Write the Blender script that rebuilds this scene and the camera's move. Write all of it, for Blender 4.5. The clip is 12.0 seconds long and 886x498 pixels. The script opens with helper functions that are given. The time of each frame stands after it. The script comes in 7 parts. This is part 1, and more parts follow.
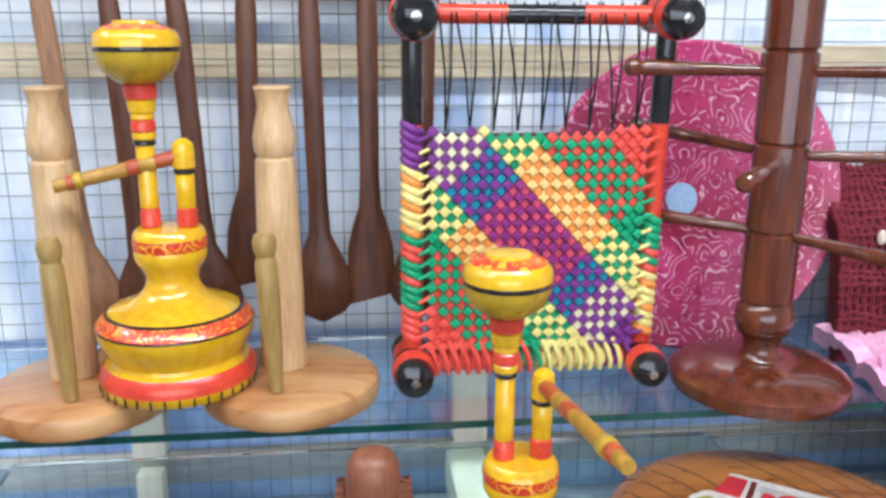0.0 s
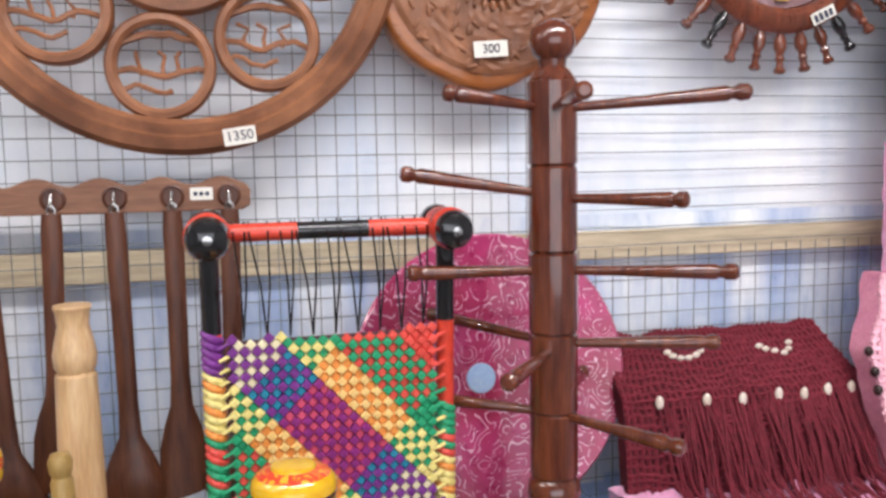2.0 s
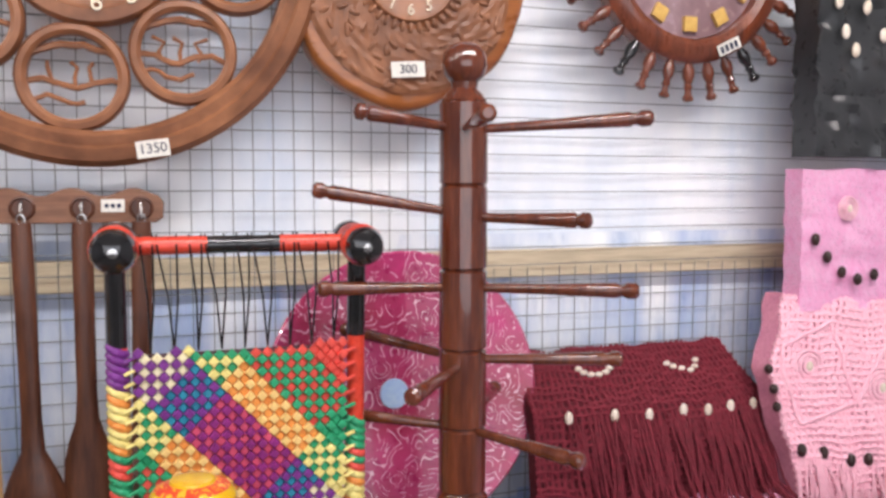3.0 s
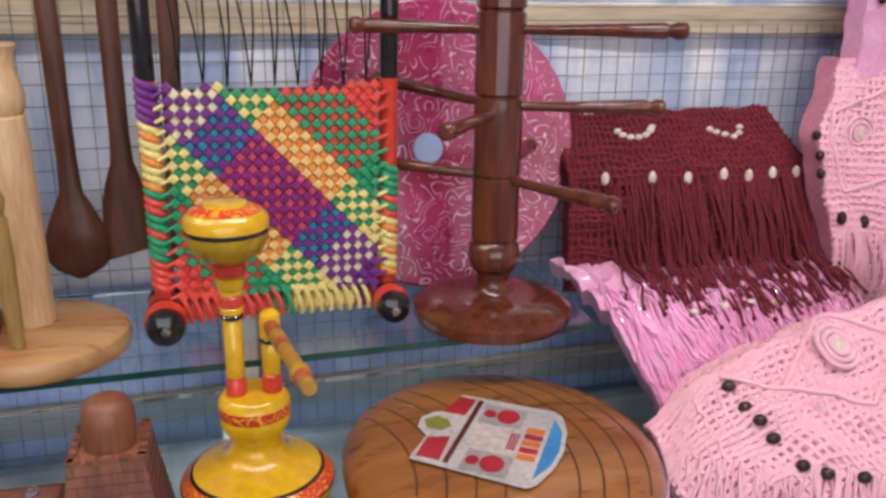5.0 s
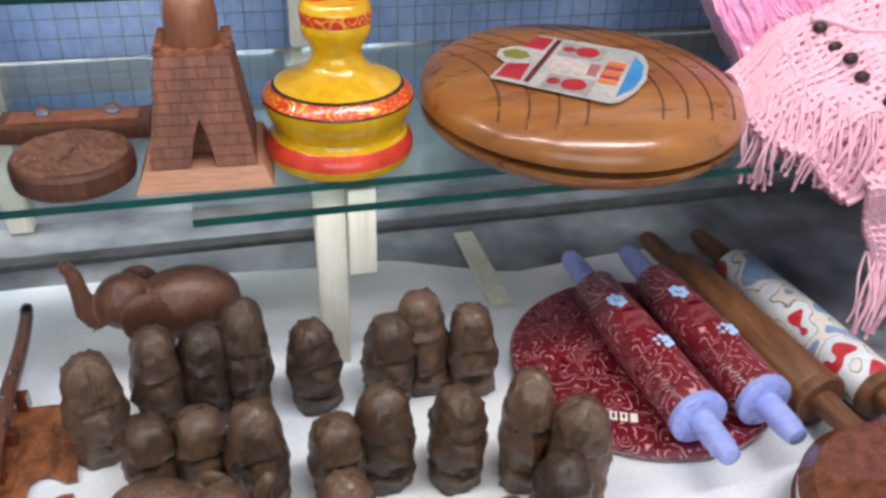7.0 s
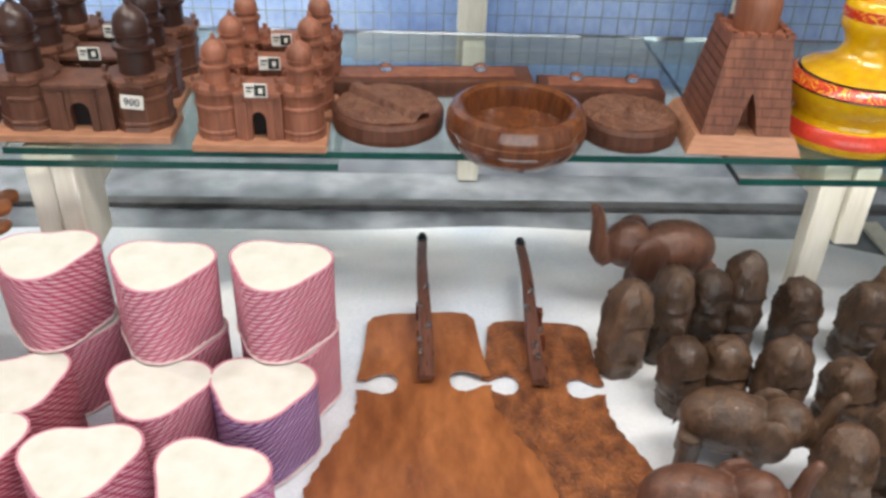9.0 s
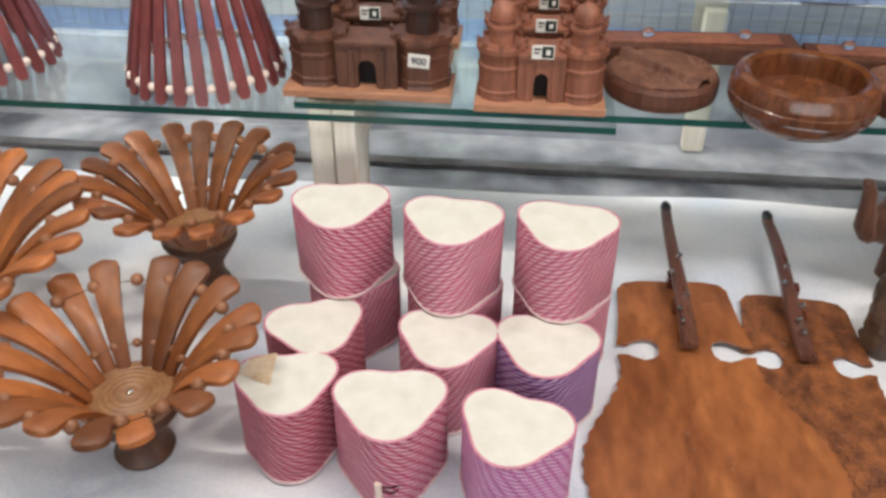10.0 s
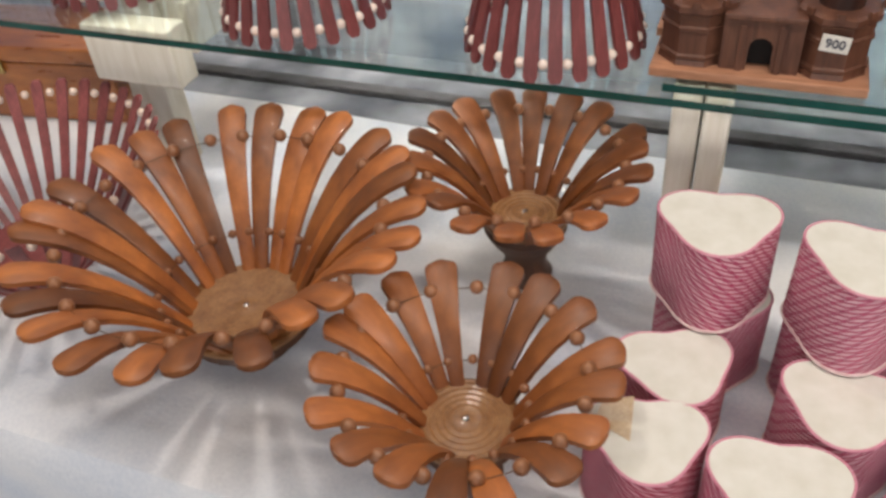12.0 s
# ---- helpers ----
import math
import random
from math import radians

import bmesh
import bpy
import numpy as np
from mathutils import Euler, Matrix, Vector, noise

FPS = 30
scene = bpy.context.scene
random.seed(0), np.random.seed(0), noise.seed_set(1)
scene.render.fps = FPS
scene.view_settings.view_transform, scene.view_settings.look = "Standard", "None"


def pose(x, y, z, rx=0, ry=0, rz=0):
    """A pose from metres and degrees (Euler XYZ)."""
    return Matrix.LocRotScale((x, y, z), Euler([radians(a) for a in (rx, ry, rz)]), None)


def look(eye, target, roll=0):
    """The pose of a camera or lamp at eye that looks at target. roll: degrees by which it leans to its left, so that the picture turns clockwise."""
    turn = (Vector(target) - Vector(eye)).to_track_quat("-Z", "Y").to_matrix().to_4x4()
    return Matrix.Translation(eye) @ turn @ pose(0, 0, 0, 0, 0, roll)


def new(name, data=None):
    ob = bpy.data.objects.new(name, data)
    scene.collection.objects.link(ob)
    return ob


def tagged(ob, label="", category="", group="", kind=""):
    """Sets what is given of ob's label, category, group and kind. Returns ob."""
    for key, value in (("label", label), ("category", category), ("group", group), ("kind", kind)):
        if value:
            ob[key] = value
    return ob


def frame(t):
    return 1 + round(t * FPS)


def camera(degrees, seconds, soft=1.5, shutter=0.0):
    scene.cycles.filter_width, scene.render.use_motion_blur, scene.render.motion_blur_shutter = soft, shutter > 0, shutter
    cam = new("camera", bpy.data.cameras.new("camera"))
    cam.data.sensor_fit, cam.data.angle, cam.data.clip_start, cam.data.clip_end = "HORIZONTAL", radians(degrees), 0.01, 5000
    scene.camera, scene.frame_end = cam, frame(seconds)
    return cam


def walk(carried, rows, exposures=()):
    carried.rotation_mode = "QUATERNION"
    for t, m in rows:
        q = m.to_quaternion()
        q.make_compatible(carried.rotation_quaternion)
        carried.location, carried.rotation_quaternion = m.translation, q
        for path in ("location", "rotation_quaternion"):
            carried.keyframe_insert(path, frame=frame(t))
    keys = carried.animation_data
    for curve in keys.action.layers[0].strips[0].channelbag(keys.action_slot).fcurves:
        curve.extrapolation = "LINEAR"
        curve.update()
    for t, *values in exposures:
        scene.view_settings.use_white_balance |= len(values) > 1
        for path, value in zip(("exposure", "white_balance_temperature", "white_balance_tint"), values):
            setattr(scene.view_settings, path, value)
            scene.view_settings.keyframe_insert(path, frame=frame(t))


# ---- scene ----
cam = camera(55.2, 12.0, soft=3.0)
PATH = [
    (0, (0.014, 0.0073, 1.504), (0.2295, 1.9314, 1.005), 0.3),
    (0.5, (0.0135, -0.0208, 1.529), (0.2149, 1.9272, 1.125), -0.4),
    (1, (0.0168, -0.0434, 1.536), (0.2537, 1.9073, 1.164), -0.8),
    (1.5, (0.0424, -0.0476, 1.552), (0.4044, 1.8956, 1.249), -1.2),
    (2, (0.0736, -0.0485, 1.573), (0.5891, 1.8736, 1.374), -1.0),
    (2.5, (0.0816, -0.0646, 1.584), (0.7009, 1.8324, 1.44), -0.0),
    (2.7, (0.0922, -0.0689, 1.581), (0.7383, 1.8177, 1.436), 0.3),
    (4.5, (0.1005, -0.0589, 1.531), (0.7347, 1.7889, 1.101), 0.8),
    (5, (0.1005, -0.0589, 1.511), (0.6517, 1.769, 0.914), 0.9),
    (5.5, (0.0943, -0.0682, 1.469), (0.5874, 1.7145, 0.707), 1.0),
    (6, (0.0885, -0.0664, 1.439), (0.5702, 1.625, 0.486), 2.1),
    (6.5, (0.0972, -0.0857, 1.401), (0.5377, 1.5746, 0.377), 1.5),
    (6.7, (0.0857, -0.0883, 1.385), (0.532, 1.5612, 0.347), 1.7),
    (8.3, (-0.1761, -0.1353, 1.401), (0.1105, 1.5099, 0.301), 3.0),
    (8.5, (-0.2089, -0.1483, 1.403), (0.016, 1.5116, 0.31), 2.7),
    (9, (-0.2793, -0.1627, 1.404), (-0.1827, 1.5182, 0.325), 2.3),
    (9.5, (-0.3511, -0.1729, 1.397), (-0.377, 1.5122, 0.32), 1.9),
    (10, (-0.4221, -0.1772, 1.399), (-0.5742, 1.4581, 0.259), 0.3),
    (10.5, (-0.4765, -0.1684, 1.4), (-0.7334, 1.4175, 0.207), -1.2),
    (11, (-0.5185, -0.1259, 1.399), (-0.9329, 1.4021, 0.177), -2.4),
    (11.5, (-0.5385, -0.0921, 1.396), (-1.0771, 1.3686, 0.14), -3.1),
    (12, (-0.5591, -0.0714, 1.4), (-1.1687, 1.3286, 0.109), -5.2),
]
walk(cam, [(t, look(eye, target, roll)) for t, eye, target, roll in PATH],
     exposures=[(0, 0.14, 5750, 8), (1.0, -0.12, 5950, 12), (1.5, -0.14, 6100, 14), (2.7, -0.16, 6450, 18), (4.5, -0.39, 6400, 19), (5.5, -0.6, 6600, 22), (6.5, -0.25, 6150, 13),
                (8.5, 0.04, 6500, 10), (9.5, -0.08, 6600, 11), (10.5, -0.27, 6800, 14), (12, -0.43, 6950, 15)])

# ---- world and light ----
world = bpy.data.worlds.new("world")
scene.world = world
world.use_nodes = True
wn = world.node_tree
sky = wn.nodes.new("ShaderNodeTexSky")
sky.sky_type, sky.sun_disc = "NISHITA", False
sky.sun_elevation, sky.sun_rotation = radians(50), radians(200)
wn.links.new(sky.outputs["Color"], wn.nodes["Background"].inputs["Color"])
wn.nodes["Background"].inputs["Strength"].default_value = 0.1


def area_lamp(name, at, target, sx, sy, watts, color):
    data = bpy.data.lights.new(name, "AREA")
    data.shape, data.size, data.size_y, data.energy, data.color = "RECTANGLE", sx, sy, watts, color
    ob = new(name, data)
    ob.matrix_basis = look(at, target)
    return ob


SUN = bpy.data.lights.new("sun", "SUN")
SUN.energy, SUN.angle, SUN.color = 0.7, radians(12), (1, 0.95, 0.88)
new("sun", SUN).matrix_basis = look((0.6, -3.0, 4.5), (0, 0.6, 1.0))
# daylight of the open shop front, behind the camera
area_lamp("shop_front_daylight", (-0.2, -2.3, 1.7), (-0.2, 0.6, 1.2), 3.2, 1.5, 39, (0.93, 0.97, 1.0))
# two tube lights under the ceiling
area_lamp("tube_light_lamp", (-0.75, 0.05, 2.42), (-0.75, 0.3, 0.9), 1.2, 0.06, 11, (1.0, 0.955, 0.885))
# a bare bulb high on the wall beside the shelves
area_lamp("wall_bulb_lamp", (-1.15, 0.66, 2.25), (-0.8, 0.35, 0.9), 0.09, 0.09, 5.5, (1.0, 0.95, 0.88))
area_lamp("tube_light_lamp", (0.55, 0.0, 2.42), (0.5, 0.4, 1.0), 1.2, 0.06, 20, (1.0, 0.96, 0.9))

# ---- materials ----
MATS = {}


def mat(name, c1, c2=None, rough=0.5, metal=0.0, scale=30.0, bump=0.0, stretch=(1, 1, 1), coat=0.0, fine=None, detail=6.0, obrand=0.0):
    """A surface with two scales of variation: broad tone and fine grain, with relief."""
    if name in MATS:
        return MATS[name]
    m = bpy.data.materials.new(name)
    m.use_nodes = True
    n, l = m.node_tree.nodes, m.node_tree.links
    b = n["Principled BSDF"]
    b.inputs["Roughness"].default_value, b.inputs["Metallic"].default_value = rough, metal
    b.inputs["Coat Weight"].default_value = coat
    tc, mp = n.new("ShaderNodeTexCoord"), n.new("ShaderNodeMapping")
    mp.inputs["Scale"].default_value = stretch
    l.new(tc.outputs["Object"], mp.inputs["Vector"])
    a, f = n.new("ShaderNodeTexNoise"), n.new("ShaderNodeTexNoise")
    a.inputs["Scale"].default_value, a.inputs["Detail"].default_value = scale, detail
    f.inputs["Scale"].default_value, f.inputs["Detail"].default_value = fine or scale * 7, 4.0
    l.new(mp.outputs["Vector"], a.inputs["Vector"])
    l.new(mp.outputs["Vector"], f.inputs["Vector"])
    r = n.new("ShaderNodeValToRGB")
    c2 = c2 or tuple(x * 0.75 for x in c1)
    r.color_ramp.elements[0].position, r.color_ramp.elements[1].position = 0.32, 0.68
    r.color_ramp.elements[0].color, r.color_ramp.elements[1].color = (*c2, 1), (*c1, 1)
    l.new(a.outputs["Fac"], r.inputs["Fac"])
    mx = n.new("ShaderNodeMix")
    mx.data_type, mx.blend_type = "RGBA", "OVERLAY"
    mx.inputs["Factor"].default_value = 0.35
    l.new(r.outputs["Color"], mx.inputs["A"])
    l.new(f.outputs["Fac"], mx.inputs["B"])
    out = mx.outputs["Result"]
    if obrand:
        oi, hs, mm = n.new("ShaderNodeObjectInfo"), n.new("ShaderNodeHueSaturation"), n.new("ShaderNodeMapRange")
        mm.inputs["To Min"].default_value, mm.inputs["To Max"].default_value = 1 - obrand, 1 + obrand
        l.new(oi.outputs["Random"], mm.inputs["Value"])
        l.new(mm.outputs["Result"], hs.inputs["Value"])
        l.new(out, hs.inputs["Color"])
        out = hs.outputs["Color"]
    l.new(out, b.inputs["Base Color"])
    rr = n.new("ShaderNodeMapRange")
    rr.inputs["To Min"].default_value, rr.inputs["To Max"].default_value = max(0.02, rough - 0.1), min(1, rough + 0.1)
    l.new(f.outputs["Fac"], rr.inputs["Value"])
    l.new(rr.outputs["Result"], b.inputs["Roughness"])
    if bump:
        bp = n.new("ShaderNodeBump")
        bp.inputs["Strength"].default_value, bp.inputs["Distance"].default_value = bump, 0.002
        l.new(f.outputs["Fac"], bp.inputs["Height"])
        l.new(bp.outputs["Normal"], b.inputs["Normal"])
    MATS[name] = m
    return m


def cord_mat(name, c1, c2, row=0.0038, slant=0.6, rough=0.75):
    """Cord wound in rows round an upright box: pale stitches on a darker ground, with relief."""
    if name in MATS:
        return MATS[name]
    m = mat(name, c1, tuple(x * 0.8 for x in c1), rough, scale=25)
    n, l = m.node_tree.nodes, m.node_tree.links
    b = n["Principled BSDF"]
    tc, sp, at2, run, shear, add, cb, br = [n.new("ShaderNode" + k) for k in ("TexCoord", "SeparateXYZ", "Math", "Math", "Math", "Math", "CombineXYZ", "TexBrick")]
    wob_, big_ = n.new("ShaderNodeTexNoise"), n.new("ShaderNodeMath")
    wob_.inputs["Scale"].default_value = 22
    l.new(tc.outputs["Object"], sp.inputs[0])
    l.new(tc.outputs["Object"], wob_.inputs["Vector"])
    at2.operation, run.operation, run.inputs[1].default_value = "ARCTAN2", "MULTIPLY", 0.038
    l.new(sp.outputs["Y"], at2.inputs[0])
    l.new(sp.outputs["X"], at2.inputs[1])
    l.new(at2.outputs[0], run.inputs[0])
    shear.operation, shear.inputs[1].default_value = "MULTIPLY_ADD", slant
    l.new(sp.outputs["Z"], shear.inputs[0])
    l.new(run.outputs[0], shear.inputs[2])
    big_.operation, big_.inputs[1].default_value = "MULTIPLY_ADD", 0.006
    l.new(wob_.outputs["Fac"], big_.inputs[0])
    l.new(sp.outputs["Z"], big_.inputs[2])
    add.operation, add.inputs[1].default_value = "MULTIPLY_ADD", 0.35 * (1 if slant > 0 else -1)
    l.new(run.outputs[0], add.inputs[0])
    l.new(big_.outputs[0], add.inputs[2])
    l.new(shear.outputs[0], cb.inputs["X"])
    l.new(add.outputs[0], cb.inputs["Y"])
    l.new(cb.outputs[0], br.inputs["Vector"])
    br.inputs["Scale"].default_value, br.inputs["Mortar Size"].default_value, br.inputs["Mortar Smooth"].default_value = 1.0, row * 0.26, 0.5
    br.inputs["Brick Width"].default_value, br.inputs["Row Height"].default_value = row * 1.6, row
    br.inputs["Color1"].default_value, br.inputs["Color2"].default_value = (*(x * 0.85 for x in c2), 1), (*(x * 0.65 + y * 0.2 for x, y in zip(c2, c1)), 1)
    mx = n.new("ShaderNodeMix")
    mx.data_type = "RGBA"
    l.new(br.outputs["Color"], mx.inputs["A"])
    l.new(b.inputs["Base Color"].links[0].from_socket, mx.inputs["B"])
    l.new(br.outputs["Fac"], mx.inputs["Factor"])
    l.new(mx.outputs["Result"], b.inputs["Base Color"])
    bp = n.new("ShaderNodeBump")
    bp.invert = True
    bp.inputs["Strength"].default_value, bp.inputs["Distance"].default_value = 0.8, 0.0012
    l.new(br.outputs["Fac"], bp.inputs["Height"])
    l.new(bp.outputs["Normal"], b.inputs["Normal"])
    return m


def swirl_mat(name, base, base2, line, scale=28.0, width=0.035, rough=0.3, coat=0.4, dots=None):
    """Lacquer painted by hand with thin curling lines and small flowers."""
    m = mat(name, base, base2, rough, scale=12, coat=coat)
    n, l = m.node_tree.nodes, m.node_tree.links
    b = n["Principled BSDF"]
    tc = n.new("ShaderNodeTexCoord")
    vo_ = n.new("ShaderNodeTexVoronoi")
    vo_.inputs["Scale"].default_value, vo_.inputs["Randomness"].default_value = scale, 0.9
    bend, add_ = n.new("ShaderNodeTexNoise"), n.new("ShaderNodeMath")
    bend.inputs["Scale"].default_value, bend.inputs["Detail"].default_value = scale * 1.3, 0.0
    l.new(tc.outputs["Object"], vo_.inputs["Vector"])
    l.new(tc.outputs["Object"], bend.inputs["Vector"])
    add_.operation, add_.inputs[1].default_value = "MULTIPLY_ADD", 0.8
    l.new(bend.outputs["Fac"], add_.inputs[0])
    l.new(vo_.outputs["Distance"], add_.inputs[2])
    mu, fr, sb, ab, lt = [n.new("ShaderNodeMath") for _ in range(5)]
    mu.operation, fr.operation, sb.operation, ab.operation, lt.operation = "MULTIPLY", "FRACT", "SUBTRACT", "ABSOLUTE", "LESS_THAN"
    mu.inputs[1].default_value, sb.inputs[1].default_value, lt.inputs[1].default_value = 5.0, 0.5, width * 1.9
    l.new(add_.outputs[0], mu.inputs[0])
    l.new(mu.outputs[0], fr.inputs[0])
    l.new(fr.outputs[0], sb.inputs[0])
    l.new(sb.outputs[0], ab.inputs[0])
    l.new(ab.outputs[0], lt.inputs[0])
    brk = n.new("ShaderNodeTexNoise")
    brk.inputs["Scale"].default_value = scale * 3.0
    l.new(tc.outputs["Object"], brk.inputs["Vector"])
    gt, both = n.new("ShaderNodeMath"), n.new("ShaderNodeMath")
    gt.operation, gt.inputs[1].default_value, both.operation = "GREATER_THAN", 0.47, "MULTIPLY"
    l.new(brk.outputs["Fac"], gt.inputs[0])
    l.new(lt.outputs[0], both.inputs[0])
    l.new(gt.outputs[0], both.inputs[1])
    mx = n.new("ShaderNodeMix")
    mx.data_type = "RGBA"
    mx.inputs["B"].default_value = (*line, 1)
    l.new(b.inputs["Base Color"].links[0].from_socket, mx.inputs["A"])
    l.new(both.outputs[0], mx.inputs["Factor"])
    out = mx.outputs["Result"]
    if dots:
        vo, dl, m2 = n.new("ShaderNodeTexVoronoi"), n.new("ShaderNodeMath"), n.new("ShaderNodeMix")
        vo.inputs["Scale"].default_value = scale * 0.9
        l.new(tc.outputs["Object"], vo.inputs["Vector"])
        dl.operation, dl.inputs[1].default_value = "LESS_THAN", 0.17
        l.new(vo.outputs["Distance"], dl.inputs[0])
        m2.data_type = "RGBA"
        m2.inputs["B"].default_value = (*dots, 1)
        l.new(out, m2.inputs["A"])
        l.new(dl.outputs[0], m2.inputs["Factor"])
        out = m2.outputs["Result"]
    l.new(out, b.inputs["Base Color"])
    return m


def glass_mat(name, tint, rough=0.02):
    m = bpy.data.materials.new(name)
    m.use_nodes = True
    b = m.node_tree.nodes["Principled BSDF"]
    b.inputs["Base Color"].default_value = (*tint, 1)
    b.inputs["Transmission Weight"].default_value, b.inputs["Roughness"].default_value, b.inputs["IOR"].default_value = 1.0, rough, 1.45
    MATS[name] = m
    return m


def wood(name, c1, c2, rough=0.45, stretch=(1, 1, 0.12), scale=90, coat=0.0, bump=0.15, obrand=0.0):
    return mat(name, c1, c2, rough, scale=scale, stretch=stretch, coat=coat, bump=bump, fine=scale * 4, obrand=obrand)


GLASS = glass_mat("shelf_glass", (0.86, 0.95, 0.93))
GLASS_EDGE = mat("glass_edge_green", (0.012, 0.085, 0.07), (0.006, 0.04, 0.035), 0.15, scale=8)
PALE = wood("pale_turned_wood", (0.64, 0.44, 0.24), (0.53, 0.33, 0.155), 0.4, coat=0.25)
PALE_FLAT = wood("pale_grained_wood", (0.56, 0.34, 0.15), (0.38, 0.14, 0.045), 0.3, stretch=(0.3, 1.6, 1), scale=14, coat=0.3)
OLIVE_PEG = wood("olive_peg_wood", (0.4, 0.27, 0.09), (0.28, 0.17, 0.05), 0.4)
DARKRED = wood("polished_red_brown_wood", (0.145, 0.036, 0.014), (0.075, 0.016, 0.008), 0.2, coat=0.7, bump=0.05)
LADLE = wood("ladle_wood", (0.125, 0.042, 0.018), (0.06, 0.018, 0.009), 0.4)
LADLE_PALE = wood("worn_ladle_wood", (0.32, 0.17, 0.09), (0.22, 0.1, 0.05), 0.55)
RACKWOOD = wood("rack_wood", (0.24, 0.11, 0.06), (0.16, 0.065, 0.033), 0.5, stretch=(0.12, 1, 1))
CLOCKWOOD = wood("carved_clock_wood", (0.34, 0.14, 0.062), (0.14, 0.05, 0.021), 0.45, stretch=(0.3, 1, 0.3), scale=40, bump=0.4)
ORANGEWOOD = wood("orange_polished_wood", (0.38, 0.13, 0.03), (0.2, 0.055, 0.013), 0.3, stretch=(0.3, 1, 1), scale=25, coat=0.4)
BLACKLAC = mat("black_lacquer", (0.012, 0.011, 0.012), (0.008, 0.008, 0.009), 0.15, scale=20, coat=0.6)
REDLAC = mat("red_lacquer", (0.75, 0.07, 0.035), (0.55, 0.04, 0.02), 0.3, scale=60, coat=0.3)
YELLAC = mat("yellow_lacquer", (0.78, 0.47, 0.006), (0.66, 0.36, 0.004), 0.22, scale=18, coat=0.6)
YELDULL = mat("olive_yellow_lacquer", (0.5, 0.33, 0.015), (0.4, 0.25, 0.01), 0.3, scale=18, coat=0.4)
STICK = mat("ochre_worn_lacquer", (0.46, 0.27, 0.03), (0.33, 0.16, 0.02), 0.35, scale=90, coat=0.3)
STICKRED = mat("worn_red_lacquer", (0.46, 0.09, 0.03), (0.33, 0.05, 0.02), 0.35, scale=90, coat=0.3)
ORANGELAC = swirl_mat("painted_orange_band", (0.7, 0.06, 0.025), (0.6, 0.035, 0.015), (0.85, 0.42, 0.03), scale=60, width=0.09)
WHITECLOTH = mat("white_table_cloth", (0.82, 0.82, 0.82), (0.6, 0.66, 0.75), 0.7, scale=7, bump=0.2, fine=300, detail=3.0)
PAPER = mat("white_paper_tag", (0.8, 0.78, 0.72), (0.7, 0.67, 0.6), 0.7, scale=80)
INK = mat("dark_ink", (0.02, 0.025, 0.06), None, 0.6)
STEEL = mat("steel_hook", (0.6, 0.6, 0.6), (0.45, 0.44, 0.42), 0.25, 1.0)
WIRE = mat("galvanised_wire", (0.2, 0.22, 0.24), (0.09, 0.1, 0.11), 0.5, 0.3)
WHITEPOST = wood("whitewashed_wood", (0.74, 0.71, 0.62), (0.64, 0.6, 0.5), 0.75, scale=40, bump=0.5)
BEAD = mat("white_bead", (0.8, 0.68, 0.6), (0.7, 0.55, 0.45), 0.35)

# ---- mesh helpers ----
TABLE_Z, S2, S1 = 0.885, 1.075, 1.2025
UPPER_ORIGIN = Vector((0.07, -0.05, 1.545))
GROW = Matrix.Identity(4)   # true-size correction of the upper display, set where it is built
UPPER = Matrix.Translation(UPPER_ORIGIN) @ Matrix.Scale(1.035, 4) @ Matrix.Translation(-UPPER_ORIGIN)
S1_TOP = (UPPER @ Vector((0, 0, S1))).z


def part(name, bm, material, parent, label="", smooth=False):
    me = bpy.data.meshes.new(name)
    bmesh.ops.recalc_face_normals(bm, faces=bm.faces)
    bm.to_mesh(me)
    bm.free()
    for one in material if isinstance(material, (list, tuple)) else [material]:
        me.materials.append(one)
    if smooth:
        for p in me.polygons:
            p.use_smooth = True
        me.set_sharp_from_angle(angle=radians(38))
    ob = new(name, me)
    if parent:
        ob.parent = parent
    return tagged(ob, label)


def thing(name, label, category, at=(0, 0, 0), rz=0, group="", tilt=(0, 0)):
    ob = tagged(new(name), label, category, group)
    ob.empty_display_size = 0.02
    ob.matrix_basis = GROW @ pose(*at, tilt[0], tilt[1], rz)
    return ob


def share(ob, m, parent, name=None):
    """Another object on the same mesh, under a parent."""
    o = new(name or ob.name.split(".")[0], ob.data)
    o.parent = parent
    o.matrix_basis = m
    return o


def lathe(bm, prof, seg=32, m=None, cap=True):
    rings = []
    for r, z in prof:
        rings.append([bm.verts.new((r * math.cos(2 * math.pi * i / seg), r * math.sin(2 * math.pi * i / seg), z)) for i in range(seg)])
    faces = []
    for a, b in zip(rings, rings[1:]):
        for i in range(seg):
            j = (i + 1) % seg
            faces.append(bm.faces.new((a[i], a[j], b[j], b[i])))
    if prof[0] == prof[-1]:
        cap = False
    if cap:
        for ring in (rings[0], rings[-1]):
            faces.append(bm.faces.new(ring))
    if m is not None:
        bmesh.ops.transform(bm, matrix=m, verts=[v for ring in rings for v in ring])
    return faces


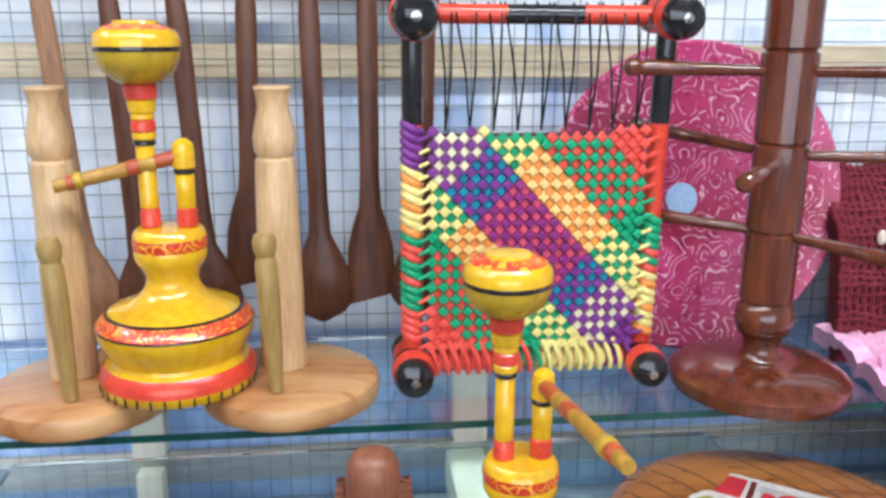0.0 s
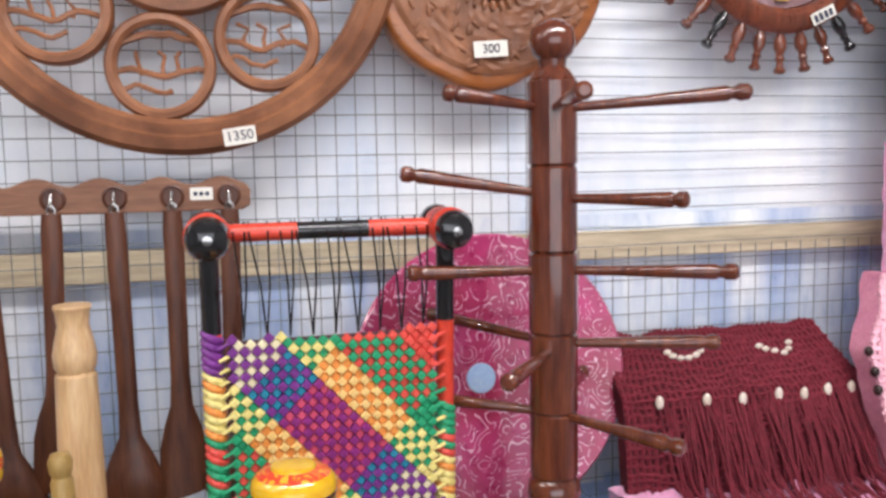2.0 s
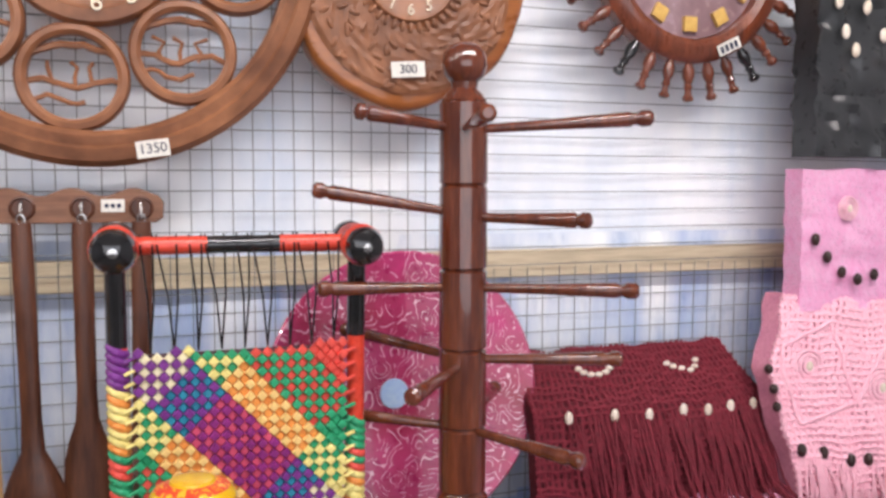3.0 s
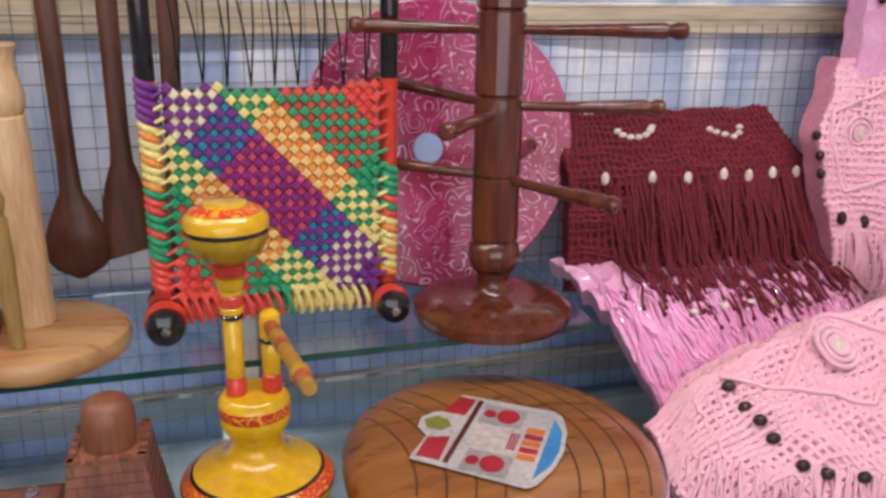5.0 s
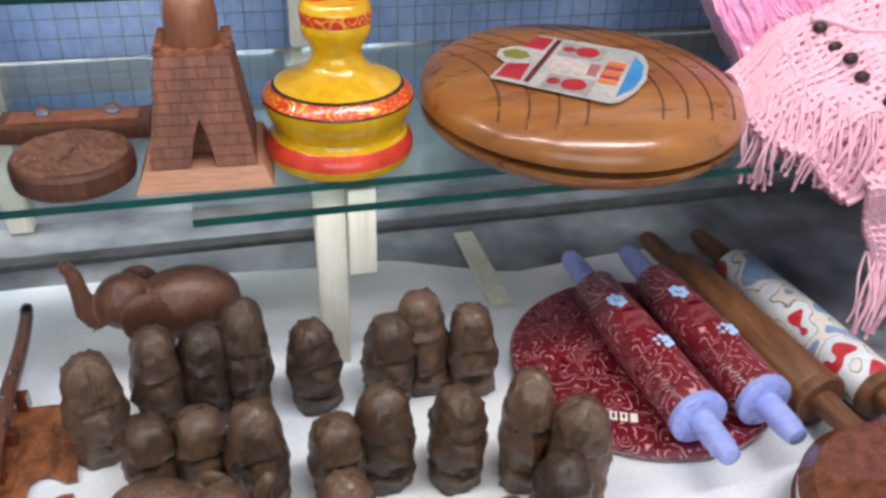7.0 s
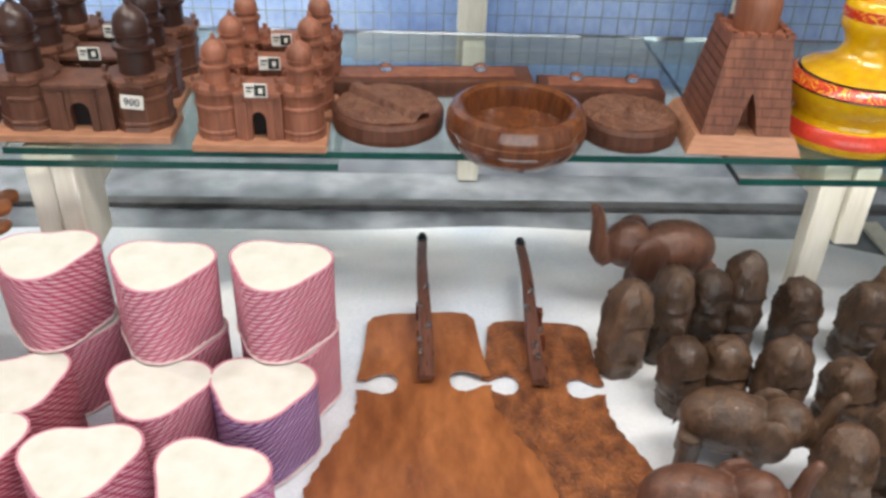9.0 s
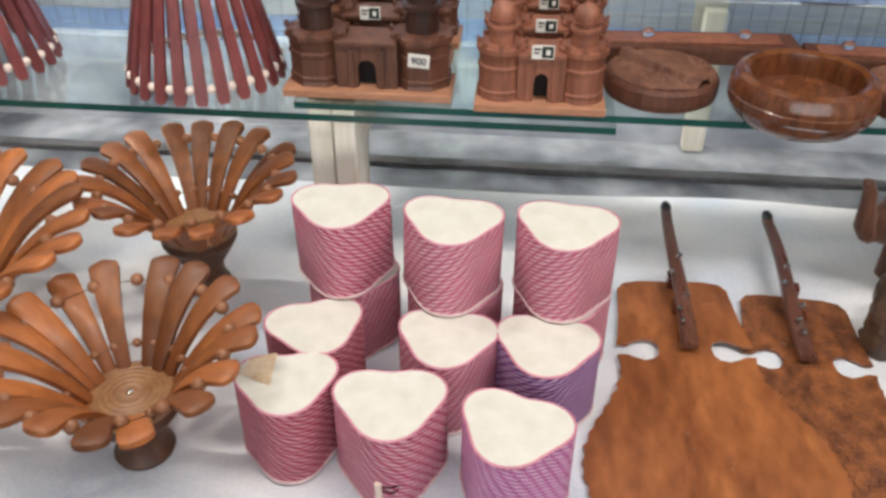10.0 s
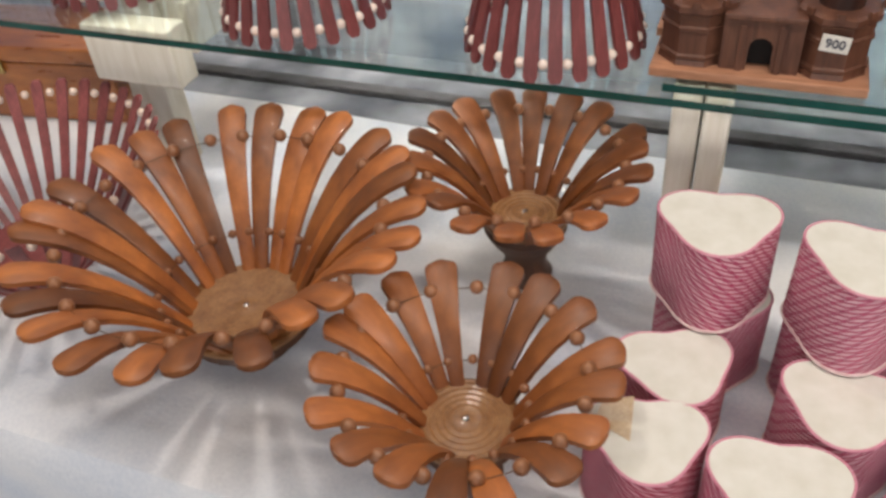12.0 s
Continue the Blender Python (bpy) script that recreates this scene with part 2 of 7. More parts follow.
def slab(bm, x0, y0, z0, x1, y1, z1, bev=0.0, m=None):
    r = bmesh.ops.create_cube(bm, size=1, matrix=Matrix.Translation(((x0 + x1) / 2, (y0 + y1) / 2, (z0 + z1) / 2)) @ Matrix.Diagonal((x1 - x0, y1 - y0, z1 - z0, 1)))
    vs = r["verts"]
    if bev:
        es = list({e for v in vs for e in v.link_edges})
        q = bmesh.ops.bevel(bm, geom=es, offset=bev, segments=2, affect="EDGES", profile=0.6)
        vs = list({v for f in q["faces"] for v in f.verts} | {v for v in vs if v.is_valid})
    if m is not None:
        bmesh.ops.transform(bm, matrix=m, verts=vs)
    return vs


def rod(bm, p, q, r0, r1=None, seg=10, prof=None):
    """A turned rod from p to q; prof: (share of the length, radius)."""
    p, q = Vector(p), Vector(q)
    d = q - p
    m = Matrix.Translation(p) @ d.to_track_quat("Z", "Y").to_matrix().to_4x4()
    prof = prof or [(0, r0), (1, r1 if r1 is not None else r0)]
    return lathe(bm, [(r, s * d.length) for s, r in prof], seg, m)


def ball(bm, c, r, seg=12, scale=(1, 1, 1), m=None):
    mm = Matrix.Translation(c) @ Matrix.Diagonal((*scale, 1))
    if m is not None:
        mm = m @ mm
    return bmesh.ops.create_uvsphere(bm, u_segments=seg, v_segments=max(6, seg * 2 // 3), radius=r, matrix=mm)["verts"]


def lathe_bm(prof, seg=28, m=None):
    bm = bmesh.new()
    lathe(bm, prof, seg, m)
    return bm


def rod_bm(p, q, r0, r1=None, seg=12, prof=None):
    bm = bmesh.new()
    rod(bm, p, q, r0, r1, seg, prof)
    return bm


def slab_bm(*a):
    bm = bmesh.new()
    slab(bm, *a)
    return bm


def outline(bm, pts, z0, z1, bev=0.0, seg=2):
    """A slab with a given outline, edges rounded on top and bottom."""
    f = bm.faces.new([bm.verts.new((x, y, z0)) for x, y in pts])
    g = bmesh.ops.extrude_face_region(bm, geom=[f])
    vs = [e for e in g["geom"] if isinstance(e, bmesh.types.BMVert)]
    bmesh.ops.translate(bm, vec=(0, 0, z1 - z0), verts=vs)
    if bev:
        es = [e for e in bm.edges if abs(e.verts[0].co.z - e.verts[1].co.z) < 1e-6]
        bmesh.ops.bevel(bm, geom=es, offset=bev, segments=seg, affect="EDGES", profile=0.6)


def tube(bm, pts, r, seg=6):
    """A bent round cord through points."""
    pts = [Vector(p) for p in pts]
    rings = []
    for i, p in enumerate(pts):
        d = (pts[min(i + 1, len(pts) - 1)] - pts[max(i - 1, 0)]).normalized()
        u = d.cross(Vector((0.31, 0.92, 0.22))).normalized()
        w = d.cross(u)
        rings.append([bm.verts.new(p + (u * math.cos(6.2832 * k / seg) + w * math.sin(6.2832 * k / seg)) * r) for k in range(seg)])
    for a, b in zip(rings, rings[1:]):
        for k in range(seg):
            j = (k + 1) % seg
            bm.faces.new((a[k], a[j], b[j], b[k]))
    bm.faces.new(rings[0])
    bm.faces.new(rings[-1])


def words(name, text, size, material, parent, m, depth=0.0004):
    cu = bpy.data.curves.new(name, "FONT")
    cu.body, cu.size, cu.extrude, cu.align_x, cu.align_y = text, size, depth, "CENTER", "CENTER"
    tmp = bpy.data.objects.new("lettering", cu)
    scene.collection.objects.link(tmp)
    me = bpy.data.meshes.new_from_object(tmp.evaluated_get(bpy.context.evaluated_depsgraph_get()))
    bpy.data.objects.remove(tmp)
    me.materials.append(material)
    ob = new(name, me)
    ob.parent = parent
    ob.matrix_basis = m
    return ob


UP_FRONT = pose(0, 0, 0, 90, 0, 0)   # turns a thing drawn in x, y to stand facing the viewer

# ---- structure ----


def structure(name, bm, material, label="", smooth=False):
    ob = part(name, bm, material, None, label, smooth)
    return tagged(ob, label, "", "", "structure")


def sheet_mat():
    m = mat("hazy_plastic_sheet", (0.89, 0.91, 0.93), (0.68, 0.76, 0.87), 0.35, scale=4.0, stretch=(2.2, 1, 0.8), fine=30)
    return m


bm = bmesh.new()
slab(bm, -2.4, -2.6, -0.1, 1.7, 1.0, 0)
structure("floor", bm, mat("grey_cement_floor", (0.22, 0.21, 0.2), (0.15, 0.145, 0.14), 0.7, scale=4, bump=0.2), "grey cement shop floor")
bm = bmesh.new()
slab(bm, -2.4, -2.6, 2.5, 1.7, 1.0, 2.6)
structure("ceiling", bm, mat("white_ceiling_paint", (0.5, 0.49, 0.47), (0.42, 0.41, 0.39), 0.8, scale=3), "white painted ceiling")
bm = bmesh.new()
slab(bm, -2.4, 0.93, 0, 1.7, 1.0, 2.5)
structure("wall_north", bm, mat("white_wall_paint", (0.52, 0.52, 0.52), (0.44, 0.44, 0.45), 0.8, scale=3), "white painted back wall")
bm = bmesh.new()
slab(bm, -2.5, -2.6, 0, -2.4, 1.0, 2.5)
structure("wall_west", bm, MATS["white_wall_paint"], "white painted side wall")
bm = bmesh.new()
slab(bm, 1.7, -2.6, 0, 1.8, 1.0, 2.5)
structure("wall_east", bm, MATS["white_wall_paint"], "white painted side wall")
bm = bmesh.new()
slab(bm, -2.4, -2.7, 0, 1.7, -2.6, 0.7)
slab(bm, -2.4, -2.7, 2.3, 1.7, -2.6, 2.5)
slab(bm, -2.4, -2.7, 0.7, -2.0, -2.6, 2.3)
slab(bm, 1.3, -2.7, 0.7, 1.7, -2.6, 2.3)
structure("wall_south", bm, MATS["white_wall_paint"], "front wall with the wide shop opening")
bm = bmesh.new()
slab(bm, -60, -60, -0.3, 60, 60, -0.1)
structure("ground", bm, mat("dusty_street_ground", (0.3, 0.26, 0.21), (0.22, 0.19, 0.15), 0.9, scale=1), "dusty street ground outside")

# hazy plastic sheet hung behind the wire mesh
bm = bmesh.new()
grid = bmesh.ops.create_grid(bm, x_segments=120, y_segments=24, size=0.5)
for v in grid["verts"]:
    x, z = v.co.x * 3.6 - 0.4, v.co.y * 0.8 + 1.84
    v.co = (x, 0.89 + 0.006 * noise.noise((x * 7, z * 1.2, 0)), z)
structure("backdrop_sheet", bm, sheet_mat(), "hazy white plastic sheet behind the mesh", True)
bm = bmesh.new()
grid = bmesh.ops.create_grid(bm, x_segments=120, y_segments=24, size=0.5)
for v in grid["verts"]:
    x, z = v.co.x * 3.6 - 0.4, v.co.y * 0.33 + 1.345
    v.co = (x, 0.884 + 0.008 * noise.noise((x * 7, z * 1.2, 5)), z)
structure("backdrop_sheet_lower", bm, mat("blue_plastic_sheet", (0.9, 0.93, 0.95), (0.36, 0.48, 0.72), 0.3, scale=5.5, stretch=(3.0, 1, 0.7), fine=30), "bluish plastic sheet behind the lower mesh", True)
bm = bmesh.new()
grid = bmesh.ops.create_grid(bm, x_segments=120, y_segments=16, size=0.5)
for v in grid["verts"]:
    x, z = v.co.x * 3.6 - 0.4, v.co.y * 0.21 + 1.085
    v.co = (x, 0.881 + 0.006 * noise.noise((x * 6, z * 2, 15)), z)
structure("backdrop_tarpaulin", bm, mat("blue_tarpaulin", (0.42, 0.56, 0.84), (0.2, 0.32, 0.62), 0.32, scale=4.5, stretch=(2.0, 1, 1.2), fine=60), "blue plastic tarpaulin behind the lower mesh", True)
bm = bmesh.new()
for k in range(150):
    x = -1.98 + k * 0.0216
    tube(bm, [(x + 0.002 * noise.noise((k, z * 3, 1)), 0.862 + 0.002 * noise.noise((k, z, 4)), z) for z in np.linspace(1.0, 2.2 if x < 0.42 else 1.47, 13)], 0.00052, 4)
for k in range(58):
    z = 1.0 + k * 0.0216
    tube(bm, [(x, 0.860, z + 0.0035 * noise.noise((x * 2.2, k * 0.15, 7))) for x in np.linspace(-2.0, 1.15, 40)], 0.00058, 4)
tagged(part("wire_mesh", bm, WIRE, None, "welded square wire mesh stretched over the back wall"), "", "wire mesh", "", "structure")
for z0, z1, nm, c in ((1.458, 1.491, "batten", (0.62, 0.52, 0.36)), (1.02, 1.059, "batten", (0.4, 0.38, 0.33))):
    bm = bmesh.new()
    slab(bm, -2.0, 0.866, z0, 1.15, 0.878, z1, 0.002)
    structure("trim_batten", bm, wood("batten_wood_%d" % round(z0 * 100), c, tuple(v * 0.72 for v in c), 0.7, stretch=(0.1, 1, 1), scale=50), "pale wooden batten behind the mesh")

# lower back: grey glossy board, cloudy reflections put into its colour, with a dark skirting
bm = bmesh.new()
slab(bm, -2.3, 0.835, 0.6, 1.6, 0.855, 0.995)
structure("back_board", bm, mat("grey_glossy_laminate", (0.56, 0.59, 0.64), (0.17, 0.19, 0.23), 0.22, scale=7, stretch=(1, 1, 1.6), fine=25, detail=2.0), "grey glossy laminate board under the mesh, blurred reflections painted in")
bm = bmesh.new()
slab(bm, -2.3, 0.735, TABLE_Z - 0.002, 1.6, 0.752, TABLE_Z + 0.005, 0.001)
structure("trim_skirting", bm, mat("dark_rubber_strip", (0.1, 0.1, 0.11), (0.05, 0.05, 0.05), 0.5), "dark strip along the back of the counter")

# counter with a white cloth, whose rear part lies bare under glass
bm = bmesh.new()
slab(bm, -1.9, 0.2, 0.1, 1.3, 0.835, 0.87)
structure("counter", bm, wood("counter_ply", (0.4, 0.28, 0.16), (0.3, 0.2, 0.1), 0.6), "plywood display counter")
bm = bmesh.new()
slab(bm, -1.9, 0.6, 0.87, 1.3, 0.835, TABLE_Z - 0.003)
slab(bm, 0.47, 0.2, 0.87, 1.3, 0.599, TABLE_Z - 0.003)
# the light and dark patches are blurred reflections drawn as colour
structure("counter_back", bm, mat("grey_counter_laminate", (0.36, 0.38, 0.42), (0.1, 0.11, 0.13), 0.14, scale=9, fine=40, detail=2.0), "grey glossy laminate at the rear of the counter, reflections painted in")
bm = bmesh.new()
prof = [(y, TABLE_Z + 0.0005) for y in np.linspace(0.685, 0.21, 24)] + [(0.19, 0.881), (0.176, 0.86), (0.174, 0.7), (0.172, 0.4)]
cols = np.linspace(-1.92, 0.49, 106)
vs = [[bm.verts.new((x, y + (0.02 * noise.noise((x * 3, 0, 9)) - 0.06 * max(0, min(1, (x - 0.2) / 0.12)) if y > 0.6 else 0) + (0.01 * noise.noise((x * 9, 0, z)) if z < 0.8 else 0), z + (0.0012 * noise.noise((x * 8, y * 9, 3)) if z > 0.884 else 0))) for x in cols] for y, z in prof]
for a, b in zip(vs, vs[1:]):
    for k in range(len(cols) - 1):
        bm.faces.new((a[k], a[k + 1], b[k + 1], b[k]))
tagged(part("table_cloth", bm, WHITECLOTH, None, "white cloth spread over the display counter", True), "", "table cloth")


def glass_pane(x0, x1, y0, y1, top, t=0.006):
    th = thing("glass_shelf", "clear glass shelf pane with dark green edges", "shelf", (0, 0, 0), group="glass shelf panes")
    bm = bmesh.new()
    slab(bm, x0, y0 + 0.0012, top - t, x1, y1, top)
    p = part("pane", bm, GLASS, th)
    p.visible_shadow = False
    bm = bmesh.new()
    slab(bm, x0, y0, top - t, x1, y0 + 0.001, top)
    part("edge", bm, GLASS_EDGE, th, "dark green polished glass edge")
    return th


glass_pane(-1.0, 0.475, 0.645, 0.856, S1_TOP)
glass_pane(-0.62, 0.40, 0.503, 0.83, S2)
glass_pane(-1.3, -0.335, 0.493, 0.83, S2 - 0.0065)
glass_pane(0.012, 1.1, 0.476, 0.83, S2 - 0.0065)


def bracket(x, y, boards):
    th = thing("shelf_bracket", "whitewashed wooden shelf bracket under the glass", "bracket", (x, y, 0), group="shelf brackets")
    for a in boards:
        bm = bmesh.new()
        slab(bm, *a, 0.002)
        part("board", bm, WHITEPOST, th)


LOW = S2 - 0.0135
bracket(0.13, 0.51, [(-0.025, 0, TABLE_Z + 0.001, 0.0, 0.02, LOW), (0.001, -0.006, 0.985, 0.024, 0.02, LOW), (-0.02, 0.021, LOW - 0.04, 0.02, 0.32, LOW)])
bracket(-0.59, 0.515, [(-0.022, 0, 0.955, 0.0, 0.03, LOW), (0.002, -0.004, 0.955, 0.022, 0.06, LOW), (-0.018, 0.061, LOW - 0.06, 0.02, 0.31, LOW)])
bracket(-1.12, 0.51, [(-0.05, 0, LOW - 0.055, 0.05, 0.03, LOW), (-0.045, 0.032, TABLE_Z + 0.001, 0.0, 0.06, LOW), (-0.03, 0.061, LOW - 0.05, 0.03, 0.32, LOW)])
bracket(-0.195, 0.81, [(-0.013, 0, TABLE_Z, 0.013, 0.02, LOW)])
bracket(-0.198, 0.83, [(-0.017, 0, S2, 0.017, 0.022, S1_TOP - 0.0065)])
bracket(0.137, 0.83, [(-0.018, 0, S2, 0.018, 0.025, S1_TOP - 0.0065)])

# ---- upper glass shelf ----
GROW = UPPER


def towel_holder(x, y, rz=0):
    th = thing("ring_holder", "pale turned wooden holder with tall post and short peg", "wooden holder", (x, y, S1 + 0.0005), rz, group="pale wooden holders")
    bm = bmesh.new()
    lathe(bm, [(0.066, 0), (0.073, 0.004), (0.0755, 0.012), (0.073, 0.02), (0.066, 0.0245), (0.03, 0.026), (0.001, 0.026)], 48)
    part("base", bm, PALE_FLAT, th, "round base with flowing grain", True)
    bm = bmesh.new()
    lathe(bm, [(0.019, 0.0262), (0.0185, 0.1), (0.0165, 0.198), (0.0162, 0.202), (0.014, 0.204), (0.0165, 0.209), (0.0175, 0.219), (0.015, 0.232), (0.0125, 0.243), (0.0135, 0.254), (0.0152, 0.258), (0.0145, 0.26), (0.001, 0.26)], 28, pose(-0.006, 0.012, 0))
    part("post", bm, PALE, th, "", True)
    bm = bmesh.new()
    lathe(bm, [(0.0055, 0.0262), (0.0085, 0.1), (0.0085, 0.132), (0.0068, 0.136), (0.0085, 0.141), (0.0092, 0.148), (0.007, 0.154), (0.001, 0.155)], 18, pose(-0.007, -0.045, 0, 0, -2, 0))
    part("peg", bm, OLIVE_PEG, th, "olive-brown turned peg", True)


towel_holder(-0.205, 0.681, 16)
towel_holder(-0.037, 0.681)


def hookah(at, stick, rz=0, label="", marks=False):
    """A painted toy hookah: bulb on a foot, collar, two pipes, fire bowl and mouthpiece."""
    th = thing("toy_hookah", label, "toy hookah", at, rz, "painted toy hookahs")
    bm = bmesh.new()
    lathe(bm, [(0.052, 0), (0.058, 0.0015), (0.0605, 0.006), (0.061, 0.0095)], 48)
    part("foot_rim", bm, YELLAC, th, "", True)
    if marks:
        bm = bmesh.new()
        for k in range(36):
            slab(bm, 0.0604, -0.0007, 0.002, 0.0614, 0.0007, 0.0092, 0, pose(0, 0, 0, 0, 0, 10 * k))
        part("foot_marks", bm, BLACKLAC, th, "thin dark painted marks round the foot")
    bm = bmesh.new()
    lathe(bm, [(0.061, 0.0095), (0.061, 0.013), (0.0595, 0.0185), (0.056, 0.0225)], 48)
    part("foot", bm, REDLAC, th, "red painted foot ring", True)
    bm = bmesh.new()
    lathe(bm, [(0.056, 0.0225), (0.052, 0.0242), (0.051, 0.027), (0.053, 0.031), (0.0575, 0.039), (0.0605, 0.047), (0.061, 0.0525)], 48)
    part("belly", bm, YELLAC, th, "glossy yellow belly", True)
    for z0, z1, r0, r1, mm, nm in ((0.0525, 0.0542, 0.0612, 0.0609, BLACKLAC, "line"), (0.0542, 0.0625, 0.0607, 0.053, ORANGELAC, "painted_band"), (0.0625, 0.064, 0.0532, 0.0508, BLACKLAC, "line")):
        bm = bmesh.new()
        lathe(bm, [(r0, z0), ((r0 + r1) / 2 + (z1 - z0) * 0.12, (z0 + z1) / 2), (r1, z1)], 48)
        part(nm, bm, mm, th, "orange band with painted leaves" if nm == "painted_band" else "", True)
    bm = bmesh.new()
    lathe(bm, [(0.0506, 0.064), (0.044, 0.0672), (0.035, 0.0705), (0.0275, 0.0745), (0.0222, 0.0805), (0.02, 0.0865), (0.0202, 0.0905), (0.0225, 0.0965), (0.0252, 0.1005), (0.0272, 0.104), (0.0278, 0.109), (0.0272, 0.1125)], 40)
    part("neck", bm, YELLAC, th, "", True)
    bm = bmesh.new()
    lathe(bm, [(0.0276, 0.1125), (0.0284, 0.1165), (0.028, 0.1215)], 40)
    part("collar", bm, ORANGELAC, th, "red and orange painted collar", True)
    bm = bmesh.new()
    lathe(bm, [(0.028, 0.1215), (0.027, 0.1255), (0.024, 0.1285), (0.001, 0.1295)], 40)
    part("collar_top", bm, YELLAC, th, "", True)
    px = -0.013
    for z0, z1, r0, r1, mm, nm in ((0.129, 0.1435, 0.0078, 0.0074, REDLAC, "pipe_ring"), (0.1435, 0.192, 0.0072, 0.007, YELLAC, "pipe"), (0.192, 0.196, 0.0084, 0.0084, BLACKLAC, "pipe_ring"),
                                   (0.196, 0.202, 0.0088, 0.009, YELLAC, "pipe_ring"), (0.202, 0.211, 0.0094, 0.009, REDLAC, "pipe_ring"), (0.211, 0.216, 0.0088, 0.0088, YELLAC, "pipe_ring"),
                                   (0.216, 0.226, 0.0098, 0.011, YELLAC, "pipe"), (0.226, 0.2375, 0.0118, 0.0125, REDLAC, "pipe_ring")):
        bm = bmesh.new()
        lathe(bm, [(r0 * 0.86, z0), (r0, z0 + 0.001), (r1, z1 - 0.001), (r1 * 0.9, z1)], 22, pose(px, 0, 0))
        part(nm, bm, mm, th, "", True)
    bm = bmesh.new()
    lathe(bm, [(0.0125, 0.2375), (0.019, 0.241), (0.0265, 0.2475), (0.03, 0.256), (0.0305, 0.261)], 36, pose(px, 0, 0))
    part("bowl", bm, YELDULL, th, "olive-yellow underside of the fire bowl", True)
    bm = bmesh.new()
    lathe(bm, [(0.0308, 0.261), (0.0312, 0.2635), (0.031, 0.2645)], 36, pose(px, 0, 0))
    part("line", bm, BLACKLAC, th, "", True)
    bm = bmesh.new()
    lathe(bm, [(0.0311, 0.2645), (0.0312, 0.269), (0.03, 0.273), (0.0268, 0.2765)], 36, pose(px, 0, 0))
    part("bowl_rim", bm, YELLAC, th, "", True)
    bm = bmesh.new()
    lathe(bm, [(0.0268, 0.2765), (0.021, 0.2792), (0.0165, 0.2805)], 36, pose(px, 0, 0))
    part("painted_band", bm, ORANGELAC, th, "", True)
    bm = bmesh.new()
    lathe(bm, [(0.0165, 0.2805), (0.0158, 0.2825), (0.0125, 0.2832), (0.001, 0.2834)], 30, pose(px, 0, 0))
    part("bowl_top", bm, YELLAC, th, "", True)
    qx = 0.0145
    for z0, z1, r0, mm, nm in ((0.129, 0.1435, 0.008, REDLAC, "pipe_ring"), (0.1435, 0.17, 0.0074, YELLAC, "pipe"), (0.17, 0.174, 0.0082, BLACKLAC, "pipe_ring"), (0.174, 0.188, 0.0086, YELLAC, "pipe")):
        bm = bmesh.new()
        lathe(bm, [(r0 * 0.9, z0), (r0, z0 + 0.001), (r0, z1 - 0.001), (r0 * 0.9, z1)], 20, pose(qx, 0, 0))
        part(nm, bm, mm, th, "", True)
    bm = bmesh.new()
    lathe(bm, [(0.0085, 0.188), (0.0078, 0.193), (0.004, 0.1965), (0.001, 0.197)], 20, pose(qx, 0, 0))
    part("pipe_cap", bm, YELLAC, th, "", True)
    p, q = Vector((qx, 0, 0.184)), Vector(stick)
    d = q - p
    for t0, t1, rr, mm in ((0.03, 0.22, 0.0058, STICKRED), (0.22, 0.34, 0.0061, STICK), (0.34, 0.44, 0.006, STICKRED), (0.44, 0.78, 0.0056, STICK), (0.78, 0.84, 0.0068, YELDULL), (0.84, 0.9, 0.006, STICKRED), (0.9, 1.0, 0.005, STICK)):
        part("mouthpiece", rod_bm(p + d * t0, p + d * t1, 0, 0, 16, [(0, rr * 0.92), (0.08, rr), (0.92, rr * 0.97), (1, rr * 0.88)]), mm, th, "", True)
    return th


hookah((-0.124, 0.665, S1 + 0.0262), (-0.078, -0.012, 0.163), marks=True, label="yellow lacquered toy hookah with red bands resting on two wooden bases")


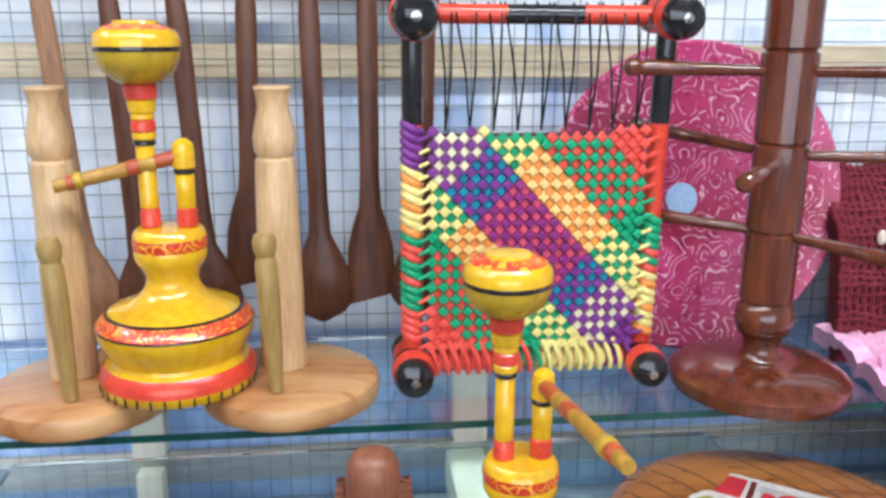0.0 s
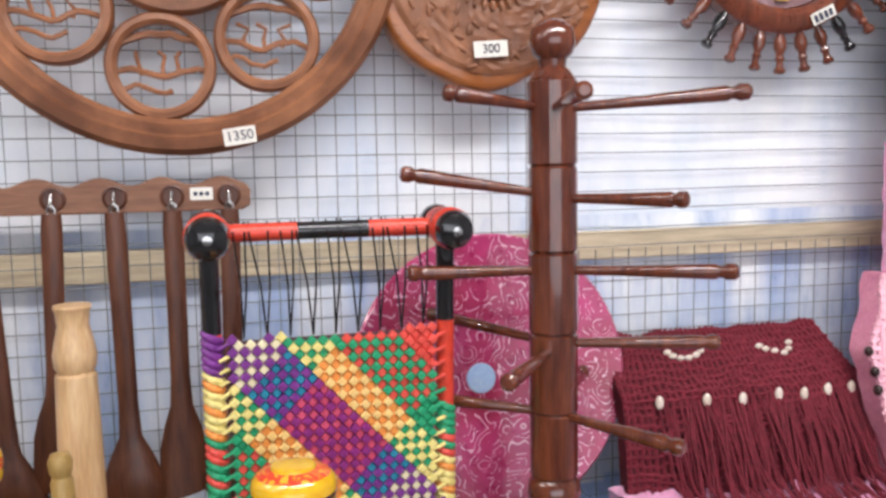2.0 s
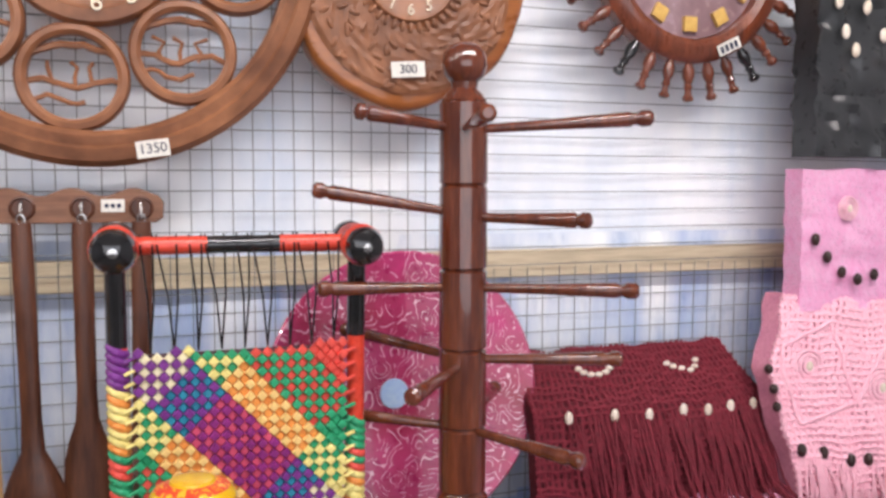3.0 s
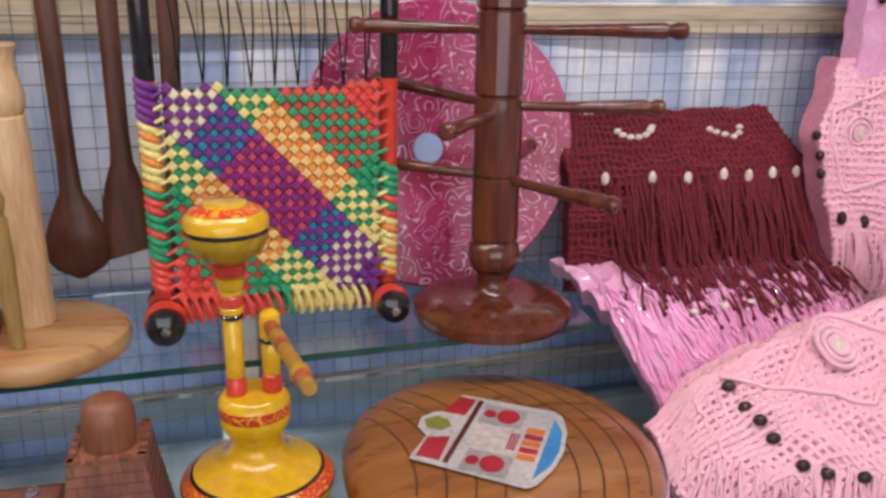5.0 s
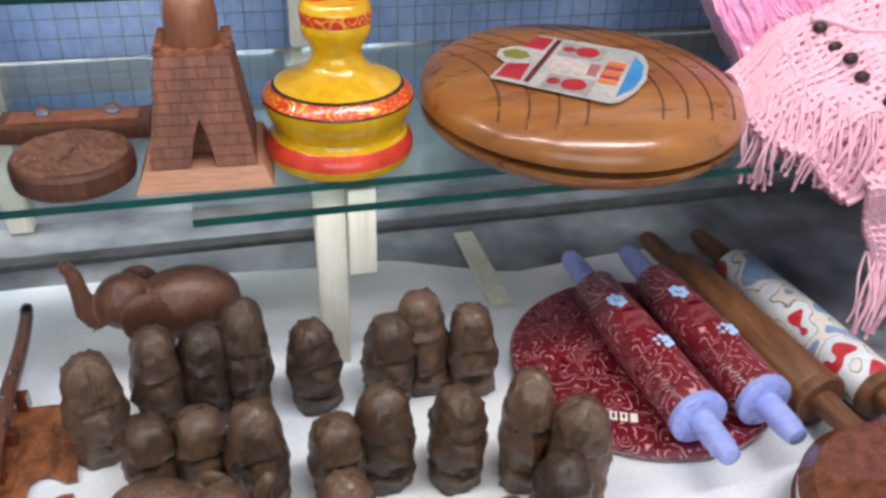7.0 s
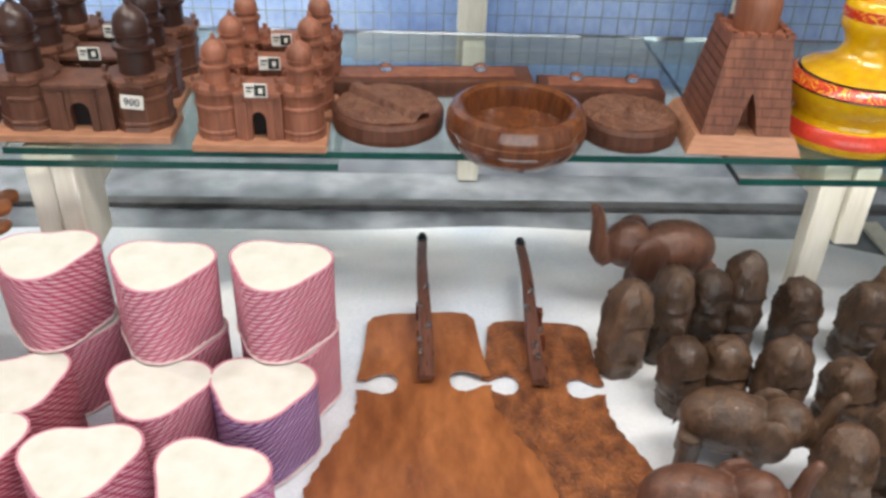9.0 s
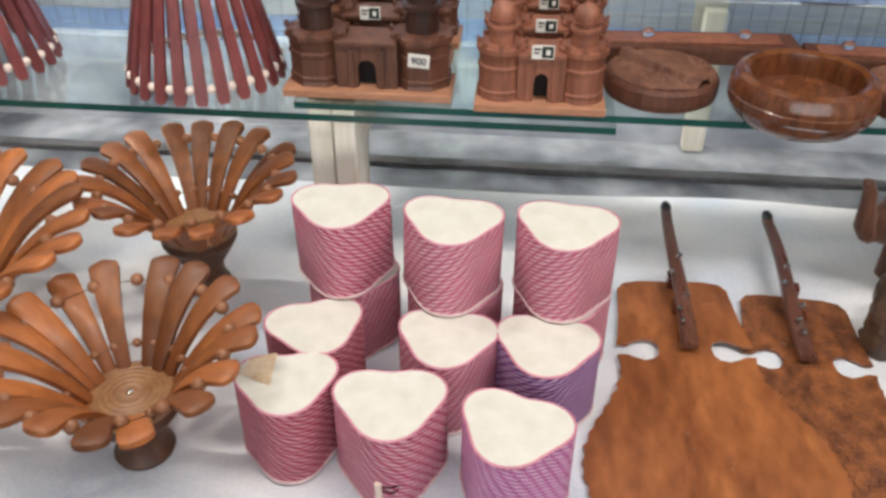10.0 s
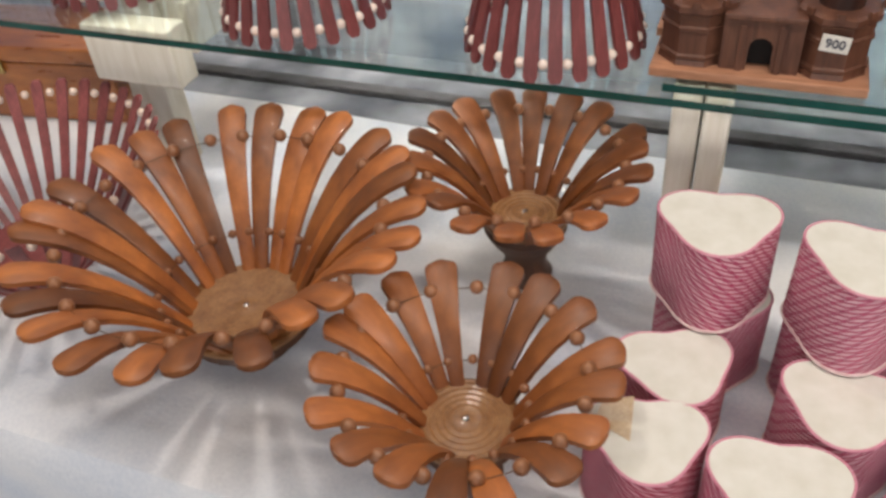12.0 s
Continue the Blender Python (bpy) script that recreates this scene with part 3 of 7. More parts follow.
def toy_cot(at):
    """A small string bed standing on its side, legs towards the viewer."""
    th = thing("toy_charpai", "miniature string bed with bright woven seat, standing on its side", "toy cot", at, 0, tilt=(3.6, 0))
    W, H = 0.204, 0.294
    y = 0.03
    legs = ((0, 0.019, 0.0175), (W, 0.019, 0.016), (0, 0.019 + H, 0.0182), (W, 0.019 + H, 0.0172))
    for lx, lz, r in legs:
        leg = part("leg", lathe_bm([(0.001, -0.001), (r * 0.45, 0.0), (r * 0.86, 0.004), (r, 0.011), (r * 0.98, 0.014)], 28, pose(lx, -0.012, lz, -90)), BLACKLAC, th, "black lacquered leg end", True)
        part("stud", lathe_bm([(0.0048, -0.0015), (0.004, 0.0006), (0.001, 0.0012)], 12, pose(lx, -0.012, lz, 90)), STEEL, leg, "small bright centre stud", True)
        part("ring", lathe_bm([(r * 0.99, 0.014), (r * 1.05, 0.016), (r * 1.05, 0.028), (r * 0.95, 0.03)], 28, pose(lx, -0.012, lz, -90)), REDLAC, leg, "", True)
        part("ring", lathe_bm([(r * 0.9, 0.03), (r * 0.97, 0.032), (r * 0.97, 0.036), (r * 0.85, 0.038)], 28, pose(lx, -0.012, lz, -90)), BLACKLAC, leg, "", True)
        part("ring", lathe_bm([(r * 0.85, 0.038), (r * 0.9, 0.04), (r * 0.9, 0.058), (r * 0.8, 0.06)], 28, pose(lx, -0.012, lz, -90)), REDLAC, leg, "", True)
        part("ring", lathe_bm([(r * 0.8, 0.06), (r * 0.92, 0.064), (r * 0.95, 0.072), (r * 0.6, 0.082), (0.001, 0.083)], 28, pose(lx, -0.012, lz, -90)), BLACKLAC, leg, "", True)
    zt, zb = 0.019 + H, 0.019
    stripes = {"g": mat("green_plastic_strip", (0.02, 0.37, 0.17), (0.012, 0.28, 0.12), 0.4, scale=90), "y": mat("yellow_plastic_strip", (0.86, 0.76, 0.29), (0.76, 0.64, 0.2), 0.4, scale=90),
               "r": mat("red_plastic_strip", (0.82, 0.1, 0.075), (0.7, 0.07, 0.05), 0.4, scale=90), "p": mat("purple_plastic_strip", (0.2, 0.035, 0.26), (0.14, 0.022, 0.19), 0.4, scale=90),
               "c": mat("cream_plastic_strip", (0.9, 0.84, 0.58), (0.82, 0.73, 0.42), 0.4, scale=90), "t": mat("teal_plastic_strip", (0.02, 0.29, 0.42), (0.015, 0.22, 0.33), 0.4, scale=90),
               "m": mat("magenta_plastic_strip", (0.72, 0.1, 0.19), (0.6, 0.07, 0.14), 0.4, scale=90), "v": mat("violet_red_plastic_strip", (0.27, 0.025, 0.2), (0.2, 0.018, 0.15), 0.4, scale=90), "w": mat("straw_plastic_strip", (0.88, 0.62, 0.24), (0.8, 0.52, 0.17), 0.4, scale=90),
               "o": mat("orange_plastic_strip", (0.9, 0.36, 0.08), (0.8, 0.27, 0.05), 0.4, scale=90)}
    # rails
    for a, b, mm in ((0.0, 0.36, REDLAC), (0.36, 0.66, BLACKLAC), (0.66, 1.0, REDLAC)):
        part("top_rail", rod_bm((W * a, y, zt), (W * b, y, zt), 0.0078, 0.0078, 14), mm, th, "", True)
    part("bottom_rail", rod_bm((0, y, zb), (W, y, zb), 0.0085, 0.0085, 14), REDLAC, th, "", True)
    for sx in (0, W):
        part("side_rail", rod_bm((sx, y, zt), (sx, y, zt - 0.085), 0.0085, 0.0085, 14), BLACKLAC, th, "", True)
        part("side_rail", rod_bm((sx, y, zt - 0.085), (sx, y, zb), 0.0082, 0.0082, 14), REDLAC, th, "", True)
    # cord wound round the side and bottom rails
    z = zt - 0.088
    n = 26
    step = (z - zb - 0.02) / n
    for side, seqn in ((0, "pppppyoyyoyyogrrggrgggrrrr"), (W, "rrrrrrrrrrrggggrgryoyyoyyop")):
        for k in range(n):
            c = seqn[min(k * len(seqn) // n, len(seqn) - 1)]
            if side == W and k < 11:
                continue
            zz = z - k * step
            bm = bmesh.new()
            lathe(bm, [(0.0084, -step * 0.52), (0.0106, -step * 0.3), (0.0111, 0), (0.0106, step * 0.3), (0.0084, step * 0.52)], 12, pose(side, y, zz, 0, 30, 0))
            part("wound_strip", bm, stripes[c], th)
    for k in range(34):
        c = "rrrrrrrrrrrrrrrgggyyyyyyyyyyyyypppp"[k]
        bm = bmesh.new()
        x = 0.022 + k * (W - 0.044) / 33
        lathe(bm, [(0.0086, -0.0021), (0.0102, -0.0012), (0.0102, 0.0012), (0.0086, 0.0021)], 10, pose(x, y, zb + 0.001, 0, 90, 12))
        part("wound_strip", bm, stripes[c], th)
    # woven seat: strips run from corner to corner in two slanting sets, over and under
    x0, x1, zz0, zz1 = 0.014, W - 0.012, zb + 0.015, zt - 0.088
    bm = bmesh.new()
    keys = list(stripes)
    cx, cz = (x0 + x1) / 2, (zz0 + zz1) / 2
    w_, h_ = x1 - x0, zz1 - zz0
    cell = 0.0575

    def band(q, cuts):
        return sum(abs(q) > c for c in cuts)
    for i in range(-18, 19):
        for j in range(-18, 19):
            a, b = i * cell, j * cell
            u, v = a + b, b - a
            if abs(u) > 1.02 or v < -1.02 or v > 1.0 - 0.05 * (1 - u * u) + 0.02 * math.sin(u * 9):
                continue
            X, Z = cx + u * w_ / 2, cz + v * h_ / 2
            wc = ["p", "y", "g", "r"][band(b, (0.19, 0.455, 0.79))]
            k = band(a + 0.05, (0.35, 0.62, 0.88) if wc == "p" else (0.36, 0.7, 0.95))
            vc = {"p": "mtcp", "y": "ogyy", "g": "rgyy", "r": "rryy"}[wc][k]
            if wc == "p" and k == 0:
                wc = "v"
            if wc == "y" and vc == "o":
                wc = "w"
            c = wc if (i + j) % 2 else vc
            hx, hz = cell * w_ * 0.5, cell * h_ * 0.5
            ring = [(X + hx, Z), (X, Z + hz), (X - hx, Z), (X, Z - hz)]
            up = y - 0.0085 - 0.0022 * ((i + j) % 2) - 0.0014 * noise.noise((X * 300, Z * 300, 0))
            o = [bm.verts.new((q, y - 0.0064, t)) for q, t in ring]
            mid = [bm.verts.new((X + (q - X) * 0.92, up + 0.0008, Z + (t - Z) * 0.92)) for q, t in ring]
            top = [bm.verts.new((X + (q - X) * 0.6, up, Z + (t - Z) * 0.6)) for q, t in ring]
            fs = [bm.faces.new(top)]
            for lo, hi in ((o, mid), (mid, top)):
                fs += [bm.faces.new((lo[q], lo[(q + 1) % 4], hi[(q + 1) % 4], hi[q])) for q in range(4)]
            for f in fs:
                f.material_index = keys.index(c)
    tagged(part("woven_seat", bm, [stripes[k] for k in keys], th, "diagonally woven seat in many bright colours"), "", "", "", "stuff")
    # added dark sheet behind the weave, giving the gaps between strips their shade
    bm = bmesh.new()
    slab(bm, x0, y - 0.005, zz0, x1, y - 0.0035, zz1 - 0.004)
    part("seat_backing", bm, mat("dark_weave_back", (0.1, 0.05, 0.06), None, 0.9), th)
    # strands from the weave over the lower rail and the left rail
    for k in range(20):
        c = "rrrrrrrrrrgyyyyyyyyp"[k]
        x = x0 + 0.004 + k * (w_ - 0.006) / 19
        bm = bmesh.new()
        tube(bm, [(x - 0.005, y - 0.0078, zz0 + 0.006), (x, y - 0.0102, zb + 0.011), (x + 0.003, y - 0.0118, zb + 0.001), (x + 0.004, y - 0.008, zb - 0.008), (x + 0.004, y, zb - 0.0108)], 0.0023, 7)
        part("edge_strand", bm, stripes[c], th, "", True)
    for k in range(18):
        c = "pyyyyyyygggggrrrrr"[k]
        z = zz1 - 0.006 - k * (h_ - 0.01) / 17
        bm = bmesh.new()
        tube(bm, [(x0 + 0.004, y - 0.008, z + 0.004), (x0 - 0.003, y - 0.0088, z), (0.005, y - 0.0086, z - 0.003)], 0.0016, 7)
        part("edge_strand", bm, stripes[c], th, "", True)
    for k in range(14):
        c = "rrrrggyyyyyypp"[k]
        z = zz1 - 0.01 - k * (h_ - 0.02) / 13
        bm = bmesh.new()
        tube(bm, [(x1 - 0.004, y - 0.0078, z - 0.002), (x1 + 0.003, y - 0.009, z), (W - 0.002, y - 0.0095, z + 0.003)], 0.0018, 6)
        part("edge_strand", bm, stripes[c], th, "", True)
    # lacing cords between the seat and the upper rail
    for k in range(9):
        xa = x0 + 0.012 + k * 0.0195
        for dx in (-0.0085, 0.007) if k % 2 else (-0.002, 0.0075):
            bm = bmesh.new()
            tube(bm, [(xa, y - 0.006, zz1 - 0.002), (xa + dx * 0.5, y - 0.0075, (zz1 + zt) / 2), (xa + dx - 0.004, y - 0.0085, zt), (xa + dx - 0.004, y, zt + 0.0088), (xa + dx - 0.003, y + 0.007, zt + 0.004)], 0.0009, 6)
            part("lacing_cord", bm, BLACKLAC, th, "", True)


toy_cot((0.0665, 0.668, S1 + 0.0012))


def peg_stand(x, y):
    th = thing("peg_stand", "polished red-brown turned wooden stand with many pegs on a round foot", "peg stand", (x, y, S1 + 0.0005))
    part("foot", lathe_bm([(0.06, 0), (0.073, 0.003), (0.0765, 0.01), (0.0755, 0.016), (0.066, 0.0235), (0.045, 0.029), (0.02, 0.031), (0.001, 0.031)], 56), DARKRED, th, "", True)
    part("neck", lathe_bm([(0.02, 0.031), (0.0165, 0.035), (0.015, 0.043), (0.0175, 0.05), (0.02, 0.052)], 32), DARKRED, th, "", True)
    part("bulb", lathe_bm([(0.019, 0.052), (0.0235, 0.057), (0.025, 0.066), (0.0235, 0.076), (0.019, 0.081)], 32), DARKRED, th, "", True)
    zs = [0.081, 0.142, 0.215, 0.289, 0.366, 0.442]
    r = 0.0222
    for a, b in zip(zs, zs[1:]):
        part("section", lathe_bm([(r * 0.9, a), (r, a + 0.0022), (r, b - 0.0022), (r * 0.9, b)], 36), DARKRED, th, "", True)
    part("top_neck", lathe_bm([(0.021, 0.442), (0.017, 0.448), (0.012, 0.453), (0.013, 0.459)], 28), DARKRED, th, "", True)
    part("top_ball", lathe_bm([(0.012, 0.458), (0.0185, 0.464), (0.0208, 0.474), (0.019, 0.485), (0.012, 0.493), (0.001, 0.4955)], 32), DARKRED, th, "", True)
    pegs = [(0.416, (0.15, -0.077, 0.01)), (0.416, (-0.107, -0.028, 0.012)), (0.416, (-0.035, -0.145, 0.004)),
            (0.337, (0.078, -0.098, 0.0)), (0.34, (-0.138, 0.007, 0.022)), (0.272, (0.125, -0.1, 0.004)), (0.272, (-0.136, -0.003, 0.004)),
            (0.205, (0.129, -0.068, 0.005)), (0.205, (-0.09, 0.11, 0.015)), (0.2, (-0.085, -0.115, 0.003)),
            (0.14, (0.075, 0.1, 0.01)), (0.14, (0.06, -0.125, 0.0)), (0.14, (-0.115, 0.06, 0.01))]
    for z, d in pegs:
        d = Vector(d)
        p = Vector((0, 0, z)) + d.normalized() * 0.019
        part("peg", rod_bm(p, Vector((0, 0, z)) + d, 0, 0, 12, [(0, 0.0042), (0.4, 0.0052), (0.86, 0.0068), (0.885, 0.0052), (0.905, 0.0056), (0.93, 0.0074), (0.98, 0.007), (1, 0.004)]), DARKRED, th, "", True)


peg_stand(0.3665, 0.661)

# painted plate leaning against the mesh
th = thing("painted_plate", "magenta round plate painted with white scrolls, leaning on the mesh", "plate", (0.347, 0.757, S1 + 0.001), tilt=(-8, 0))
PLATE = swirl_mat("magenta_painted_lacquer", (0.56, 0.05, 0.2), (0.3, 0.012, 0.05), (0.8, 0.45, 0.58), scale=38, width=0.045)
part("dish", lathe_bm([(0.001, -0.012), (0.09, -0.012), (0.147, -0.003), (0.149, 0.0), (0.146, 0.003), (0.1, -0.004), (0.001, -0.005)], 72, pose(0, 0, 0.149, 90)), PLATE, th, "", True)
part("centre_spot", lathe_bm([(0.016, 0.0), (0.015, 0.0015), (0.001, 0.002)], 28, pose(-0.012, 0.004, 0.147, 90)), mat("pale_blue_paint", (0.36, 0.55, 0.85), (0.45, 0.62, 0.85), 0.35), th, "pale blue painted spot", True)

# ---- things on the mesh wall ----
th = thing("ladle_rack", "brown wooden hook rack with a wavy upper edge", "hook rack", (0, 0.802, 0.005))
pts = [(-0.252 + 0.36 * k / 72, 1.556 + 0.004 * math.cos(k / 72 * 2 * math.pi * 6.5) - (0.006 if k in (0, 72) else 0)) for k in range(73)]
pts = pts + [(0.107, 1.531), (0.1, 1.5265), (-0.245, 1.5265), (-0.252, 1.531)]
bm = bmesh.new()
outline(bm, [(x, z) for x, z in pts], 0, 0.012, 0.0015)
bmesh.ops.transform(bm, matrix=pose(0, 0.012, 0, 90), verts=bm.verts)
part("board", bm, RACKWOOD, th)
HOOKS = [-0.243, -0.187, -0.131, -0.071, -0.017, 0.0345, 0.087]
for hx in HOOKS:
    bm = bmesh.new()
    lathe(bm, [(0.0115, 0), (0.0115, 0.0012), (0.0095, 0.0022), (0.0085, 0.0006), (0.001, 0.0004)], 20, pose(hx, 0, 1.541, 90))
    plate = part("hook_plate", bm, LADLE, th, "turned round boss")
    bm = bmesh.new()
    tube(bm, [(hx, -0.002, 1.547), (hx, -0.009, 1.545), (hx, -0.012, 1.538), (hx, -0.010, 1.532), (hx, -0.0065, 1.531), (hx + 0.001, -0.005, 1.534)], 0.0012, 6)
    part("hook", bm, STEEL, plate, "bright steel hook", True)
bm = bmesh.new()
slab(bm, 0.051, -0.0012, 1.537, 0.072, -0.0004, 1.549)
part("price_tag", bm, PAPER, th, "small white price tag")
for k in range(3):
    bm = bmesh.new()
    lathe(bm, [(0.0022, 0), (0.0022, 0.0004)], 8, pose(0.056 + k * 0.0055, -0.0013, 1.543, 90))
    part("ink_mark", bm, INK, th)


def ladle(hx, bottom, kind, material, lean=0.0, label=""):
    th = thing("wooden_ladle", label, "ladle", (hx, 0.79, 1.533), 0, "hanging wooden ladles", tilt=(0, lean))
    L = 1.531 - bottom
    bm = bmesh.new()
    hl = L - (0.085 if kind != "spatula" else 0.09)
    sec = [(0.0, 0.0085), (0.1, 0.0095), (0.5, 0.0092), (0.85, 0.009), (1.0, 0.0105)]
    prof = []
    for s, w in sec:
        prof.append((-s * hl, w))
    if kind == "spatula":
        prof += [(-hl - 0.02, 0.017), (-hl - 0.04, 0.0215), (-L + 0.012, 0.023), (-L, 0.021)]
    else:
        for k in range(1, 11):
            a = k / 10
            prof.append((-hl - 0.085 * a, 0.0105 + 0.021 * math.sin(min(1, a * 1.25) * math.pi / 2) if a < 0.7 else 0.0315 * math.sqrt(max(0.02, 1 - ((a - 0.62) / 0.385) ** 2))))
    rows = []
    for z, w in prof:
        deep = 0.0045 if z > -hl else 0.0045 + (0.008 if kind == "round" else -0.001) * (1 - abs((z + hl + 0.045) / 0.05)) if z < -hl else 0.0045
        slant = (0.006 if kind == "spatula" and z == prof[-1][0] else 0)
        ring = []
        for k in range(12):
            a = 2 * math.pi * k / 12
            c, s_ = math.cos(a), math.sin(a)
            ring.append(bm.verts.new((w * (abs(c) ** 0.7) * (1 if c > 0 else -1), deep * s_, z + slant * c)))
        rows.append(ring)
    for a, b in zip(rows, rows[1:]):
        for k in range(12):
            bm.faces.new((a[k], a[(k + 1) % 12], b[(k + 1) % 12], b[k]))
    bm.faces.new(rows[0])
    bm.faces.new(rows[-1])
    part("blade", bm, material, th, "", True)
    bm = bmesh.new()
    tube(bm, [(0.0035 * math.cos(a), 0, 0.003 + 0.0045 * math.sin(a)) for a in np.linspace(0, 2 * math.pi, 12)], 0.0009, 5)
    part("ring", bm, STEEL, th, "steel hanging ring", True)


ladle(HOOKS[0], 1.225, "round", LADLE_PALE, -4, "worn pale wooden ladle hanging from a hook")
ladle(HOOKS[1], 1.215, "round", LADLE, -2, "dark wooden ladle with a round bowl on a hook")
ladle(HOOKS[2], 1.225, "round", LADLE, -3, "dark wooden ladle with a round bowl on a hook")
ladle(HOOKS[3], 1.272, "spatula", LADLE, 1.5, "dark wooden spatula hanging from a hook")
ladle(HOOKS[4], 1.232, "round", LADLE, -1, "dark wooden ladle with a deep bowl on a hook")
ladle(HOOKS[5], 1.253, "spatula", LADLE, 0, "dark wooden spatula with a slanted end on a hook")
ladle(HOOKS[6], 1.235, "round", LADLE, 1, "dark wooden ladle hanging behind the toy cot")


def price_tag(parent, x, z, y, text, w=0.03, h=0.015, turn=0):
    tag = part("price_tag", slab_bm(-w / 2, -0.0005, -h / 2, w / 2, 0.0005, h / 2), PAPER, parent, "small white paper price tag")
    tag.matrix_basis = pose(x, y, z, 0, turn, 0)
    if text:
        words("writing", text, h * 0.8, INK, tag, pose(0, -0.0008, 0, 90))
    return tag


DIGIT = mat("cream_numeral", (0.85, 0.78, 0.62), (0.8, 0.7, 0.52), 0.5)


def fret_clock():
    th = thing("wall_clock", "large round fretwork wooden wall clock on the mesh", "wall clock", (0.047, 0.79, 1.798))
    F = pose(0, 0, 0, 90)
    part("rim", lathe_bm([(0.18, -0.012), (0.18, 0.008), (0.185, 0.0125), (0.194, 0.0105), (0.197, 0.0145), (0.208, 0.012), (0.2135, 0.005), (0.2135, -0.012), (0.18, -0.012)], 96, F), CLOCKWOOD, th, "moulded outer ring", True)
    part("dial", lathe_bm([(0.001, 0.004), (0.05, 0.004), (0.066, 0.006), (0.07, 0.009), (0.081, 0.008), (0.084, 0.004), (0.084, -0.008), (0.001, -0.008)], 72, F), CLOCKWOOD, th, "", True)
    for k in range(12):
        a = math.radians(90 - 30 * (k + 1))
        words("numeral", str(k + 1), 0.023, DIGIT, th, pose(0.062 * math.cos(a) + 0.006, -0.0105, 0.062 * math.sin(a) - 0.002, 90))
    for k in range(2):
        part("clock_hand", slab_bm(-0.0015, -0.009, -0.006, 0.0015, -0.0082, 0.035 + 0.012 * k), BLACKLAC, th).matrix_basis = pose(0, -0.001 * k, 0, 0, 60 + 150 * k, 0)
    rnd = random.Random(3)
    for k in range(8):
        a = math.radians(-97 + 45 * k)
        c = Vector((0.1325 * math.cos(a), 0, 0.1325 * math.sin(a)))
        ring = part("fret_ring", lathe_bm([(0.0385, -0.008), (0.0385, 0.005), (0.0425, 0.008), (0.0475, 0.007), (0.05, 0.002), (0.05, -0.008), (0.0385, -0.008)], 48, F), CLOCKWOOD, th, "", True)
        ring.matrix_basis = Matrix.Translation(c)
        # cut-out scene inside: an arch, branches and a low ground line
        for j in range(3):
            bm = bmesh.new()
            z0 = (0.021, -0.006, -0.021)[j]
            hw = math.sqrt(0.041 ** 2 - z0 ** 2)
            pts = [(-hw + 2 * hw * s, 0.0, z0 + (0.009 * math.sin(s * math.pi) if j == 0 else 0.004 * math.sin(s * 9 + k)) + rnd.uniform(-0.0012, 0.0012)) for s in np.linspace(0, 1, 12)]
            if j == 2:
                pts = pts[:8]
            tube(bm, pts, 0.0034 - 0.0005 * j, 6)
            part("fretwork", bm, CLOCKWOOD, ring, "", True)
        for j in range(3):
            bm = bmesh.new()
            x = -0.018 + 0.017 * j + rnd.uniform(-0.003, 0.003)
            tube(bm, [(x, 0, -0.008), (x + rnd.uniform(-0.004, 0.004), 0, 0.0), (x + rnd.uniform(-0.008, 0.008), 0, 0.009), (x + rnd.uniform(-0.01, 0.01), 0, 0.014)], 0.0021, 6)
            part("fretwork", bm, CLOCKWOOD, ring, "", True)
    price_tag(th, 0.052, -0.196, -0.0155, "1350", 0.03, 0.016, -8)


fret_clock()


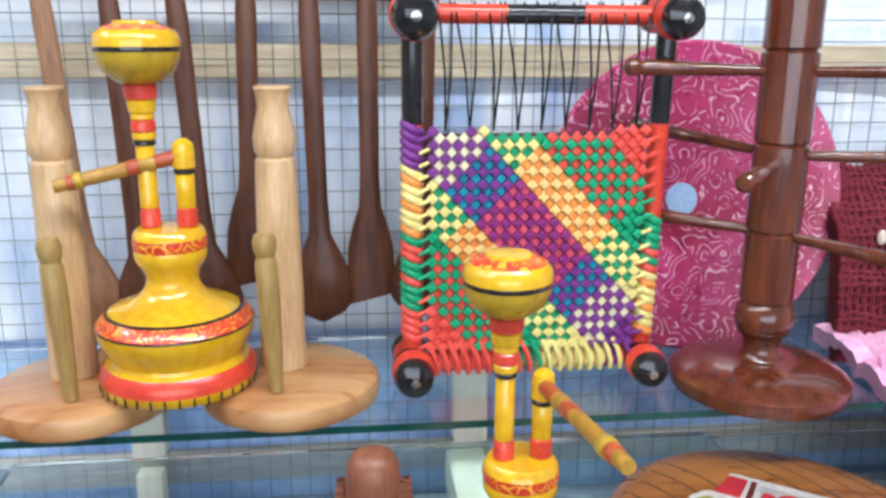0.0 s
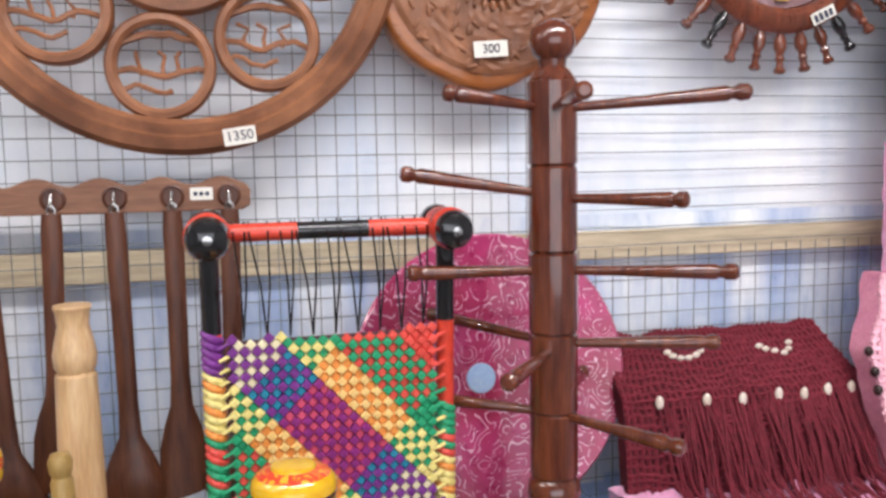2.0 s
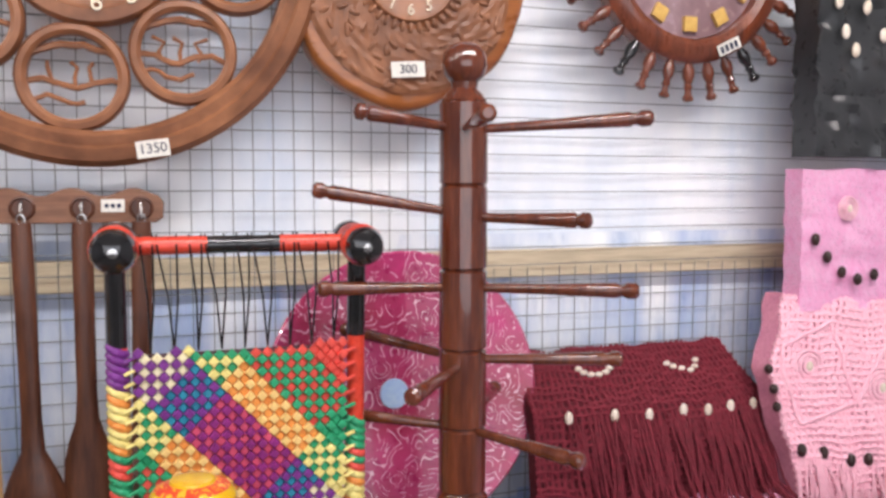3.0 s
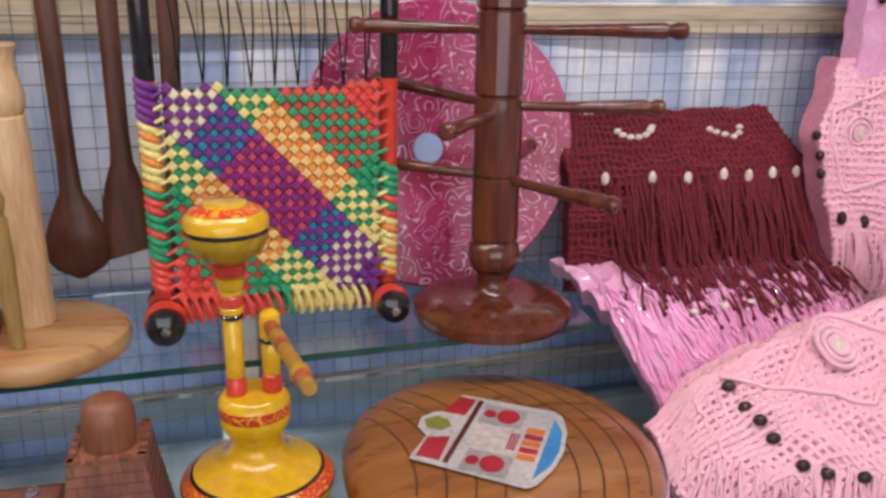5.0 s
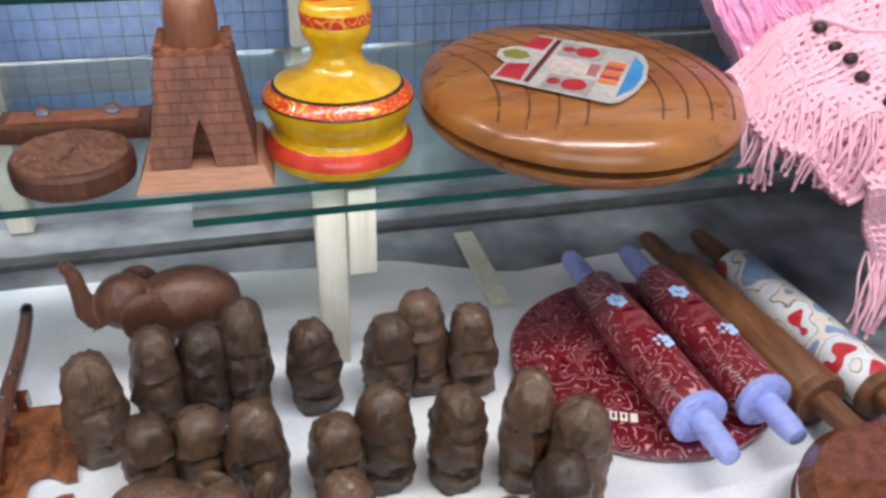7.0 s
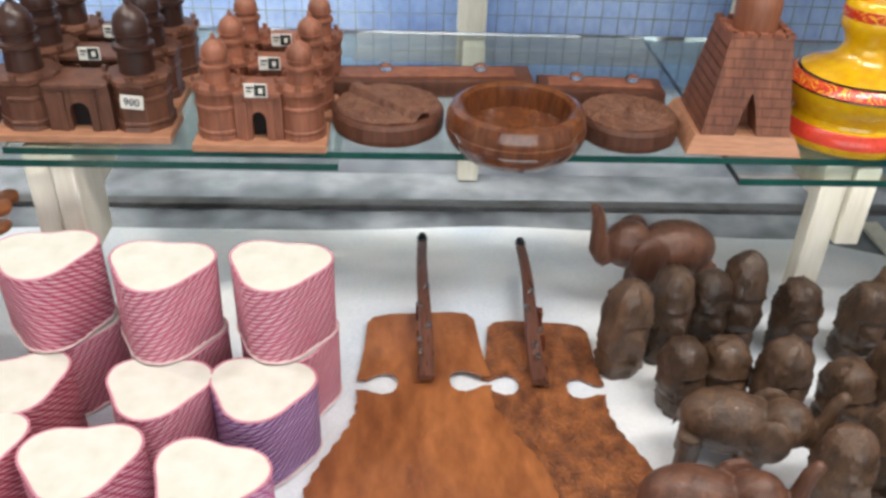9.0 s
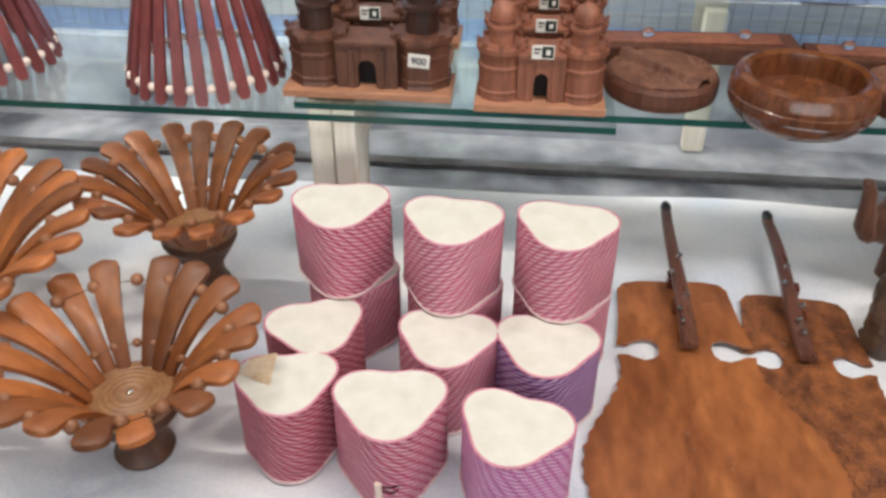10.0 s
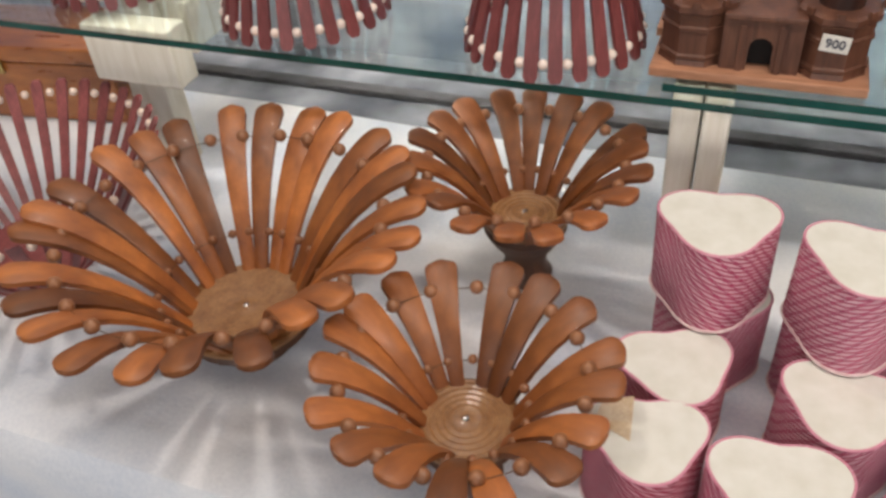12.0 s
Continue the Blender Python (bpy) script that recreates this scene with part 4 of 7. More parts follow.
def carved_clock():
    th = thing("wall_clock", "carved shield-shaped wooden wall clock with glossy orange edge", "wall clock", (0.353, 0.80, 1.775))
    pts = []
    for k in range(72):
        a = 2 * math.pi * k / 72
        r = 0.122 + 0.006 * math.cos(2 * a) + 0.004 * math.sin(3 * a + 1) + 0.002 * math.sin(7 * a)
        pts.append((r * math.cos(a), r * math.sin(a) * 1.08))
    bm = bmesh.new()
    outline(bm, pts, -0.02, 0.014, 0.009, 3)
    bmesh.ops.transform(bm, matrix=pose(0, 0, 0, 90), verts=bm.verts)
    part("board", bm, ORANGEWOOD, th, "polished orange-brown bevelled board", True)
    bm = bmesh.new()
    seg = 64
    rings = []
    for r in np.linspace(0.046, 0.113, 14):
        rings.append([bm.verts.new((r * math.cos(6.2832 * k / seg) * 0.98, -0.0145 - 0.0035 * abs(noise.noise((r * 190, k * 0.7, 2))) - (0.002 if 0.05 < r < 0.108 else 0), r * math.sin(6.2832 * k / seg))) for k in range(seg)])
    for a, b in zip(rings, rings[1:]):
        for k in range(seg):
            bm.faces.new((a[k], a[(k + 1) % seg], b[(k + 1) % seg], b[k]))
    part("carving", bm, CLOCKWOOD, th, "hand-carved leaf border")
    rnd = random.Random(8)
    bm = bmesh.new()
    for k in range(150):
        a, r, w = rnd.uniform(0, 6.283), rnd.uniform(0.062, 0.108), rnd.uniform(0, 180)
        ball(bm, (0, 0, 0), 0.0062, 8, (1, 0.4, 0.42), pose(r * math.cos(a), -0.0175, r * math.sin(a), 0, w, 0))
    for k in range(40):
        a = 6.2832 * k / 40
        ball(bm, (0, 0, 0), 0.0045, 8, (1.3, 0.5, 0.6), pose(0.057 * math.cos(a), -0.0185, 0.012 + 0.057 * math.sin(a), 0, -math.degrees(a), 0))
    tagged(part("carved_leaves", bm, CLOCKWOOD, th), "", "", "", "stuff")
    part("dial", lathe_bm([(0.001, 0.0165), (0.046, 0.0165), (0.05, 0.019), (0.052, 0.0165), (0.052, 0.01)], 48, pose(0, 0, 0.012, 90)), CLOCKWOOD, th, "", True)
    for k in range(12):
        a = math.radians(90 - 30 * (k + 1))
        words("numeral", str(k + 1), 0.016, DIGIT, th, pose(0.039 * math.cos(a), -0.018, 0.012 + 0.039 * math.sin(a), 90))
    price_tag(th, -0.004, -0.088, -0.0215, "300", 0.036, 0.016, -4)


carved_clock()


def spindle_clock():
    th = thing("wall_clock", "round dark wooden wall clock ringed with turned spindles", "wall clock", (0.695, 0.79, 1.838))
    F = pose(0, 0, 0, 90)
    part("rim", lathe_bm([(0.098, -0.012), (0.1, 0.008), (0.108, 0.013), (0.12, 0.011), (0.127, 0.004), (0.127, -0.012), (0.098, -0.012)], 72, F), wood("spindle_clock_wood", (0.2, 0.05, 0.02), (0.09, 0.022, 0.011), 0.3, coat=0.4), th, "", True)
    part("dial", lathe_bm([(0.001, -0.002), (0.098, -0.002), (0.098, -0.008), (0.001, -0.008)], 64, F), mat("mauve_dial", (0.3, 0.2, 0.22), (0.16, 0.08, 0.08), 0.25, scale=10), th, "mauve glossy dial")
    for k in range(12):
        a = math.radians(30 * k)
        mk = part("hour_marker", slab_bm(-0.0085, -0.004, -0.0085, 0.0085, 0.0015, 0.0085), mat("gilt_marker", (0.65, 0.42, 0.12), (0.5, 0.28, 0.06), 0.35), th, "gilt square hour marker")
        mk.matrix_basis = pose(0.082 * math.cos(a), 0.001, 0.082 * math.sin(a), 0, -math.degrees(a) + 90, 0)
    for k in range(32):
        a = 2 * math.pi * k / 32
        d = Vector((math.cos(a), 0, math.sin(a)))
        part("spindle", rod_bm(d * 0.122, d * 0.172, 0, 0, 10, [(0, 0.0045), (0.1, 0.0035), (0.25, 0.0068), (0.4, 0.0072), (0.58, 0.0038), (0.66, 0.0055), (0.72, 0.0038), (0.84, 0.0042), (0.9, 0.0068), (0.97, 0.006), (1, 0.003)]),
             (MATS["spindle_clock_wood"], BLACKLAC, DARKRED)[(0, 0, 2, 1, 0, 2)[k % 6]], th, "", True)
    price_tag(th, 0.045, -0.107, -0.0145, "", 0.032, 0.013, -25)
    for k in range(4):
        part("ink_mark", slab_bm(-0.002, -0.0003, -0.004, 0.002, 0.0003, 0.004), INK, th).matrix_basis = pose(0.035 + 0.0062 * k, -0.0158, -0.112 + 0.0029 * k, 0, -25, 0)


spindle_clock()
th = thing("wall_clock", "dark round wooden wall clock at the mesh edge", "wall clock", (-0.35, 0.80, 1.687))
part("rim", lathe_bm([(0.09, -0.012), (0.095, 0.01), (0.11, 0.014), (0.124, 0.009), (0.128, 0.0), (0.128, -0.012), (0.09, -0.012)], 64, pose(0, 0, 0, 90)), wood("dark_clock_wood", (0.1, 0.04, 0.02), (0.05, 0.02, 0.01), 0.4), th, "", True)
part("dial", lathe_bm([(0.001, -0.002), (0.0895, -0.002), (0.0895, -0.01), (0.001, -0.01)], 48, pose(0, 0, 0, 90)), CLOCKWOOD, th, "", True)

# ---- lower glass shelf ----
GROW = Matrix.Identity(4)
hookah((0.1335, 0.557, S2 + 0.0005), (0.024, -0.158, 0.205), label="yellow lacquered toy hookah with red bands on the glass shelf")
REDBROWN = wood("carved_red_brown_wood", (0.3, 0.112, 0.064), (0.18, 0.064, 0.036), 0.55, obrand=0.12)
DARKFORT = wood("carved_blackish_wood", (0.15, 0.062, 0.036), (0.08, 0.031, 0.019), 0.45, obrand=0.15)
TURRETWOOD = wood("blackened_turret_wood", (0.06, 0.025, 0.018), (0.03, 0.013, 0.01), 0.35, coat=0.2)
DARKMODEL = wood("carved_dark_wood", (0.13, 0.05, 0.028), (0.075, 0.026, 0.015), 0.5, obrand=0.15)
PINKWOOD = wood("pale_red_wood_plinth", (0.5, 0.25, 0.15), (0.38, 0.17, 0.09), 0.6, stretch=(0.15, 1, 1))


def masonry(m):
    """Carved joints of small blocks, cut into the wood."""
    n, l = m.node_tree.nodes, m.node_tree.links
    b = n["Principled BSDF"]
    tc, sp, ad, cb, br = n.new("ShaderNodeTexCoord"), n.new("ShaderNodeSeparateXYZ"), n.new("ShaderNodeMath"), n.new("ShaderNodeCombineXYZ"), n.new("ShaderNodeTexBrick")
    l.new(tc.outputs["Object"], sp.inputs[0])
    l.new(sp.outputs["X"], ad.inputs[0])
    l.new(sp.outputs["Y"], ad.inputs[1])
    l.new(ad.outputs[0], cb.inputs["X"])
    l.new(sp.outputs["Z"], cb.inputs["Y"])
    l.new(cb.outputs[0], br.inputs["Vector"])
    br.inputs["Scale"].default_value, br.inputs["Mortar Size"].default_value, br.inputs["Mortar Smooth"].default_value = 1.0, 0.0005, 0.4
    br.inputs["Brick Width"].default_value, br.inputs["Row Height"].default_value = 0.017, 0.0088
    br.inputs["Color1"].default_value, br.inputs["Color2"].default_value, br.inputs["Mortar"].default_value = (1, 1, 1, 1), (0.86, 0.86, 0.86, 1), (0.6, 0.57, 0.55, 1)
    mx = n.new("ShaderNodeMix")
    mx.data_type, mx.blend_type = "RGBA", "MULTIPLY"
    mx.inputs["Factor"].default_value = 1.0
    l.new(b.inputs["Base Color"].links[0].from_socket, mx.inputs["A"])
    l.new(br.outputs["Color"], mx.inputs["B"])
    l.new(mx.outputs["Result"], b.inputs["Base Color"])
    bp = n.new("ShaderNodeBump")
    bp.invert = True
    bp.inputs["Strength"].default_value, bp.inputs["Distance"].default_value = 1.0, 0.0012
    l.new(br.outputs["Fac"], bp.inputs["Height"])
    l.new(bp.outputs["Normal"], b.inputs["Normal"])
    return m


TOWERWOOD = masonry(wood("block_carved_red_wood", (0.27, 0.1, 0.055), (0.15, 0.052, 0.03), 0.55, stretch=(1, 1, 0.2), scale=60))


def tower(at):
    th = thing("tower_model", "carved wooden tapering gate tower with a dome on a square plinth", "wooden model", at, -3)
    th.scale = (0.99, 1.0, 0.945)
    bm = bmesh.new()
    vs = slab(bm, -0.052, -0.047, 0, 0.052, 0.052, 0.017)
    for v in bm.verts:
        if v.co.z > 0.01:
            v.co.x *= 0.86
            v.co.y *= 0.86
    part("plinth", bm, PINKWOOD, th)
    # tapered body of four walls with a pointed doorway in front
    bm = bmesh.new()
    zb, zt, wb, wt = 0.017, 0.105, 0.04, 0.027
    N = 14
    def edge(z):
        return wb + (wt - wb) * (z - zb) / (zt - zb)
    zs = np.linspace(zb, zt, N)
    def arch(z):
        h = z - zb
        return 0.010 * max(0.0, 1 - h / 0.037) ** 0.6 if h < 0.037 else 0.0
    for z0, z1 in zip(zs, zs[1:]):
        for s in (-1, 1):
            a0, a1, e0, e1 = arch(z0), arch(z1), edge(z0), edge(z1)
            q = [(s * a0, -e0, z0), (s * e0, -e0, z0), (s * e1, -e1, z1), (s * a1, -e1, z1)]
            bm.faces.new([bm.verts.new(p) for p in q])
            if a0 > 0:
                q = [(s * a0, -e0, z0), (s * a1, -e1, z1), (s * a1, -e1 + 0.03, z1), (s * a0, -e0 + 0.03, z0)]
                bm.faces.new([bm.verts.new(p) for p in q])
            bm.faces.new([bm.verts.new(p) for p in [(s * e0, -e0, z0), (s * e0, e0, z0), (s * e1, e1, z1), (s * e1, -e1, z1)]])
        bm.faces.new([bm.verts.new(p) for p in [(-e0, e0, z0), (e0, e0, z0), (e1, e1, z1), (-e1, e1, z1)]])
    bm.faces.new([bm.verts.new(p) for p in [(-0.03, -0.012, zb), (0.03, -0.012, zb), (0.03, -0.012, zb + 0.05), (-0.03, -0.012, zb + 0.05)]])
    bmesh.ops.remove_doubles(bm, verts=bm.verts, dist=0.00005)
    part("body", bm, TOWERWOOD, th)
    for k in range(9):
        z = zb + 0.009 * k + 0.006
        e = edge(z)
        for s in (-1, 1):
            part("course_line", slab_bm(min(s * (e - 0.0008), s * (e + 0.0006)), -e, z, max(s * (e - 0.0008), s * (e + 0.0006)), e, z + 0.001), DARKMODEL, th)
    part("roof", slab_bm(-0.027, -0.027, 0.105, 0.027, 0.027, 0.107), REDBROWN, th)
    for k in range(5):
        x = -0.0265 + k * 0.0118
        for a in (0, 90, 180, 270):
            part("merlon", slab_bm(x, -0.028, 0.1072, x + 0.0072, -0.0225, 0.1105, 0, pose(0, 0, 0, 0, 0, a)), REDBROWN, th)
    part("dome", lathe_bm([(0.019, 0.107), (0.0198, 0.128), (0.0188, 0.138), (0.015, 0.1455), (0.008, 0.1495), (0.001, 0.1505)], 28), wood("smooth_red_wood", (0.25, 0.095, 0.05), (0.19, 0.065, 0.033), 0.4), th, "", True)


tower((0.026, 0.554, S2 + 0.0005))

# round lidded box with a printed label
th = thing("round_box", "round lidded wooden box with grooved lid and printed label", "wooden box", (0.339, 0.548, S2 + 0.001), 0, tilt=(1.5, 1))
BOXWOOD = wood("honey_brown_wood", (0.36, 0.145, 0.035), (0.21, 0.07, 0.016), 0.3, stretch=(0.25, 1, 1), scale=22, coat=0.45, bump=0.05)
part("bowl", lathe_bm([(0.06, 0), (0.1, 0.004), (0.128, 0.018), (0.136, 0.026), (0.137, 0.031), (0.128, 0.0315), (0.001, 0.0315)], 80), BOXWOOD, th, "", True)
# black ring stands in for the shade in the lid seam
part("gap_ring", lathe_bm([(0.1275, 0.0318), (0.1275, 0.0375), (0.001, 0.0375)], 64), BLACKLAC, th, "black ring painting the shade of the gap under the lid")
lid = part("lid", lathe_bm([(0.1285, 0.0376), (0.138, 0.038), (0.1385, 0.045), (0.134, 0.054), (0.12, 0.062), (0.09, 0.0655), (0.001, 0.0665)], 96), BOXWOOD, th, "domed lid with carved arcs", True)


# darker brown for the lines along the lid's carved arcs
GROOVE = wood("burnt_groove_wood", (0.11, 0.042, 0.014), (0.07, 0.026, 0.01), 0.6)


def lid_z(r):
    return 0.0668 - 0.0012 * (r / 0.09) if r < 0.09 else 0.0657 - (r - 0.09) * 0.12 if r < 0.12 else 0.0622 - (r - 0.12) * 0.56


for side, ks in ((1, 5), (-1, 4)):
    for k in range(ks):
        bm = bmesh.new()
        off = (0.022 + 0.021 * k) if side > 0 else (0.112 - 0.024 * k)
        pts = []
        for s in np.linspace(-1, 1, 26):
            y = s * 0.105
            x = side * off + 0.036 * (1 - s * s) - 0.012 * s - 0.012
            r = math.hypot(x, y)
            if r < 0.133:
                pts.append((x, y, lid_z(r) - 0.0006))
        if len(pts) > 3:
            tube(bm, pts, 0.0012, 6)
            part("groove", bm, GROOVE, lid, "", True)
lb = Matrix.Translation((-0.012, -0.008, 0.0683)) @ pose(0, 0, 0, 0, 0, -34)


def label_piece(name, pts, material, z, text=""):
    bm = bmesh.new()
    bm.faces.new([bm.verts.new((x * 0.92, y * 1.36, 0)) for x, y in pts])
    g = bmesh.ops.extrude_face_region(bm, geom=bm.faces[:])
    bmesh.ops.translate(bm, vec=(0, 0, 0.0003), verts=[e for e in g["geom"] if isinstance(e, bmesh.types.BMVert)])
    p = part(name, bm, material, lid, text)
    p.matrix_basis = lb @ Matrix.Translation((0, 0, z))
    return p


edge = [(-0.062, -0.04), (0.045, -0.046), (0.053, -0.04), (0.062, -0.02), (0.065, 0.0), (0.062, 0.024), (0.053, 0.042), (0.044, 0.047), (-0.05, 0.047), (-0.055, 0.022), (-0.066, 0.018), (-0.075, 0.008), (-0.072, -0.004), (-0.06, -0.012)]
label_piece("label", edge, mat("label_paper", (0.56, 0.53, 0.49), (0.42, 0.42, 0.42), 0.3, coat=0.4), 0, "cream printed paper label")
RED = mat("label_red", (0.5, 0.03, 0.045), (0.35, 0.02, 0.03), 0.4)
BLUE = mat("label_blue", (0.03, 0.2, 0.5), (0.05, 0.3, 0.6), 0.4)
GREY = mat("label_grey", (0.4, 0.38, 0.36), (0.25, 0.24, 0.24), 0.5)
label_piece("print_bar", [(-0.058, 0.02), (-0.036, 0.02), (-0.034, 0.043), (-0.05, 0.043)], RED, 0.0005)
label_piece("print_bar", [(-0.058, -0.036), (-0.036, -0.036), (-0.038, -0.008), (-0.058, -0.014)], RED, 0.0005)
label_piece("print_bar", [(-0.033, -0.037), (-0.028, -0.037), (-0.026, 0.043), (-0.031, 0.043)], mat("label_maroon", (0.12, 0.02, 0.02), None, 0.4), 0.0005)
label_piece("print_bar", [(-0.07, 0.006), (-0.062, 0.013), (-0.05, 0.012), (-0.042, 0.004), (-0.05, -0.003), (-0.064, -0.003)], mat("label_olive", (0.25, 0.25, 0.05), None, 0.4), 0.0005)
label_piece("print_bar", [(0.047, -0.036), (0.058, -0.018), (0.061, 0.0), (0.058, 0.022), (0.047, 0.036)], BLUE, 0.0005)
for k in range(5):
    label_piece("print_bar", [(0.026, -0.018 + k * 0.008), (0.043, -0.018 + k * 0.008), (0.043, -0.012 + k * 0.008), (0.026, -0.012 + k * 0.008)], mat("label_orange", (0.75, 0.2, 0.03), None, 0.4) if k % 2 == 0 else RED, 0.0005)
for cx, cy in ((0.0, 0.028), (0.005, -0.029)):
    label_piece("print_bar", [(cx - 0.022, cy - 0.012), (cx + 0.02, cy - 0.012), (cx + 0.02, cy + 0.012), (cx - 0.022, cy + 0.012)], GREY, 0.0004)
    label_piece("print_spot", [(cx + 0.004 + 0.011 * math.cos(a), cy + 0.009 * math.sin(a)) for a in np.linspace(0, 6.0, 16)], RED, 0.0009, "red printed picture")
    label_piece("print_spot", [(cx - 0.014 + 0.006 * math.cos(a), cy + 0.005 * math.sin(a)) for a in np.linspace(0, 6.0, 12)], RED, 0.0009)
label_piece("print_bar", [(-0.02, -0.012), (0.012, -0.012), (0.012, 0.012), (-0.02, 0.012)], mat("label_cream", (0.65, 0.6, 0.55), (0.45, 0.35, 0.32), 0.5, scale=120), 0.0005)
for k in range(3):
    label_piece("print_bar", [(0.014 + 0.003 * k, -0.01), (0.0158 + 0.003 * k, -0.01), (0.0158 + 0.003 * k, 0.01), (0.014 + 0.003 * k, 0.01)], RED, 0.0005)


def carved_box(at, r, label, rz=0, split=False):
    th = thing("carved_box", label, "wooden box", at, rz, "carved round boxes")
    bm = bmesh.new()
    lathe(bm, [(r * 0.9, 0), (r * 0.99, 0.003), (r, 0.008), (r, 0.018), (r * 0.97, 0.021), (r * 0.9, 0.0225)], 64)
    for v in bm.verts:
        a = math.atan2(v.co.y, v.co.x)
        if 0.004 < v.co.z < 0.0205:
            k = 1 + 0.012 * abs(math.sin(a * 18))
            v.co.x *= k
            v.co.y *= k
    part("body", bm, DARKMODEL, th, "carved side", False)
    bm = bmesh.new()
    n, m_ = 22, 64
    rings = []
    for i in range(n + 1):
        q = i / n * r * 0.93
        ring = []
        for k in range(m_):
            a = 6.2832 * k / m_
            x, y = q * math.cos(a), q * math.sin(a)
            h = 0.0024 * abs(noise.noise((x * 160, y * 160, r))) + 0.0014 * abs(math.sin(q * 380 + 3 * math.sin(a * 6)))
            if split and abs(x * 0.8 + y * 0.35) < 0.006:
                h = 0.0075
            ring.append(bm.verts.new((x, y, 0.0215 + h)))
        rings.append(ring)
    for a, b in zip(rings, rings[1:]):
        for k in range(m_):
            bm.faces.new((a[k], a[(k + 1) % m_], b[(k + 1) % m_], b[k]))
    bmesh.ops.remove_doubles(bm, verts=bm.verts, dist=0.00002)
    part("carved_top", bm, wood("carved_top_wood", (0.19, 0.085, 0.05), (0.1, 0.04, 0.024), 0.6), th, "carved floral lid")


carved_box((-0.293, 0.557, S2 + 0.0005), 0.0505, "round carved dark wooden box on the glass shelf", 20, True)
carved_box((-0.074, 0.548, S2 + 0.0005), 0.0455, "round carved dark wooden box beside the tower model", 50)
th = thing("wooden_bowl", "thick polished brown wooden bowl with turned rings", "bowl", (-0.1815, 0.513, S2 + 0.0005))
BOWLW = wood("polished_bowl_wood", (0.16, 0.055, 0.02), (0.09, 0.026, 0.01), 0.22, stretch=(1, 1, 0.2), coat=0.6)
part("body", lathe_bm([(0.04, 0), (0.05, 0.003), (0.058, 0.012), (0.0605, 0.018), (0.06, 0.0195), (0.0612, 0.0205), (0.0615, 0.026), (0.0605, 0.0272), (0.0605, 0.033), (0.0565, 0.041), (0.051, 0.0435), (0.0465, 0.0415), (0.045, 0.034), (0.044, 0.022), (0.001, 0.019)], 72), BOWLW, th, "", True)


def flat_tray(at, length, w, h, rz, label):
    th = thing("carved_tray", label, "wooden tray", at, rz, "long carved trays")
    bm = bmesh.new()
    pts = [(-length / 2, -w * 0.5), (-length * 0.3, -w * 0.56), (0, -w * 0.5), (length * 0.3, -w * 0.56), (length / 2, -w * 0.5), (length / 2, w / 2), (-length / 2, w / 2)]
    outline(bm, pts, 0, h, 0.003)
    part("body", bm, DARKMODEL, th, "", True)
    bm = bmesh.new()
    slab(bm, -length * 0.42, -w * 0.3, h + 0.0003, length * 0.42, w * 0.3, h + 0.0012)
    part("inset", bm, REDBROWN, th)
    for k in range(2):
        bm = bmesh.new()
        ball(bm, ((-0.2 + 0.45 * k) * length, 0.0, h + 0.006), 0.006, 10, (1.2, 0.8, 0.8))
        p = part("wrapper_knot", bm, MATS["clear_wrap"], th, "twist of clear plastic wrap", True)


MATS["clear_wrap"] = glass_mat("clear_wrap", (0.95, 0.97, 1.0), 0.12)
flat_tray((-0.255, 0.648, S2 + 0.0005), 0.21, 0.045, 0.018, 3, "long dark carved wooden tray at the back of the shelf")
flat_tray((-0.082, 0.637, S2 + 0.0005), 0.125, 0.04, 0.015, -3, "long dark carved wooden tray at the back of the shelf")


